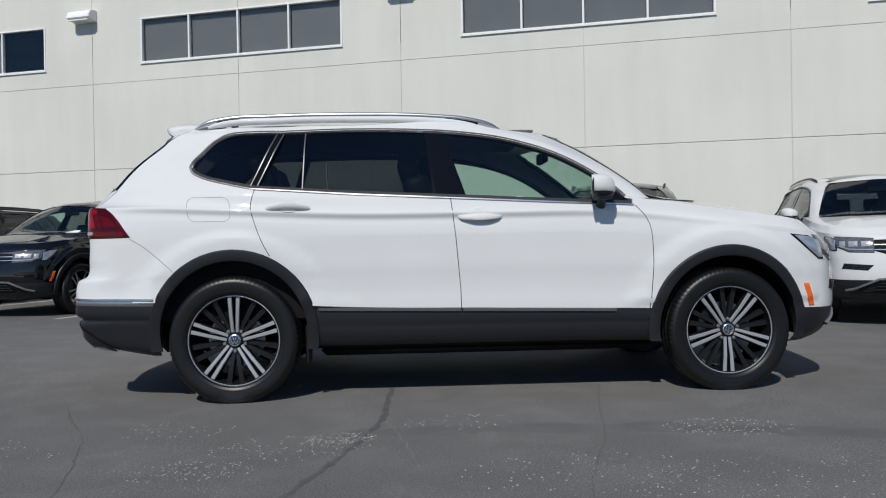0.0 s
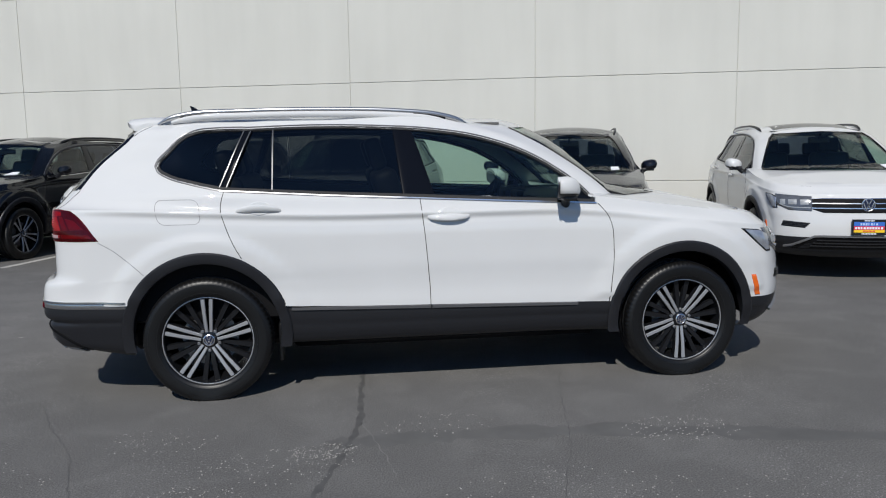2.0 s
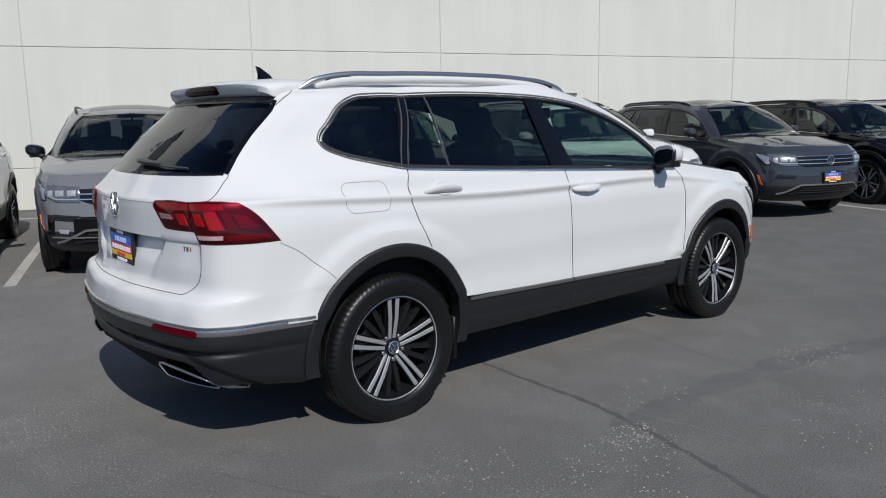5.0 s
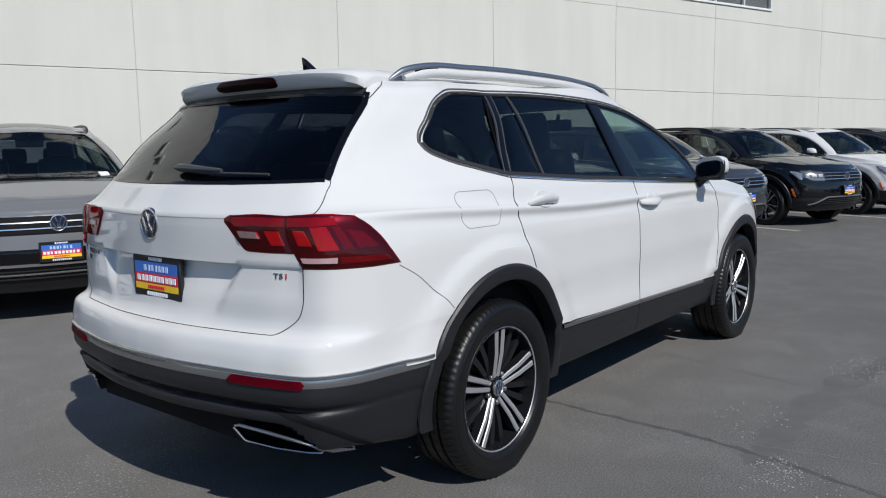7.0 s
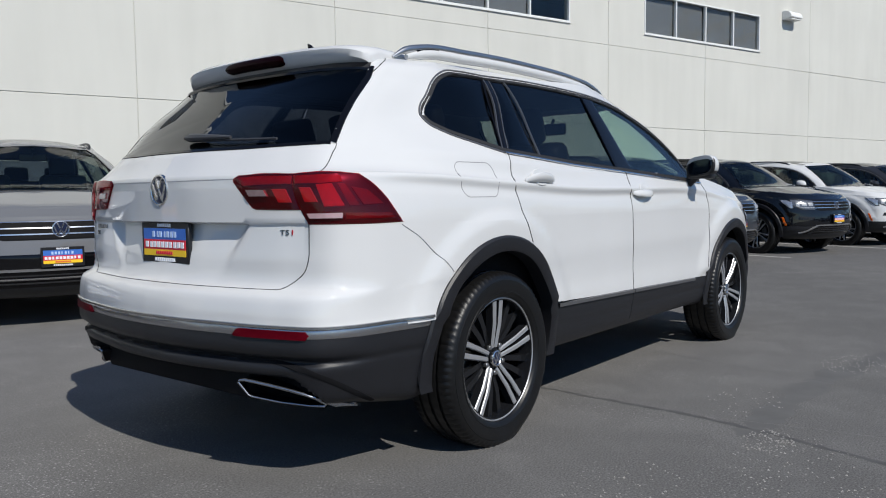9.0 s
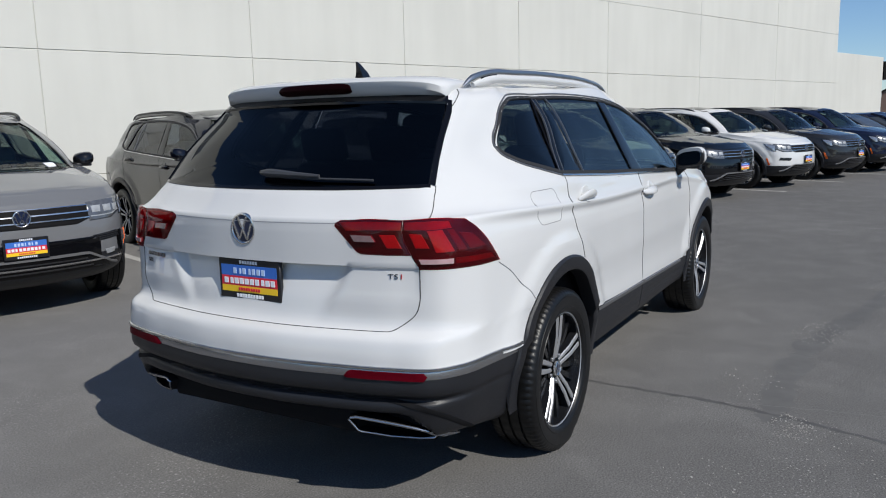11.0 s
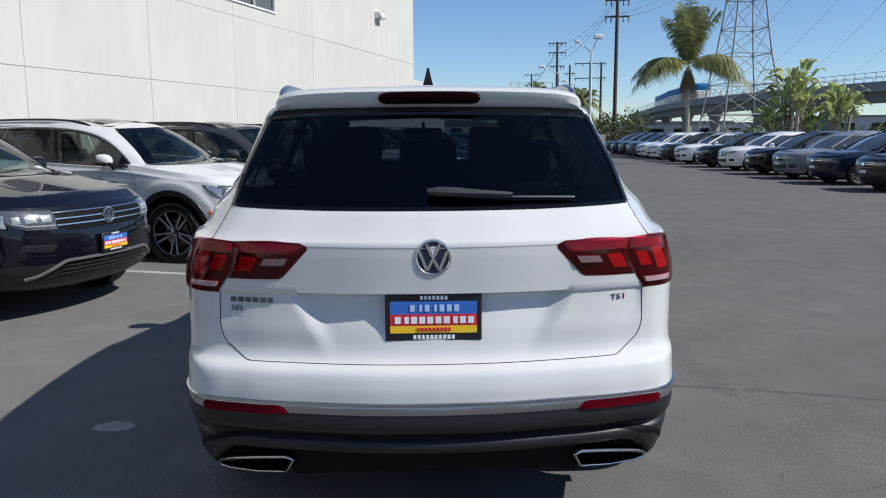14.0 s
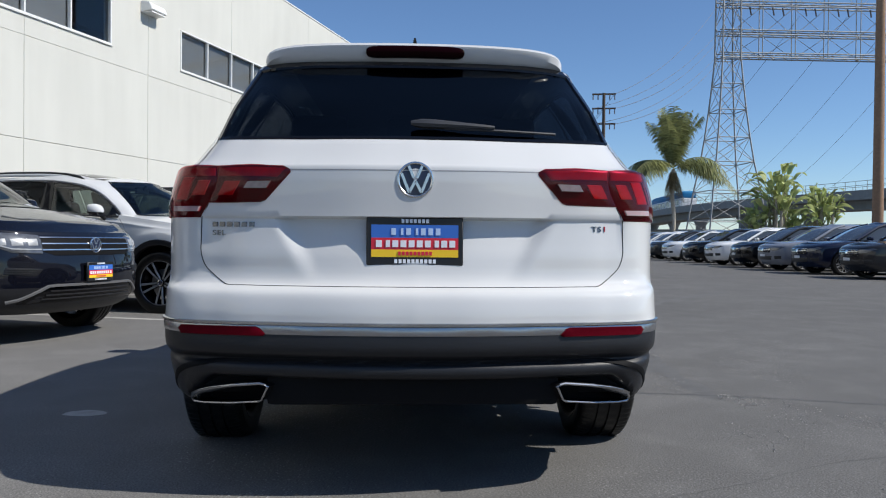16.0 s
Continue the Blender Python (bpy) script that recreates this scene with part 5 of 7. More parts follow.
def front_end(car, with_plate=True):
    """Grille, headlights, lower intake with its bright bow, emblem and plate."""
    yy = lambda s, *ps: dense([(s * a, b) for a, b in ps], 0.03)  # noqa: E731
    bm = bmesh.new()
    SKIN.patch(bm, "front", dense([(-0.50, 0.845), (0.50, 0.845), (0.50, 0.735), (0.40, 0.700), (-0.40, 0.700), (-0.50, 0.735)], 0.03), 0.004, 0.01)
    gr = part("grille", bm, INTERIOR, car, "black grille with chrome bars")
    for z in (0.838, 0.792, 0.745):
        bm = bmesh.new()
        SKIN.ribbon(bm, "front", [(-0.50, z), (-0.25, z), (0, z), (0.25, z), (0.50, z)], 0.013, 0.010)
        part("grille_bar", bm, BRIGHT, gr)
    emblem(car, SKIN.drop("front", 0, 0.775)[0].x + 0.012, 0.782, 0.066, 1)
    for s in (-1, 1):
        bm = bmesh.new()
        SKIN.patch(bm, "front", yy(s, (0.495, 0.858), (0.70, 0.872), (0.80, 0.880), (0.80, 0.775), (0.70, 0.722), (0.50, 0.715)), 0.008, 0.01)
        hl = part("headlight", bm, HEADGLASS, car, "clear headlight")
        bm = bmesh.new()
        side = "left" if s > 0 else "right"
        SKIN.patch(bm, side, dense([(1.775, 0.886), (1.90, 0.874), (1.985, 0.846), (2.01, 0.735), (1.965, 0.735), (1.885, 0.795)], 0.02), 0.006, 0.01)
        part("headlight_side", bm, GLOSSBLACK, hl)
        bm = bmesh.new()
        SKIN.patch(bm, side, dense([(1.795, 0.880), (1.90, 0.869), (1.975, 0.842), (2.000, 0.742), (1.962, 0.742), (1.888, 0.799)], 0.02), 0.009, 0.006, bulge=0.003)
        part("headlight_side_lens", bm, SIDELENS, hl)
        bm = bmesh.new()
        for y, w in ((0.565, 0.040), (0.665, 0.038), (0.745, 0.022)):
            SKIN.patch(bm, "front", dense([(s * y - w, 0.826), (s * y + w, 0.828), (s * y + w * 0.9, 0.776), (s * y - w * 0.9, 0.774)], 0.02), 0.011, 0.012, bulge=0.004)
        part("headlight_lens", bm, HEADLENS, hl)
        bm = bmesh.new()
        SKIN.ribbon(bm, "front", [(s * 0.51, 0.748), (s * 0.60, 0.748), (s * 0.70, 0.752), (s * 0.77, 0.78)], 0.012, 0.012)
        part("daylight_strip", bm, HEADLENS, hl)
        bm = bmesh.new()
        SKIN.patch(bm, "front", yy(s, (0.51, 0.598), (0.74, 0.614), (0.76, 0.560), (0.56, 0.545)), 0.003, 0.01)
        part("side_intake", bm, PLASTIC, car)
        bm = bmesh.new()
        for k in range(3):
            z = 0.562 + 0.015 * k
            SKIN.ribbon(bm, "front", [(s * (0.565 - 0.013 * k), z), (s * 0.65, z + 0.004), (s * 0.745, z + 0.008)], 0.007, 0.010)
        part("intake_slats", bm, mat_once("intake_grey", (0.018, 0.018, 0.020), 0.4), car)
        bm = bmesh.new()
        SKIN.ribbon(bm, "front", [(s * 0.38, 0.470), (s * 0.47, 0.464), (s * 0.58, 0.410), (s * 0.66, 0.368), (s * 0.72, 0.350)], 0.020, 0.018)
        part("bumper_bow", bm, BOWSILVER, car, "satin silver bumper bow")
    bm = bmesh.new()
    SKIN.patch(bm, "front", dense([(-0.50, 0.458), (0.50, 0.458), (0.60, 0.400), (0.66, 0.330), (-0.66, 0.330), (-0.60, 0.400)], 0.04), 0.003, 0.01)
    part("lower_intake", bm, GLOSSBLACK, car)
    bm = bmesh.new()
    SKIN.ribbon(bm, "front", [(-0.42, 0.468), (0, 0.468), (0.42, 0.468)], 0.020, 0.020)
    part("bumper_bow_middle", bm, BOWSILVER, car)
    bm = bmesh.new()
    SKIN.ribbon(bm, "front", [(-0.45, 0.425), (0, 0.425), (0.45, 0.425)], 0.010, 0.012)
    SKIN.ribbon(bm, "front", [(-0.48, 0.395), (0, 0.395), (0.48, 0.395)], 0.010, 0.012)
    SKIN.ribbon(bm, "front", [(-0.50, 0.365), (0, 0.365), (0.50, 0.365)], 0.010, 0.012)
    part("intake_bar", bm, mat_once("intake_grey", (0.018, 0.018, 0.020), 0.4), car)
    if with_plate:
        plate("number_plate", car, SKIN.drop("front", 0, 0.57)[0].x + 0.016, 0.565, 1, "dealer plate with blue, red and yellow bands")
    # windscreen wipers and cowl
    bm = bmesh.new()
    box(bm, 0.96, 1.22, -0.70, 0.70, 1.045, 1.085, 0.02)
    part("cowl", bm, PLASTIC, car)


# ---------------------------------------------------------------- ground


def ground_material():
    m = mat("asphalt", (0.055, 0.055, 0.057), 0.9, spec=0.2)
    t = m.node_tree
    b = t.nodes["Principled BSDF"]
    co = t.nodes.new("ShaderNodeTexCoord")

    def noise_of(scale, detail=5, dist=0.0):
        nz = t.nodes.new("ShaderNodeTexNoise")
        nz.inputs["Scale"].default_value = scale
        nz.inputs["Detail"].default_value = detail
        nz.inputs["Distortion"].default_value = dist
        t.links.new(co.outputs["Object"], nz.inputs["Vector"])
        return nz

    def mapped(src, a, b_, c, d):
        r = t.nodes.new("ShaderNodeMapRange")
        for nm, v in zip(("From Min", "From Max", "To Min", "To Max"), (a, b_, c, d)):
            r.inputs[nm].default_value = v
        t.links.new(src, r.inputs["Value"])
        return r.outputs[0]

    def product(x, y):
        n = t.nodes.new("ShaderNodeMath")
        n.operation = "MULTIPLY"
        t.links.new(x, n.inputs[0])
        t.links.new(y, n.inputs[1])
        return n.outputs[0]

    blotch = mapped(noise_of(3.2, 7, 0.8).outputs["Fac"], 0.45, 0.72, 0.97, 1.12)
    wide = mapped(noise_of(0.22, 3, 0.6).outputs["Fac"], 0.3, 0.7, 0.93, 1.07)
    mid = mapped(noise_of(1.6, 6, 0.3).outputs["Fac"], 0.3, 0.7, 0.95, 1.05)
    grain = noise_of(140, 3)
    fine = mapped(grain.outputs["Fac"], 0.3, 0.7, 0.62, 1.38)
    speck = noise_of(75, 2)
    dots = mapped(speck.outputs["Fac"], 0.61, 0.67, 1.0, 2.3)
    patch = mapped(noise_of(0.9, 4).outputs["Fac"], 0.48, 0.66, 0.15, 1.0)
    one = t.nodes.new("ShaderNodeMix")
    one.data_type = "FLOAT"
    t.links.new(patch, one.inputs[0])
    one.inputs[2].default_value = 1.0
    t.links.new(dots, one.inputs[3])
    # a soft round area, palest in the middle, fading out over five metres
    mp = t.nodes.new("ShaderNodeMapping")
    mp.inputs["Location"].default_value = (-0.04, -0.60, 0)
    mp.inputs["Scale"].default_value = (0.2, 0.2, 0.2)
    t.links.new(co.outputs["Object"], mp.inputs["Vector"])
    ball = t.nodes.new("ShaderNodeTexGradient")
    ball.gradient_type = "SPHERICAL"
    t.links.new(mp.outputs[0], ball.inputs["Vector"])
    pale_round = mapped(ball.outputs["Fac"], 0.0, 0.6, 1.0, 1.36)
    all_ = product(product(product(product(product(wide, mid), fine), one.outputs[0]), pale_round), blotch)
    mul = t.nodes.new("ShaderNodeVectorMath")
    mul.operation = "MULTIPLY"
    mul.inputs[0].default_value = (0.121, 0.1180, 0.1140)
    t.links.new(all_, mul.inputs[1])
    t.links.new(mul.outputs[0], b.inputs["Base Color"])
    bp = t.nodes.new("ShaderNodeBump")
    bp.inputs["Distance"].default_value = 0.0025
    bp.inputs["Strength"].default_value = 0.7
    t.links.new(grain.outputs["Fac"], bp.inputs["Height"])
    t.links.new(bp.outputs[0], b.inputs["Normal"])
    return m


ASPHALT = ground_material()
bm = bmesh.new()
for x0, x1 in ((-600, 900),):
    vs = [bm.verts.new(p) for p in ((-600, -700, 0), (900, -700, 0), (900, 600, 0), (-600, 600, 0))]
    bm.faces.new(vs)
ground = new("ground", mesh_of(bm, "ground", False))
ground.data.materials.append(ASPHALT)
tagged(ground, "worn dark grey asphalt with cracks and pale specks", "ground", kind="structure")

# ---------------------------------------------------------------- building
WALL_TURN, WALL_N = radians(-17.93), 10.25
WALL_AT = Matrix.Rotation(WALL_TURN, 4, "Z")      # local x along the wall, local y away from the cars


def on_wall(u, n, z=0.0):
    return WALL_AT @ Vector((u, n, z))


def plaster(name, color):
    m = mat(name, color, 0.85)
    t = m.node_tree
    b = t.nodes["Principled BSDF"]
    co = t.nodes.new("ShaderNodeTexCoord")
    mp = t.nodes.new("ShaderNodeMapping")
    mp.inputs["Scale"].default_value = (1.6, 1.6, 0.22)
    t.links.new(co.outputs["Object"], mp.inputs["Vector"])
    streak = t.nodes.new("ShaderNodeTexNoise")
    streak.inputs["Scale"].default_value = 1.4
    streak.inputs["Detail"].default_value = 5
    t.links.new(mp.outputs[0], streak.inputs["Vector"])
    blotch = t.nodes.new("ShaderNodeTexNoise")
    blotch.inputs["Scale"].default_value = 0.5
    blotch.inputs["Detail"].default_value = 4
    t.links.new(co.outputs["Object"], blotch.inputs["Vector"])
    grain = t.nodes.new("ShaderNodeTexNoise")
    grain.inputs["Scale"].default_value = 90
    t.links.new(co.outputs["Object"], grain.inputs["Vector"])
    add = t.nodes.new("ShaderNodeMath")
    add.operation = "ADD"
    t.links.new(streak.outputs["Fac"], add.inputs[0])
    t.links.new(blotch.outputs["Fac"], add.inputs[1])
    ramp = t.nodes.new("ShaderNodeMapRange")
    for nm, v in zip(("From Min", "From Max", "To Min", "To Max"), (0.75, 1.35, 1.03, 0.93)):
        ramp.inputs[nm].default_value = v
    t.links.new(add.outputs[0], ramp.inputs["Value"])
    mul = t.nodes.new("ShaderNodeVectorMath")
    mul.operation = "MULTIPLY"
    mul.inputs[0].default_value = color
    t.links.new(ramp.outputs[0], mul.inputs[1])
    t.links.new(mul.outputs[0], b.inputs["Base Color"])
    bp = t.nodes.new("ShaderNodeBump")
    bp.inputs["Distance"].default_value = 0.002
    bp.inputs["Strength"].default_value = 0.4
    t.links.new(grain.outputs["Fac"], bp.inputs["Height"])
    t.links.new(bp.outputs[0], b.inputs["Normal"])
    return m


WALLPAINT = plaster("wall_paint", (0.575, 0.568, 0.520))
JOINT = mat("joint_filler", (0.50, 0.493, 0.452), 0.9, vary=0.1, scale=8)
FRAMEWHITE = mat("window_frame_white", (0.70, 0.70, 0.68), 0.4, vary=0.05, scale=30)
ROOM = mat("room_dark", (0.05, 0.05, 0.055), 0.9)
WINGLASS = glass_material("office_glass", (0.80, 0.81, 0.81), 1.5)
PANE_BACKING = mat("grey_blind", (0.29, 0.29, 0.285), 0.9, vary=0.08, scale=3)
LAMPWHITE = mat("lamp_white", (0.72, 0.72, 0.70), 0.45, vary=0.05, scale=20)

Z_FOOT = 0.715
U0, STEP, Z_LOW, Z_UP, Z_TOP = -11.19, 3.755, 2.738, 4.73, 8.62
JOINTS = [U0 + STEP * k for k in range(-6, 8)] + [20.13, 25.6, 31.2]
WINDOWS = [(U0 + STEP * (2 * k + 1) - 2.46, U0 + STEP * (2 * k + 1) + 2.46) for k in range(-3, 4)]
WIN_Z = (5.13, 6.17)
wall = new("wall_north")
tagged(wall, "tall off-white tilt-up concrete warehouse wall", "wall", kind="structure")
wall.matrix_basis = WALL_AT
bm = bmesh.new()
box(bm, -34, 31.19, WALL_N + 0.014, WALL_N + 0.05, -0.05, WIN_Z[0] - 0.02)
box(bm, -34, 31.19, WALL_N + 0.014, WALL_N + 0.05, WIN_Z[1] + 0.02, Z_TOP - 0.03)
part("joint_backing", bm, JOINT, wall, smooth=False)
G = 0.005


def panel_bm(u0, u1, z0, z1):
    """A wall panel, with the window openings left out of it."""
    bm = bmesh.new()
    cuts = [w for w in WINDOWS if w[0] < u1 and w[1] > u0 and z0 < WIN_Z[0] < z1]
    y0, y1 = WALL_N, WALL_N + 0.2
    if not cuts:
        box(bm, u0 + G, u1 - G, y0, y1, z0 + G, z1 - G, 0.006)
        return bm
    box(bm, u0 + G, u1 - G, y0, y1, z0 + G, WIN_Z[0], 0)
    box(bm, u0 + G, u1 - G, y0, y1, WIN_Z[1], z1 - G, 0)
    for a, b in cuts:
        if a > u0:
            box(bm, u0 + G, a, y0, y1, WIN_Z[0], WIN_Z[1], 0)
        if b < u1:
            box(bm, b, u1 - G, y0, y1, WIN_Z[0], WIN_Z[1], 0)
    return bm


for u0, u1 in zip(JOINTS, JOINTS[1:]):
    for z0, z1 in ((0.0, Z_FOOT), (Z_FOOT, Z_LOW), (Z_LOW, Z_UP), (Z_UP, Z_TOP)):
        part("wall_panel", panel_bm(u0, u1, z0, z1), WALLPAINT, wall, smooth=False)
bm = bmesh.new()
box(bm, -33.7, 31.22, WALL_N - 0.02, WALL_N + 0.35, Z_TOP - 0.005, Z_TOP + 0.05, 0.01)
part("parapet_cap", bm, LAMPWHITE, wall, smooth=False)
# return wall and roof of the hall, and the low annexe beyond
hall = new("wall_east")
tagged(hall, "end wall and flat roof of the warehouse", "wall", kind="structure")
hall.matrix_basis = WALL_AT
bm = bmesh.new()
box(bm, 30.97, 31.17, WALL_N + 0.2, 60, 0, Z_TOP - 0.01)
box(bm, -33.9, -33.7, WALL_N + 0.2, 60, 0, Z_TOP - 0.01)
box(bm, -33.7, 30.97, WALL_N + 0.36, 60, Z_TOP - 0.25, Z_TOP - 0.05)
box(bm, -33.7, 30.97, 59.8, 60, 0, Z_TOP - 0.3)
hall.matrix_basis = WALL_AT
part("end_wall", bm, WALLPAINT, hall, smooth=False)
annexe = new("annexe_wall")
tagged(annexe, "low off-white annexe wall beside the warehouse", "wall", kind="structure")
annexe.matrix_basis = WALL_AT
bm = bmesh.new()
box(bm, 31.23, 36.6, WALL_N + 0.02, WALL_N + 0.3, 0, 4.02, 0.01)
box(bm, 36.3, 36.6, WALL_N + 0.31, 40, 0, 4.02, 0.01)
part("annexe_panel", bm, WALLPAINT, annexe, smooth=False)
# offices behind the windows; their dimness is put into the near-black colour
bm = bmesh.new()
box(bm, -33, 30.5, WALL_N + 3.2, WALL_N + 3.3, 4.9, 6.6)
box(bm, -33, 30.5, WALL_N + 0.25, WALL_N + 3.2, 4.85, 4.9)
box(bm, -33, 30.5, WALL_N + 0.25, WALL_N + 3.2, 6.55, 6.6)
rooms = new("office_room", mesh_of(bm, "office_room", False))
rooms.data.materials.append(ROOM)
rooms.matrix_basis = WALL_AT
tagged(rooms, "dim rooms behind the high strip windows", "room", kind="structure")


def strip_window(i, a, b):
    w = new("window_%d" % i)
    tagged(w, "high strip window of four grey panes in a white frame", "window", kind="structure")
    w.matrix_basis = WALL_AT @ Matrix.Translation((a, WALL_N, WIN_Z[0]))
    W, H = b - a, WIN_Z[1] - WIN_Z[0]
    bm = bmesh.new()
    t = 0.042
    box(bm, 0, W, -0.02, 0.08, 0, t, 0.006)
    box(bm, 0, W, -0.02, 0.08, H - t, H, 0.006)
    for k in range(5):
        x = (W - t) * k / 4
        box(bm, x, x + t, -0.018, 0.08, t, H - t, 0.004)
    part("window_frame", bm, FRAMEWHITE, w, smooth=False)
    bm = bmesh.new()
    box(bm, -0.01, W + 0.01, -0.035, 0.0, -0.022, -0.003, 0.004)
    part("window_sill", bm, FRAMEWHITE, w, smooth=False)
    for k in range(4):
        x = (W - t) * k / 4 + t
        bm = bmesh.new()
        box(bm, x + 0.002, x + (W - t) / 4 - t - 0.002, 0.045, 0.051, t, H - t)
        part("pane", bm, WINGLASS, w, smooth=False)
        # added grey sheet behind most panes, to lighten the dark glass
        if (i, k) not in ((3, 3), (6, 3)):
            bm = bmesh.new()
            box(bm, x + 0.01, x + (W - t) / 4 - t - 0.01, 0.10, 0.11, t, H - t)
            part("blind", bm, PANE_BACKING, w, smooth=False)


for i, (a, b) in enumerate(WINDOWS):
    strip_window(i + 1, a, b)


def wall_lamp(u, z):
    o = thing("wall_lamp", "white wedge-shaped wall lamp high on the warehouse", "lamp", WALL_AT @ Matrix.Translation((u, WALL_N, z)), "lamps along the wall")
    bm = bmesh.new()
    prof = [(-0.30, -0.06), (-0.30, 0.0), (-0.24, 0.10), (-0.12, 0.15), (0.0, 0.15), (0.0, -0.12)]
    A = [bm.verts.new((-0.30, y, zz)) for y, zz in prof]
    B = [bm.verts.new((0.30, y, zz)) for y, zz in prof]
    bm.faces.new(A)
    bm.faces.new(B[::-1])
    for k in range(len(prof)):
        bm.faces.new((A[k - 1], A[k], B[k], B[k - 1]))
    bmesh.ops.bevel(bm, geom=bm.edges[:], offset=0.012, segments=2, affect="EDGES")
    part("lamp_housing", bm, LAMPWHITE, o)
    bm = bmesh.new()
    box(bm, -0.25, 0.25, -0.28, -0.02, -0.115, -0.085, 0.004)
    part("lamp_diffuser", bm, FRAMEWHITE, o)


for u in (-18.9, -11.35, -3.65, 3.85, 11.35, 18.95, 26.4):
    wall_lamp(u, 6.28)

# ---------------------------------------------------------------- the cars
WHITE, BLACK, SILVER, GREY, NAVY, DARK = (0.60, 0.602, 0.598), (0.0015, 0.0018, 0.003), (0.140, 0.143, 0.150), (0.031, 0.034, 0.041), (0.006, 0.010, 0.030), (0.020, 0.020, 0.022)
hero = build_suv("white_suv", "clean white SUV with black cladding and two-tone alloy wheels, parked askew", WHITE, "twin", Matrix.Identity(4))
add_wheels(hero, "twin")
add_inside(hero)
rear_end(hero, WHITE)
front_end(hero, False)

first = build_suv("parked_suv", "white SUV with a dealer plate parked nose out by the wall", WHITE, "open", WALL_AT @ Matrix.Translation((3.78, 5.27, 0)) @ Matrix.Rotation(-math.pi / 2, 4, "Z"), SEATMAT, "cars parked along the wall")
add_wheels(first, "open")
add_inside(first)
front_end(first)
bm = bmesh.new()
SKIN.patch(bm, "front", dense([(0.50, 1.118), (0.60, 1.118), (0.59, 1.150), (0.50, 1.150)], 0.02), 0.003, 0.003)
part("windscreen_sticker", bm, PAPER, first, "small white paper sticker")
bm = bmesh.new()
SKIN.patch(bm, "top", dense([(-1.05, -0.44), (-1.05, 0.44), (0.18, 0.44), (0.18, -0.44)], 0.08), 0.003, 0.004)
part("roof_window", bm, GLOSSBLACK, first, "dark glass roof panel")
LABELS = {"white": "white SUV with a dealer plate parked nose out by the wall", "black": "glossy black SUV with a dealer plate parked nose out", "silver": "silver grey SUV with a black bumper parked nose out", "grey": "dark grey metallic SUV parked nose out by the wall", "navy": "dark navy blue SUV parked nose out by the wall"}


def park(u, colour, word, n=5.27, turn=0.0):
    c = copy_thing(first, WALL_AT @ Matrix.Translation((u, n, 0)) @ Matrix.Rotation(-math.pi / 2 + radians(turn), 4, "Z"))
    tagged(c, LABELS[word])
    for ob in c.children_recursive:
        if ob.name.split(".")[0] in ("body", "door_handle", "handle_cup", "door_mirror", "rail_base"):
            ob.color = (*colour, 1)
    return c


park(-10.1, GREY, "grey")
park(-7.2, BLACK, "black")
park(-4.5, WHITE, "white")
silver = park(-2.1, SILVER, "silver")
bm = bmesh.new()
SKIN.patch(bm, "front", dense([(-0.79, 0.610), (-0.5, 0.590), (0.5, 0.590), (0.79, 0.610), (0.80, 0.37), (-0.80, 0.37)], 0.05), 0.004, 0.01)
part("black_fascia", bm, GLOSSBLACK, silver, "gloss black lower front bumper")
bm = bmesh.new()
SKIN.ribbon(bm, "front", [(-0.76, 0.405), (-0.4, 0.400), (0, 0.400), (0.4, 0.400), (0.76, 0.405)], 0.018, 0.012)
part("fascia_strip", bm, BRIGHT, silver, "bright strip along the lower bumper")
for s in (-1, 1):
    bm = bmesh.new()
    SKIN.patch(bm, "front", dense([(s * 0.60, 0.470), (s * 0.70, 0.476), (s * 0.69, 0.440), (s * 0.62, 0.434)], 0.03), 0.010, 0.008)
    part("fog_lamp", bm, HEADLENS, silver, "small clear fog lamp")
for ob in silver.children:
    if ob.name.startswith("door_mirror"):
        ob.color = (0.004, 0.004, 0.005, 1)
park(0.83, (0.0022, 0.0027, 0.0068), "navy")
park(6.50, GREY, "grey")
park(9.25, BLACK, "black", 5.4)
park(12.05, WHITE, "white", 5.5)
park(14.75, DARK, "grey", 5.5)
park(17.4, NAVY, "navy", 5.5)

# ---------------------------------------------------------------- saloon cars in the far rows
SALOON = [
    ring((0.24, 0.22, 0.20), 0.80, -2.25, 2.15),
    ring((0.36, 0.34, 0.33), 0.868, -2.32, 2.23),
    ring((0.56, 0.56, 0.55), 0.882, -2.34, 2.25, flare=0.008),
    ring((0.72, 0.74, 0.66), 0.880, -2.33, 2.245, flare=0.010),
    ring((0.88, 0.865, 0.760), 0.878, -2.31, 2.205),
    ring((0.91, 0.890, 0.790), 0.868, -2.29, 2.165),
    ring((0.985, 0.945, 0.832), 0.835, -2.23, 2.04),
]


def cabin_ring(z, xr, yr, y, xa, ya, xf):
    side = [(xr + 0.35 + (xa - 0.3 - xr - 0.35) * k / 3, y) for k in range(4)]
    plan = [(xr, 0), (xr + 0.01, yr * 0.4), (xr + 0.05, yr * 0.8), (xr + 0.13, yr)] + side + [(xa - 0.06, ya), (xa + 0.05, ya * 0.88), (xa * 0.4 + xf * 0.6, ya * 0.5), (xf, 0)]
    return [Vector((px, py, z)) for px, py in plan]


CABIN = [cabin_ring(0.955, -2.02, 0.66, 0.815, 0.96, 0.74, 1.20), cabin_ring(1.14, -1.62, 0.60, 0.735, 0.66, 0.68, 0.90), cabin_ring(1.32, -1.16, 0.54, 0.650, 0.30, 0.60, 0.54), cabin_ring(1.415, -0.78, 0.48, 0.575, -0.06, 0.52, 0.22)]


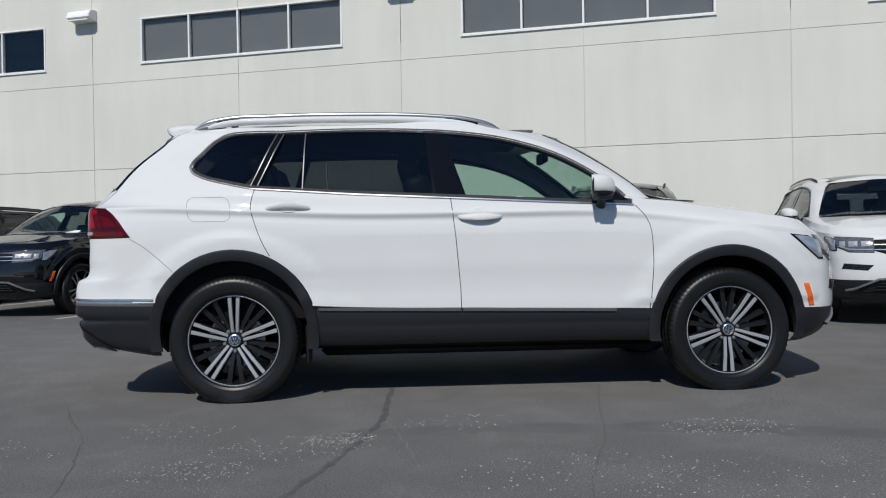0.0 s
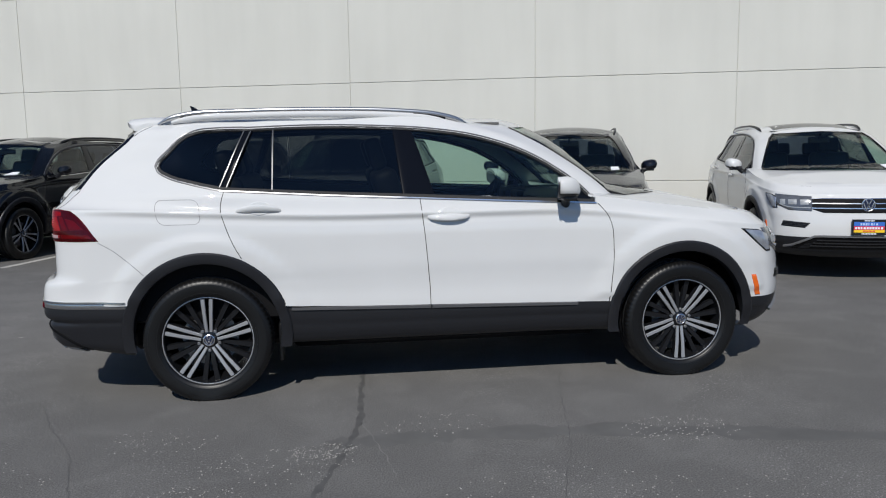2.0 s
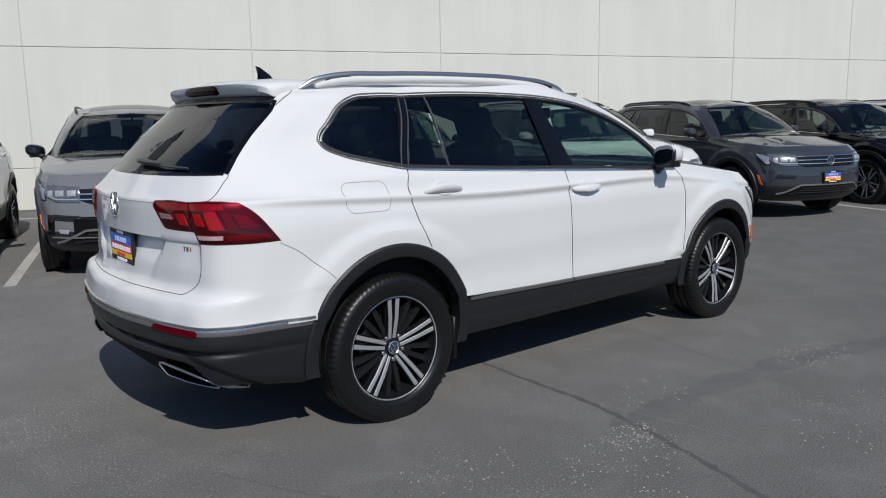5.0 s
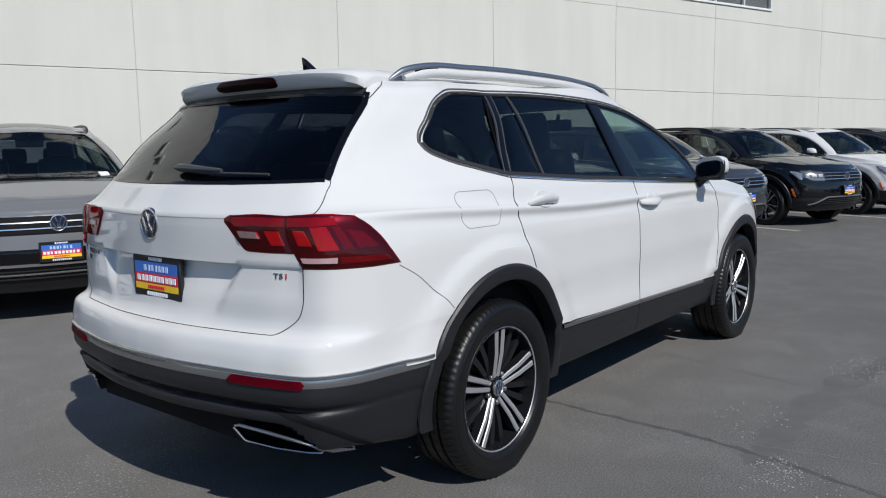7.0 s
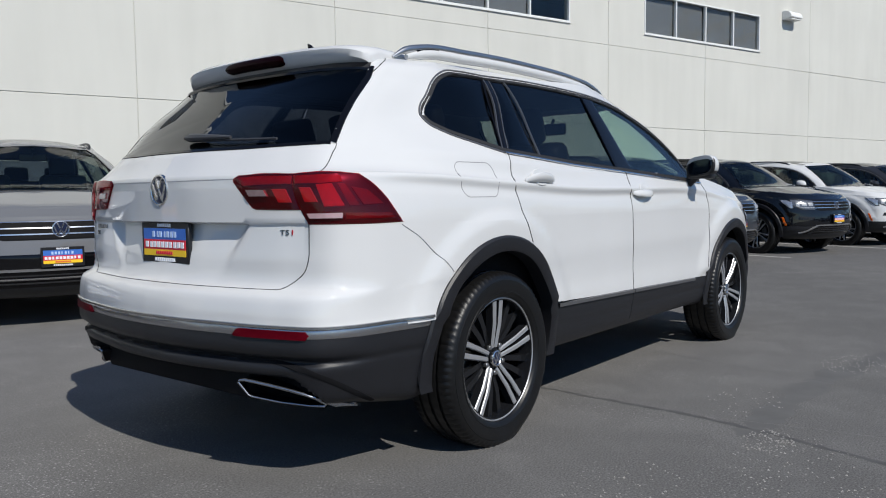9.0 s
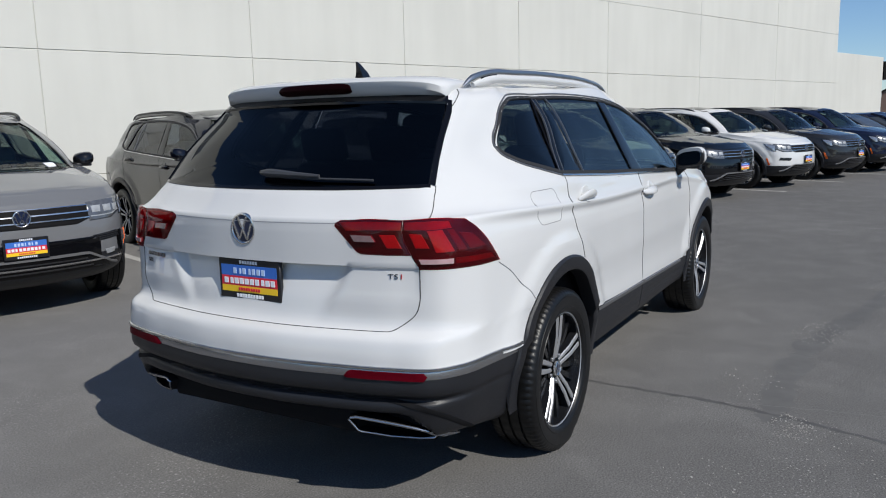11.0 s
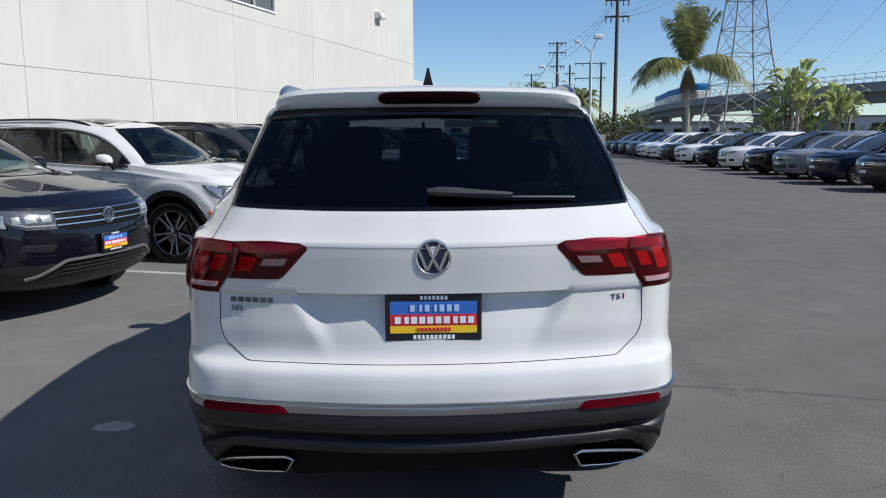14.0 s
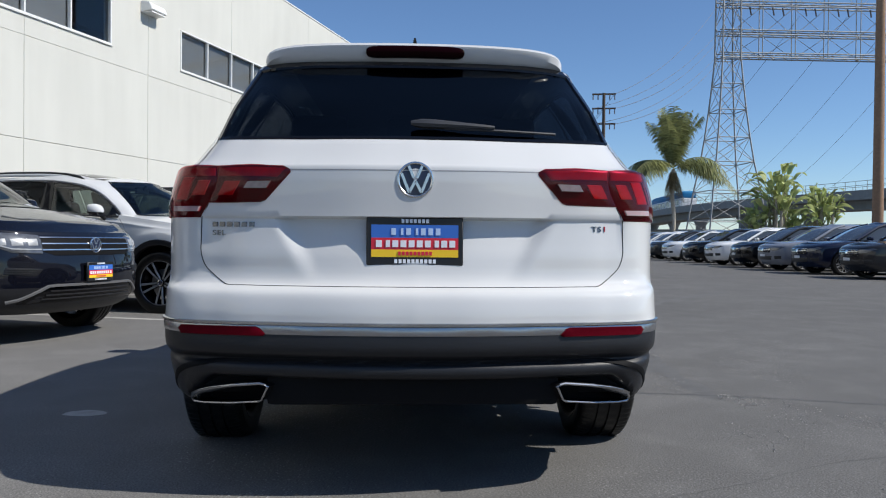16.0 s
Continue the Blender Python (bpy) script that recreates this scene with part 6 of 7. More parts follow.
def crown_cap(bm, row, height, n=8):
    rows = []
    for p in row:
        rows.append([Vector((p.x, p.y * (1 - k / n), p.z + height * (1 - (1 - k / n) ** 2) * min(1, p.y / 0.4))) for k in range(n + 1)])
    grid_faces(bm, rows)


def saloon_meshes():
    low = loft(SALOON, 7, 3)
    top = loft(CABIN, 6, 4)
    shell, glass, roof, whole = bmesh.new(), bmesh.new(), bmesh.new(), bmesh.new()
    grid_faces(shell, low)
    crown_cap(shell, low[-1], 0.05)
    grid_faces(glass, top)
    grid_faces(roof, [[Vector((p.x, p.y * 1.012, p.z)) for p in row] for row in top[-5:]])
    crown_cap(roof, top[-1], 0.055)
    for bm in (shell, glass, roof):
        mirrored(bm)
    for bm in (shell, glass):
        for fc in bm.faces:
            whole.faces.new([whole.verts.new(v.co) for v in fc.verts])
    skin = Skin(whole)
    whole.free()
    for s in (-1, 1):
        for cx in (-1.36, 1.36):
            cut(shell, "left" if s > 0 else "right", [(cx - 0.37, 0.0)] + [(cx + 0.37 * math.cos(math.pi - math.pi * k / 24), 0.33 + 0.38 * math.sin(math.pi * k / 24)) for k in range(25)] + [(cx + 0.37, 0.0)], lambda co, q=s: co.y * q > 0.3)
    return skin, mesh_of(shell, "saloon_body", angle=50), mesh_of(glass, "saloon_glass", angle=50), mesh_of(roof, "saloon_roof")


S_SKIN, S_BODY, S_GLASS, S_ROOF = saloon_meshes()


def build_saloon(at, colour, label):
    global SKIN
    car = thing("parked_saloon", label, "car", at, "cars in the far rows")
    for nm, me in (("body", S_BODY), ("roof", S_ROOF)):
        part(nm, me, PAINT, car).color = (*colour, 1)
    part("window_glass", S_GLASS, mat_once("saloon_tinted_glass", (0.11, 0.125, 0.135), 0.07, 0.5, spec=0.8, coat=0.6), car, "dark reflecting window glass")
    for s in (-1, 1):
        for pts in ([(-1.84, 0.80), (-1.45, 0.735), (-1.01, 0.66), (-0.56, 0.58)], [(1.00, 0.79), (0.66, 0.715), (0.32, 0.62), (-0.06, 0.54)]):
            bm = bmesh.new()
            tube(bm, [(x, s * y, z) for (x, y), z in zip(pts, (0.955, 1.14, 1.32, 1.418))], 0.040, 6)
            part("roof_pillar", bm, PAINT, car).color = (*colour, 1)
        bm = bmesh.new()
        tube(bm, [(-0.10, s * 0.815, 0.96), (-0.16, s * 0.74, 1.14), (-0.22, s * 0.655, 1.32)], 0.03, 6)
        part("door_pillar", bm, GLOSSBLACK, car)
    for s in (-1, 1):
        side = "left" if s > 0 else "right"
        bm = bmesh.new()
        S_SKIN.ribbon(bm, side, [(-1.75, 0.985), (-1.0, 0.96), (0.0, 0.955), (0.95, 0.93)], 0.016, 0.006)
        part("belt_strip", bm, CHROME, car)
        bm = bmesh.new()
        S_SKIN.patch(bm, "front", dense([(s * 0.42, 0.705), (s * 0.74, 0.752), (s * 0.81, 0.735), (s * 0.68, 0.648), (s * 0.44, 0.628)], 0.06), 0.008, 0.01)
        part("headlight", bm, HEADGLASS, car)
        bm = bmesh.new()
        rounded(bm, 0.72, s * 0.95, 1.0, 0.12, 0.18, 0.11, 0.04)
        part("door_mirror", bm, PAINT, car).color = (*colour, 1)
        for x in (-0.98, 0.05):
            bm = bmesh.new()
            h, n = S_SKIN.drop(side, x, 0.83)
            rounded(bm, h.x, h.y + n.y * 0.012, h.z, 0.20, 0.03, 0.03, 0.010)
            part("door_handle", bm, PAINT, car).color = (*colour, 1)
        bm = bmesh.new()
        S_SKIN.patch(bm, "front", dense([(s * 0.56, 0.46), (s * 0.76, 0.47), (s * 0.76, 0.38), (s * 0.58, 0.36)], 0.06), 0.004, 0.01)
        part("side_intake", bm, PLASTIC, car)
    bm = bmesh.new()
    S_SKIN.patch(bm, "front", dense([(-0.43, 0.705), (0.43, 0.705), (0.41, 0.565), (-0.41, 0.565)], 0.06), 0.004, 0.01)
    gr = part("grille", bm, GLOSSBLACK, car, "black grille with chrome bars")
    for z in (0.700, 0.66, 0.62, 0.58):
        bm = bmesh.new()
        S_SKIN.ribbon(bm, "front", [(-0.43, z), (0, z), (0.43, z)], 0.012, 0.016)
        part("grille_bar", bm, CHROME, gr)
    bm = bmesh.new()
    S_SKIN.patch(bm, "front", dense([(-0.48, 0.46), (0.48, 0.46), (0.44, 0.34), (-0.44, 0.34)], 0.06), 0.004, 0.01)
    part("lower_intake", bm, PLASTIC, car)
    bm = bmesh.new()
    S_SKIN.patch(bm, "front", circle(0, 0.655, 0.055, 16), 0.02, 0.01)
    part("emblem", bm, CHROME, car)
    bm = bmesh.new()
    x = S_SKIN.drop("front", 0, 0.5)[0].x
    box(bm, x, x + 0.012, -0.15, 0.15, 0.440, 0.515, 0.004)
    part("number_plate", bm, PAPER, car, "pale dealer plate")
    bm = bmesh.new()
    box(bm, -2.1, 1.9, -0.55, 0.55, 0.20, 0.60, 0.03)
    for s in (-1, 1):
        for cx in (-1.36, 1.36):
            rows = [[Vector((cx + 0.38 * math.cos(math.pi * k / 12), s * y, 0.33 + 0.39 * math.sin(math.pi * k / 12))) for k in range(13)] for y in (0.56, 0.85)]
            grid_faces(bm, rows)
    part("underbody", bm, INTERIOR, car)
    add_wheels(car, "open", 1.36, 0.775, 0.93)
    return car


CLEARWHITE = (0.80, 0.80, 0.80)
sal = build_saloon(Matrix.Identity(4), CLEARWHITE, "white saloon parked nose out in the far row")


def park_saloon(m, colour, word):
    c = copy_thing(sal, m)
    tagged(c, word + " saloon parked nose out in the far row")
    for ob in c.children:
        if ob.name.split(".")[0] in ("body", "roof", "roof_pillar", "door_mirror", "door_handle"):
            ob.color = (*colour, 1)


BLUEGREY = (0.19, 0.205, 0.24)
ROW = [(13.7, DARK, "dark grey"), (16.5, NAVY, "dark navy"), (19.0, BLUEGREY, "blue grey metallic"), (21.6, BLACK, "black"), (24.5, CLEARWHITE, "white"), (27.6, BLACK, "black"), (34.0, DARK, "dark grey"), (36.8, CLEARWHITE, "white"), (39.5, CLEARWHITE, "white"), (42.3, SILVER, "silver"), (45.0, BLACK, "black"), (47.8, NAVY, "dark navy"), (50.6, DARK, "dark grey")]


def row_pose(x, turn=88):
    front = Vector((x, -11.0 - 0.071 * (x - 16.5), 0))
    a = radians(turn)
    return Matrix.Translation(front - Vector((math.cos(a), math.sin(a), 0)) * 2.25) @ Matrix.Rotation(a, 4, "Z")


sal.matrix_basis = row_pose(31.0)
for k, (x, colour, word) in enumerate(ROW):
    park_saloon(row_pose(x, 88 + (k * 37 % 5 - 2) * 0.6), colour, word)
for k, (u, colour, word) in enumerate([(20.1, DARK, "dark grey"), (22.8, NAVY, "dark navy"), (25.5, GREY, "grey metallic"), (28.2, NAVY, "dark navy"), (30.9, SILVER, "silver")]):
    park_saloon(WALL_AT @ Matrix.Translation((u, 5.6, 0)) @ Matrix.Rotation(-math.pi / 2 + 0.01 * (k % 3 - 1), 4, "Z"), colour, word)

# ---------------------------------------------------------------- planting
BARK = mat("palm_bark", (0.36, 0.32, 0.26), 0.9, vary=0.25, scale=12, bump=0.01)


def leaf_material(name, color):
    m = mat(name, color, 0.55)
    t = m.node_tree
    b = t.nodes["Principled BSDF"]
    geo = t.nodes.new("ShaderNodeNewGeometry")
    rng = t.nodes.new("ShaderNodeMapRange")
    rng.inputs["To Min"].default_value, rng.inputs["To Max"].default_value = 0.6, 1.45
    t.links.new(geo.outputs["Random Per Island"], rng.inputs["Value"])
    mul = t.nodes.new("ShaderNodeVectorMath")
    mul.operation = "MULTIPLY"
    mul.inputs[0].default_value = color
    t.links.new(rng.outputs[0], mul.inputs[1])
    t.links.new(mul.outputs[0], b.inputs["Base Color"])
    tr = t.nodes.new("ShaderNodeBsdfTranslucent")
    t.links.new(mul.outputs[0], tr.inputs["Color"])
    mix = t.nodes.new("ShaderNodeMixShader")
    mix.inputs[0].default_value = 0.3
    t.links.new(b.outputs[0], mix.inputs[1])
    t.links.new(tr.outputs[0], mix.inputs[2])
    t.links.new(mix.outputs[0], t.nodes["Material Output"].inputs[0])
    return m


FROND = leaf_material("palm_frond", (0.25, 0.265, 0.105))
DRY = leaf_material("dry_frond", (0.20, 0.15, 0.07))
BROAD = leaf_material("broad_leaf", (0.40, 0.45, 0.18))
HEDGE = leaf_material("hedge_leaf", (0.085, 0.108, 0.036))


def frond(bm, root, way, length, droop, rng, width=0.55, leaflets=34, thick=0.022):
    """An arching rib with hanging leaflets on both sides."""
    side = way.cross(Vector((0, 0, 1)))
    if side.length < 0.05:
        side = Vector((1, 0, 0))
    side.normalize()
    rib = []
    for k in range(13):
        f = k / 12
        rib.append(root + way * length * f * (1 - 0.18 * f * droop) + Vector((0, 0, -1)) * droop * length * 0.55 * f**2.2)
    tube(bm, rib, thick, 4, taper=[1 - 0.8 * k / 12 for k in range(13)])
    for k in range(leaflets):
        f = 0.10 + 0.90 * k / leaflets
        i = min(11, int(f * 12))
        p = rib[i].lerp(rib[i + 1], f * 12 - i)
        d = (rib[i + 1] - rib[i]).normalized()
        reach = width * (0.45 + 0.75 * math.sin(math.pi * min(1, f * 0.92 + 0.06))) * rng.uniform(0.8, 1.15)
        for s in (-1, 1):
            out = (side * s * 0.75 + d * 0.45 + Vector((0, 0, rng.uniform(-0.75, -0.15)))).normalized()
            tip = p + out * reach + Vector((0, 0, -0.25 * reach))
            w = d * 0.022 * (1 + reach)
            mid = p + out * reach * 0.55
            a = [bm.verts.new(p - w * 0.5), bm.verts.new(p + w * 0.5), bm.verts.new(mid + w * 0.6), bm.verts.new(tip), bm.verts.new(mid - w * 0.6)]
            bm.faces.new(a)


def palm(x, y, height, spread, fronds=30, seed=1, trunk_r=0.19, upright=False):
    rng = random.Random(seed)
    o = thing("palm_tree", "feather palm with arching green fronds and a grey ringed trunk", "tree", Matrix.Translation((x, y, 0)))
    bm = bmesh.new()
    n = 26
    tube(bm, [(0.06 * math.sin(k * 0.4), 0.05 * math.cos(k * 0.3), height * k / n) for k in range(n + 1)], trunk_r, 14, taper=[(1.35 - 0.5 * min(1, k / 6)) * (1.0 + 0.05 * (k % 2)) for k in range(n + 1)])
    part("trunk", bm, BARK, o)
    bm, dry = bmesh.new(), bmesh.new()
    top = Vector((0, 0, height))
    for k in range(fronds):
        a = k * 2.399 + rng.uniform(-0.2, 0.2)
        up = 1.15 - 1.55 * (k / fronds) + rng.uniform(-0.1, 0.1)
        bend = 0.55 + 0.55 * k / fronds
        if upright:
            low = k >= fronds - 13
            if low:
                a = math.copysign(math.pi / 2, (k % 2) - 0.5) + rng.uniform(-0.75, 0.75)
            up = 0.40 + rng.uniform(-0.15, 0.15) if low else 1.50 - 0.62 * (k / fronds) + rng.uniform(-0.06, 0.06)
            bend = 1.0 if low else 0.18 + 0.40 * k / fronds
        way = Vector((math.cos(a) * math.cos(up), math.sin(a) * math.cos(up), math.sin(up)))
        frond(bm, top + Vector((0, 0, 0.3 * rng.random())), way, spread * rng.uniform(0.85, 1.1), bend, rng, spread * (0.20 if upright and low else 0.145), 54)
    for k in range(14):
        a = k * 2.4 + rng.uniform(-0.2, 0.2)
        way = Vector((math.cos(a) * 0.40, math.sin(a) * 0.40, -0.9))
        frond(dry, top + Vector((0, 0, 0.1)), way, spread * rng.uniform(0.25, 0.42), 0.5, rng, spread * 0.10, 22)
    part("crown", bm, FROND, o, "green feathery crown", angle=180)
    part("dry_fronds", dry, DRY, o, "hanging dry brown fronds", angle=180)
    return o


palm(40.55, -15.8, 5.2, 4.5, 36, 4, 0.14, True)
palm(75.7, -17.0, 4.6, 3.1, 34, 7, 0.15)
palm(133.9, -21.5, 9.0, 2.9, 34, 8, 0.20)
palm(138.9, -21.0, 8.2, 2.7, 34, 9, 0.20)


def broad_leaf(bm, root, way, length, width, rng):
    side = way.cross(Vector((0, 0, 1)))
    side = side.normalized() if side.length > 0.05 else Vector((1, 0, 0))
    twist = rng.uniform(-0.5, 0.5)
    rows = []
    stalk = root + way * length * 0.45
    tube(bm, [root, root + way * length * 0.25, stalk], 0.02, 4)
    for k in range(8):
        f = k / 7
        c = stalk + way * length * 0.6 * f + Vector((0, 0, -0.42 * length * f**2.0))
        w = width * math.sin(math.pi * min(0.97, 0.12 + 0.86 * f)) ** 0.7 * 0.5
        s = (side + Vector((0, 0, twist))).normalized()
        rows.append([c - s * w + Vector((0, 0, 0.10 * w)), c, c + s * w + Vector((0, 0, 0.10 * w))])
    grid_faces(bm, rows)


def paradise_plant(x, y, height, stems, seed):
    rng = random.Random(seed)
    o = thing("banana_like_plant", "tall clump with broad paddle leaves", "plant", Matrix.Translation((x, y, 0)))
    bm, lv = bmesh.new(), bmesh.new()
    for k in range(stems):
        a = k * 2.1 + rng.random()
        b = Vector((math.cos(a), math.sin(a), 0)) * rng.uniform(0.1, 0.42)
        h = height * rng.uniform(0.30, 0.62)
        tube(bm, [b, b * 1.2 + Vector((0, 0, h * 0.5)), b * 1.5 + Vector((0, 0, h))], 0.09, 7)
        for j in range(10):
            c = rng.uniform(0, 6.283)
            up = rng.uniform(0.75, 1.5)
            way = Vector((math.cos(c) * math.cos(up), math.sin(c) * math.cos(up), math.sin(up)))
            broad_leaf(lv, b * 1.5 + Vector((0, 0, h * rng.uniform(0.55, 1.0))), way, height * rng.uniform(0.28, 0.42), 0.42, rng)
    part("stem", bm, BARK, o)
    part("foliage", lv, BROAD, o, "broad pale green leaves", angle=180)


paradise_plant(40.3, -22.1, 7.9, 7, 3)
paradise_plant(40.8, -21.1, 4.4, 6, 12)
paradise_plant(40.1, -24.7, 6.1, 7, 5)
paradise_plant(41.0, -23.5, 4.0, 5, 15)


def shrub(x, y, rx, ry, height, seed, leaf=0.22, count=900):
    """A bush of many small leaves spread through an uneven crown, on a few bare stems."""
    rng = random.Random(seed)
    o = thing("shrub", "dense dark green shrub at the edge of the lot", "plant", Matrix.Translation((x, y, 0)))
    bm, st = bmesh.new(), bmesh.new()
    lumps = [(rng.uniform(-1, 1) * rx, rng.uniform(-1, 1) * ry, rng.uniform(0.3, 0.85) * height, rng.uniform(0.25, 0.5) * min(rx + ry, height * 1.3)) for _ in range(14)]
    for lx, ly, lz, lr in lumps:
        tube(st, [(lx * 0.3, ly * 0.3, 0), (lx * 0.7, ly * 0.7, lz * 0.5), (lx, ly, lz)], 0.05, 5)
    for _ in range(count):
        lx, ly, lz, lr = rng.choice(lumps)
        d = Vector((rng.gauss(0, 1), rng.gauss(0, 1), rng.gauss(0, 1))).normalized() * lr * rng.uniform(0.6, 1.05)
        p = Vector((lx, ly, lz)) + d
        if p.z < 0.05:
            continue
        u = Vector((rng.gauss(0, 1), rng.gauss(0, 1), rng.gauss(0, 1))).normalized()
        v = u.cross(d).normalized()
        s = leaf * rng.uniform(0.6, 1.3)
        bm.faces.new([bm.verts.new(p - u * s * 0.5), bm.verts.new(p + v * s * 0.28), bm.verts.new(p + u * s * 0.5), bm.verts.new(p - v * s * 0.28)])
    part("stem", st, BARK, o)
    part("foliage", bm, HEDGE, o, angle=180)


shrub(66.0, -18.2, 2.1, 2.0, 2.7, 21, 0.35, 1100)
shrub(80.5, -19.5, 3.5, 2.5, 3.0, 22, 0.4, 1100)
shrub(92.0, -15.0, 5.0, 3.0, 3.2, 23, 0.5, 1100)
shrub(104.0, -17.5, 6.0, 3.0, 3.8, 24, 0.5, 1100)
shrub(122.0, -15.0, 7.0, 3.0, 2.3, 25, 0.6, 1100)
shrub(150.0, -16.0, 9.0, 4.0, 1.9, 26, 0.7, 1100)
shrub(58.5, -28.0, 6.0, 2.0, 1.5, 27, 0.35, 1000)
shrub(70.5, -34.0, 6.0, 2.0, 1.6, 28, 0.4, 1000)
shrub(42.0, -26.5, 1.6, 1.2, 1.7, 29, 0.2, 600)
shrub(140.0, -42.0, 12.0, 3.0, 1.9, 33, 0.8, 1100)
shrub(122.0, -62.0, 12.0, 4.0, 2.4, 34, 0.8, 1100)
shrub(104.0, -74.0, 12.0, 4.0, 2.6, 35, 0.8, 1100)
shrub(180.0, -22.0, 16.0, 5.0, 3.2, 31, 1.0, 1200)
shrub(215.0, -8.0, 20.0, 5.0, 2.2, 32, 1.0, 1200)

# ---------------------------------------------------------------- poles, pylon, cables
WOOD = mat("pole_wood", (0.27, 0.165, 0.10), 0.85, vary=0.25, scale=9, bump=0.006)
DARKWOOD = mat("pole_wood_dark", (0.075, 0.055, 0.042), 0.85, vary=0.25, scale=9)
GALV = mat("galvanised_steel", (0.34, 0.34, 0.33), 0.6, 0.1, vary=0.2, scale=3)
WIRE = mat("cable_dark", (0.10, 0.10, 0.11), 0.6)
POLEWHITE = mat("pole_white", (0.70, 0.70, 0.69), 0.45, vary=0.06, scale=5)
CONCRETE = mat("concrete", (0.30, 0.29, 0.27), 0.85, vary=0.15, scale=1.5, bump=0.01)


def utility_pole(x, y, h, r, arms, material, turn=80):
    o = thing("utility_pole", "tall weathered wooden utility pole" + (" with crossarms" if arms else ""), "utility pole", Matrix.Translation((x, y, 0)) @ Matrix.Rotation(radians(turn), 4, "Z"), "utility poles")
    bm = bmesh.new()
    tube(bm, [(0, 0, -0.1), (0, 0, h * 0.5), (0, 0, h)], r, 12, taper=[1.15, 0.98, 0.8])
    part("pole", bm, material, o)
    for z, w in arms:
        bm = bmesh.new()
        box(bm, -w, w, -0.06, 0.06, z - 0.07, z + 0.07)
        arm = part("crossarm", bm, material, o, smooth=False)
        for s in (-0.92, -0.5, 0.5, 0.92):
            bm = bmesh.new()
            tube(bm, [(s * w, 0, z - 0.07), (s * w, 0, z - 0.5)], 0.05, 6, taper=[1, 1.3])
            part("insulator", bm, WIRE, arm)


utility_pole(64.6, -17.7, 14.4, 0.17, [(14.3, 1.05), (13.0, 1.05), (11.6, 1.05)], DARKWOOD)
utility_pole(28.35, -20.75, 15.5, 0.21, [], WOOD)
utility_pole(114.2, -21.4, 15.2, 0.2, [(15.0, 1.3), (13.6, 1.3), (11.6, 1.1)], DARKWOOD)
utility_pole(146.4, -29.7, 14.6, 0.2, [(13.0, 1.0)], DARKWOOD)
utility_pole(125.4, -29.0, 13.2, 0.2, [(13.0, 2.6), (10.6, 2.6)], DARKWOOD)
utility_pole(125.7, -30.9, 13.2, 0.2, [], DARKWOOD)
utility_pole(166.2, -25.2, 14.4, 0.22, [(14.2, 1.6), (12.0, 1.6)], DARKWOOD)
utility_pole(197.0, -25.8, 13.6, 0.24, [(13.2, 2.4)], DARKWOOD)
utility_pole(217.2, -25.3, 12.4, 0.24, [(12.0, 2.6)], DARKWOOD)
utility_pole(203.6, -6.8, 11.0, 0.2, [(10.6, 1.0)], DARKWOOD)
utility_pole(269.0, -28.4, 11.6, 0.3, [(11.2, 3.0)], DARKWOOD)


def lot_lamp(x, y, h, arms):
    o = thing("lot_lamp", "white steel lot lamp with a boxy lantern", "street lamp", Matrix.Translation((x, y, 0)), "lamps of the lot")
    bm = bmesh.new()
    tube(bm, [(0, 0, 0.8), (0, 0, h * 0.5), (0, 0, h)], 0.10, 12, taper=[1.1, 1, 0.8])
    part("pole", bm, POLEWHITE, o)
    bm = bmesh.new()
    tube(bm, [(0, 0, -0.05), (0, 0, 0.85)], 0.32, 16)
    part("concrete_base", bm, CONCRETE, o)
    for dx, dy, up, size in arms:
        bm = bmesh.new()
        tube(bm, [(0, 0, h - 0.1), (dx * 0.5, dy * 0.5, h + up * 0.5), (dx, dy, h + up)], 0.045, 8)
        part("arm", bm, POLEWHITE, o)
        bm = bmesh.new()
        rounded(bm, dx, dy, h + up + size * 0.15, size * 1.2, size * 1.2, size * 0.55, 0.05)
        part("lantern", bm, POLEWHITE, o)


lot_lamp(60.2, -14.5, 8.2, [(0, -0.55, 1.05, 0.58), (0.2, 1.15, 0.75, 0.35)])
lot_lamp(75.8, -14.7, 7.6, [(0, 1.8, 0.6, 0.4)])
lot_lamp(84.0, -18.0, 7.0, [(0, 1.2, 0.3, 0.4)])
lot_lamp(100.0, -9.6, 6.0, [(0, 1.0, 0.3, 0.4)])


def bar(bm, a, b, r):
    tube(bm, [a, b], r, 4, cap=False)


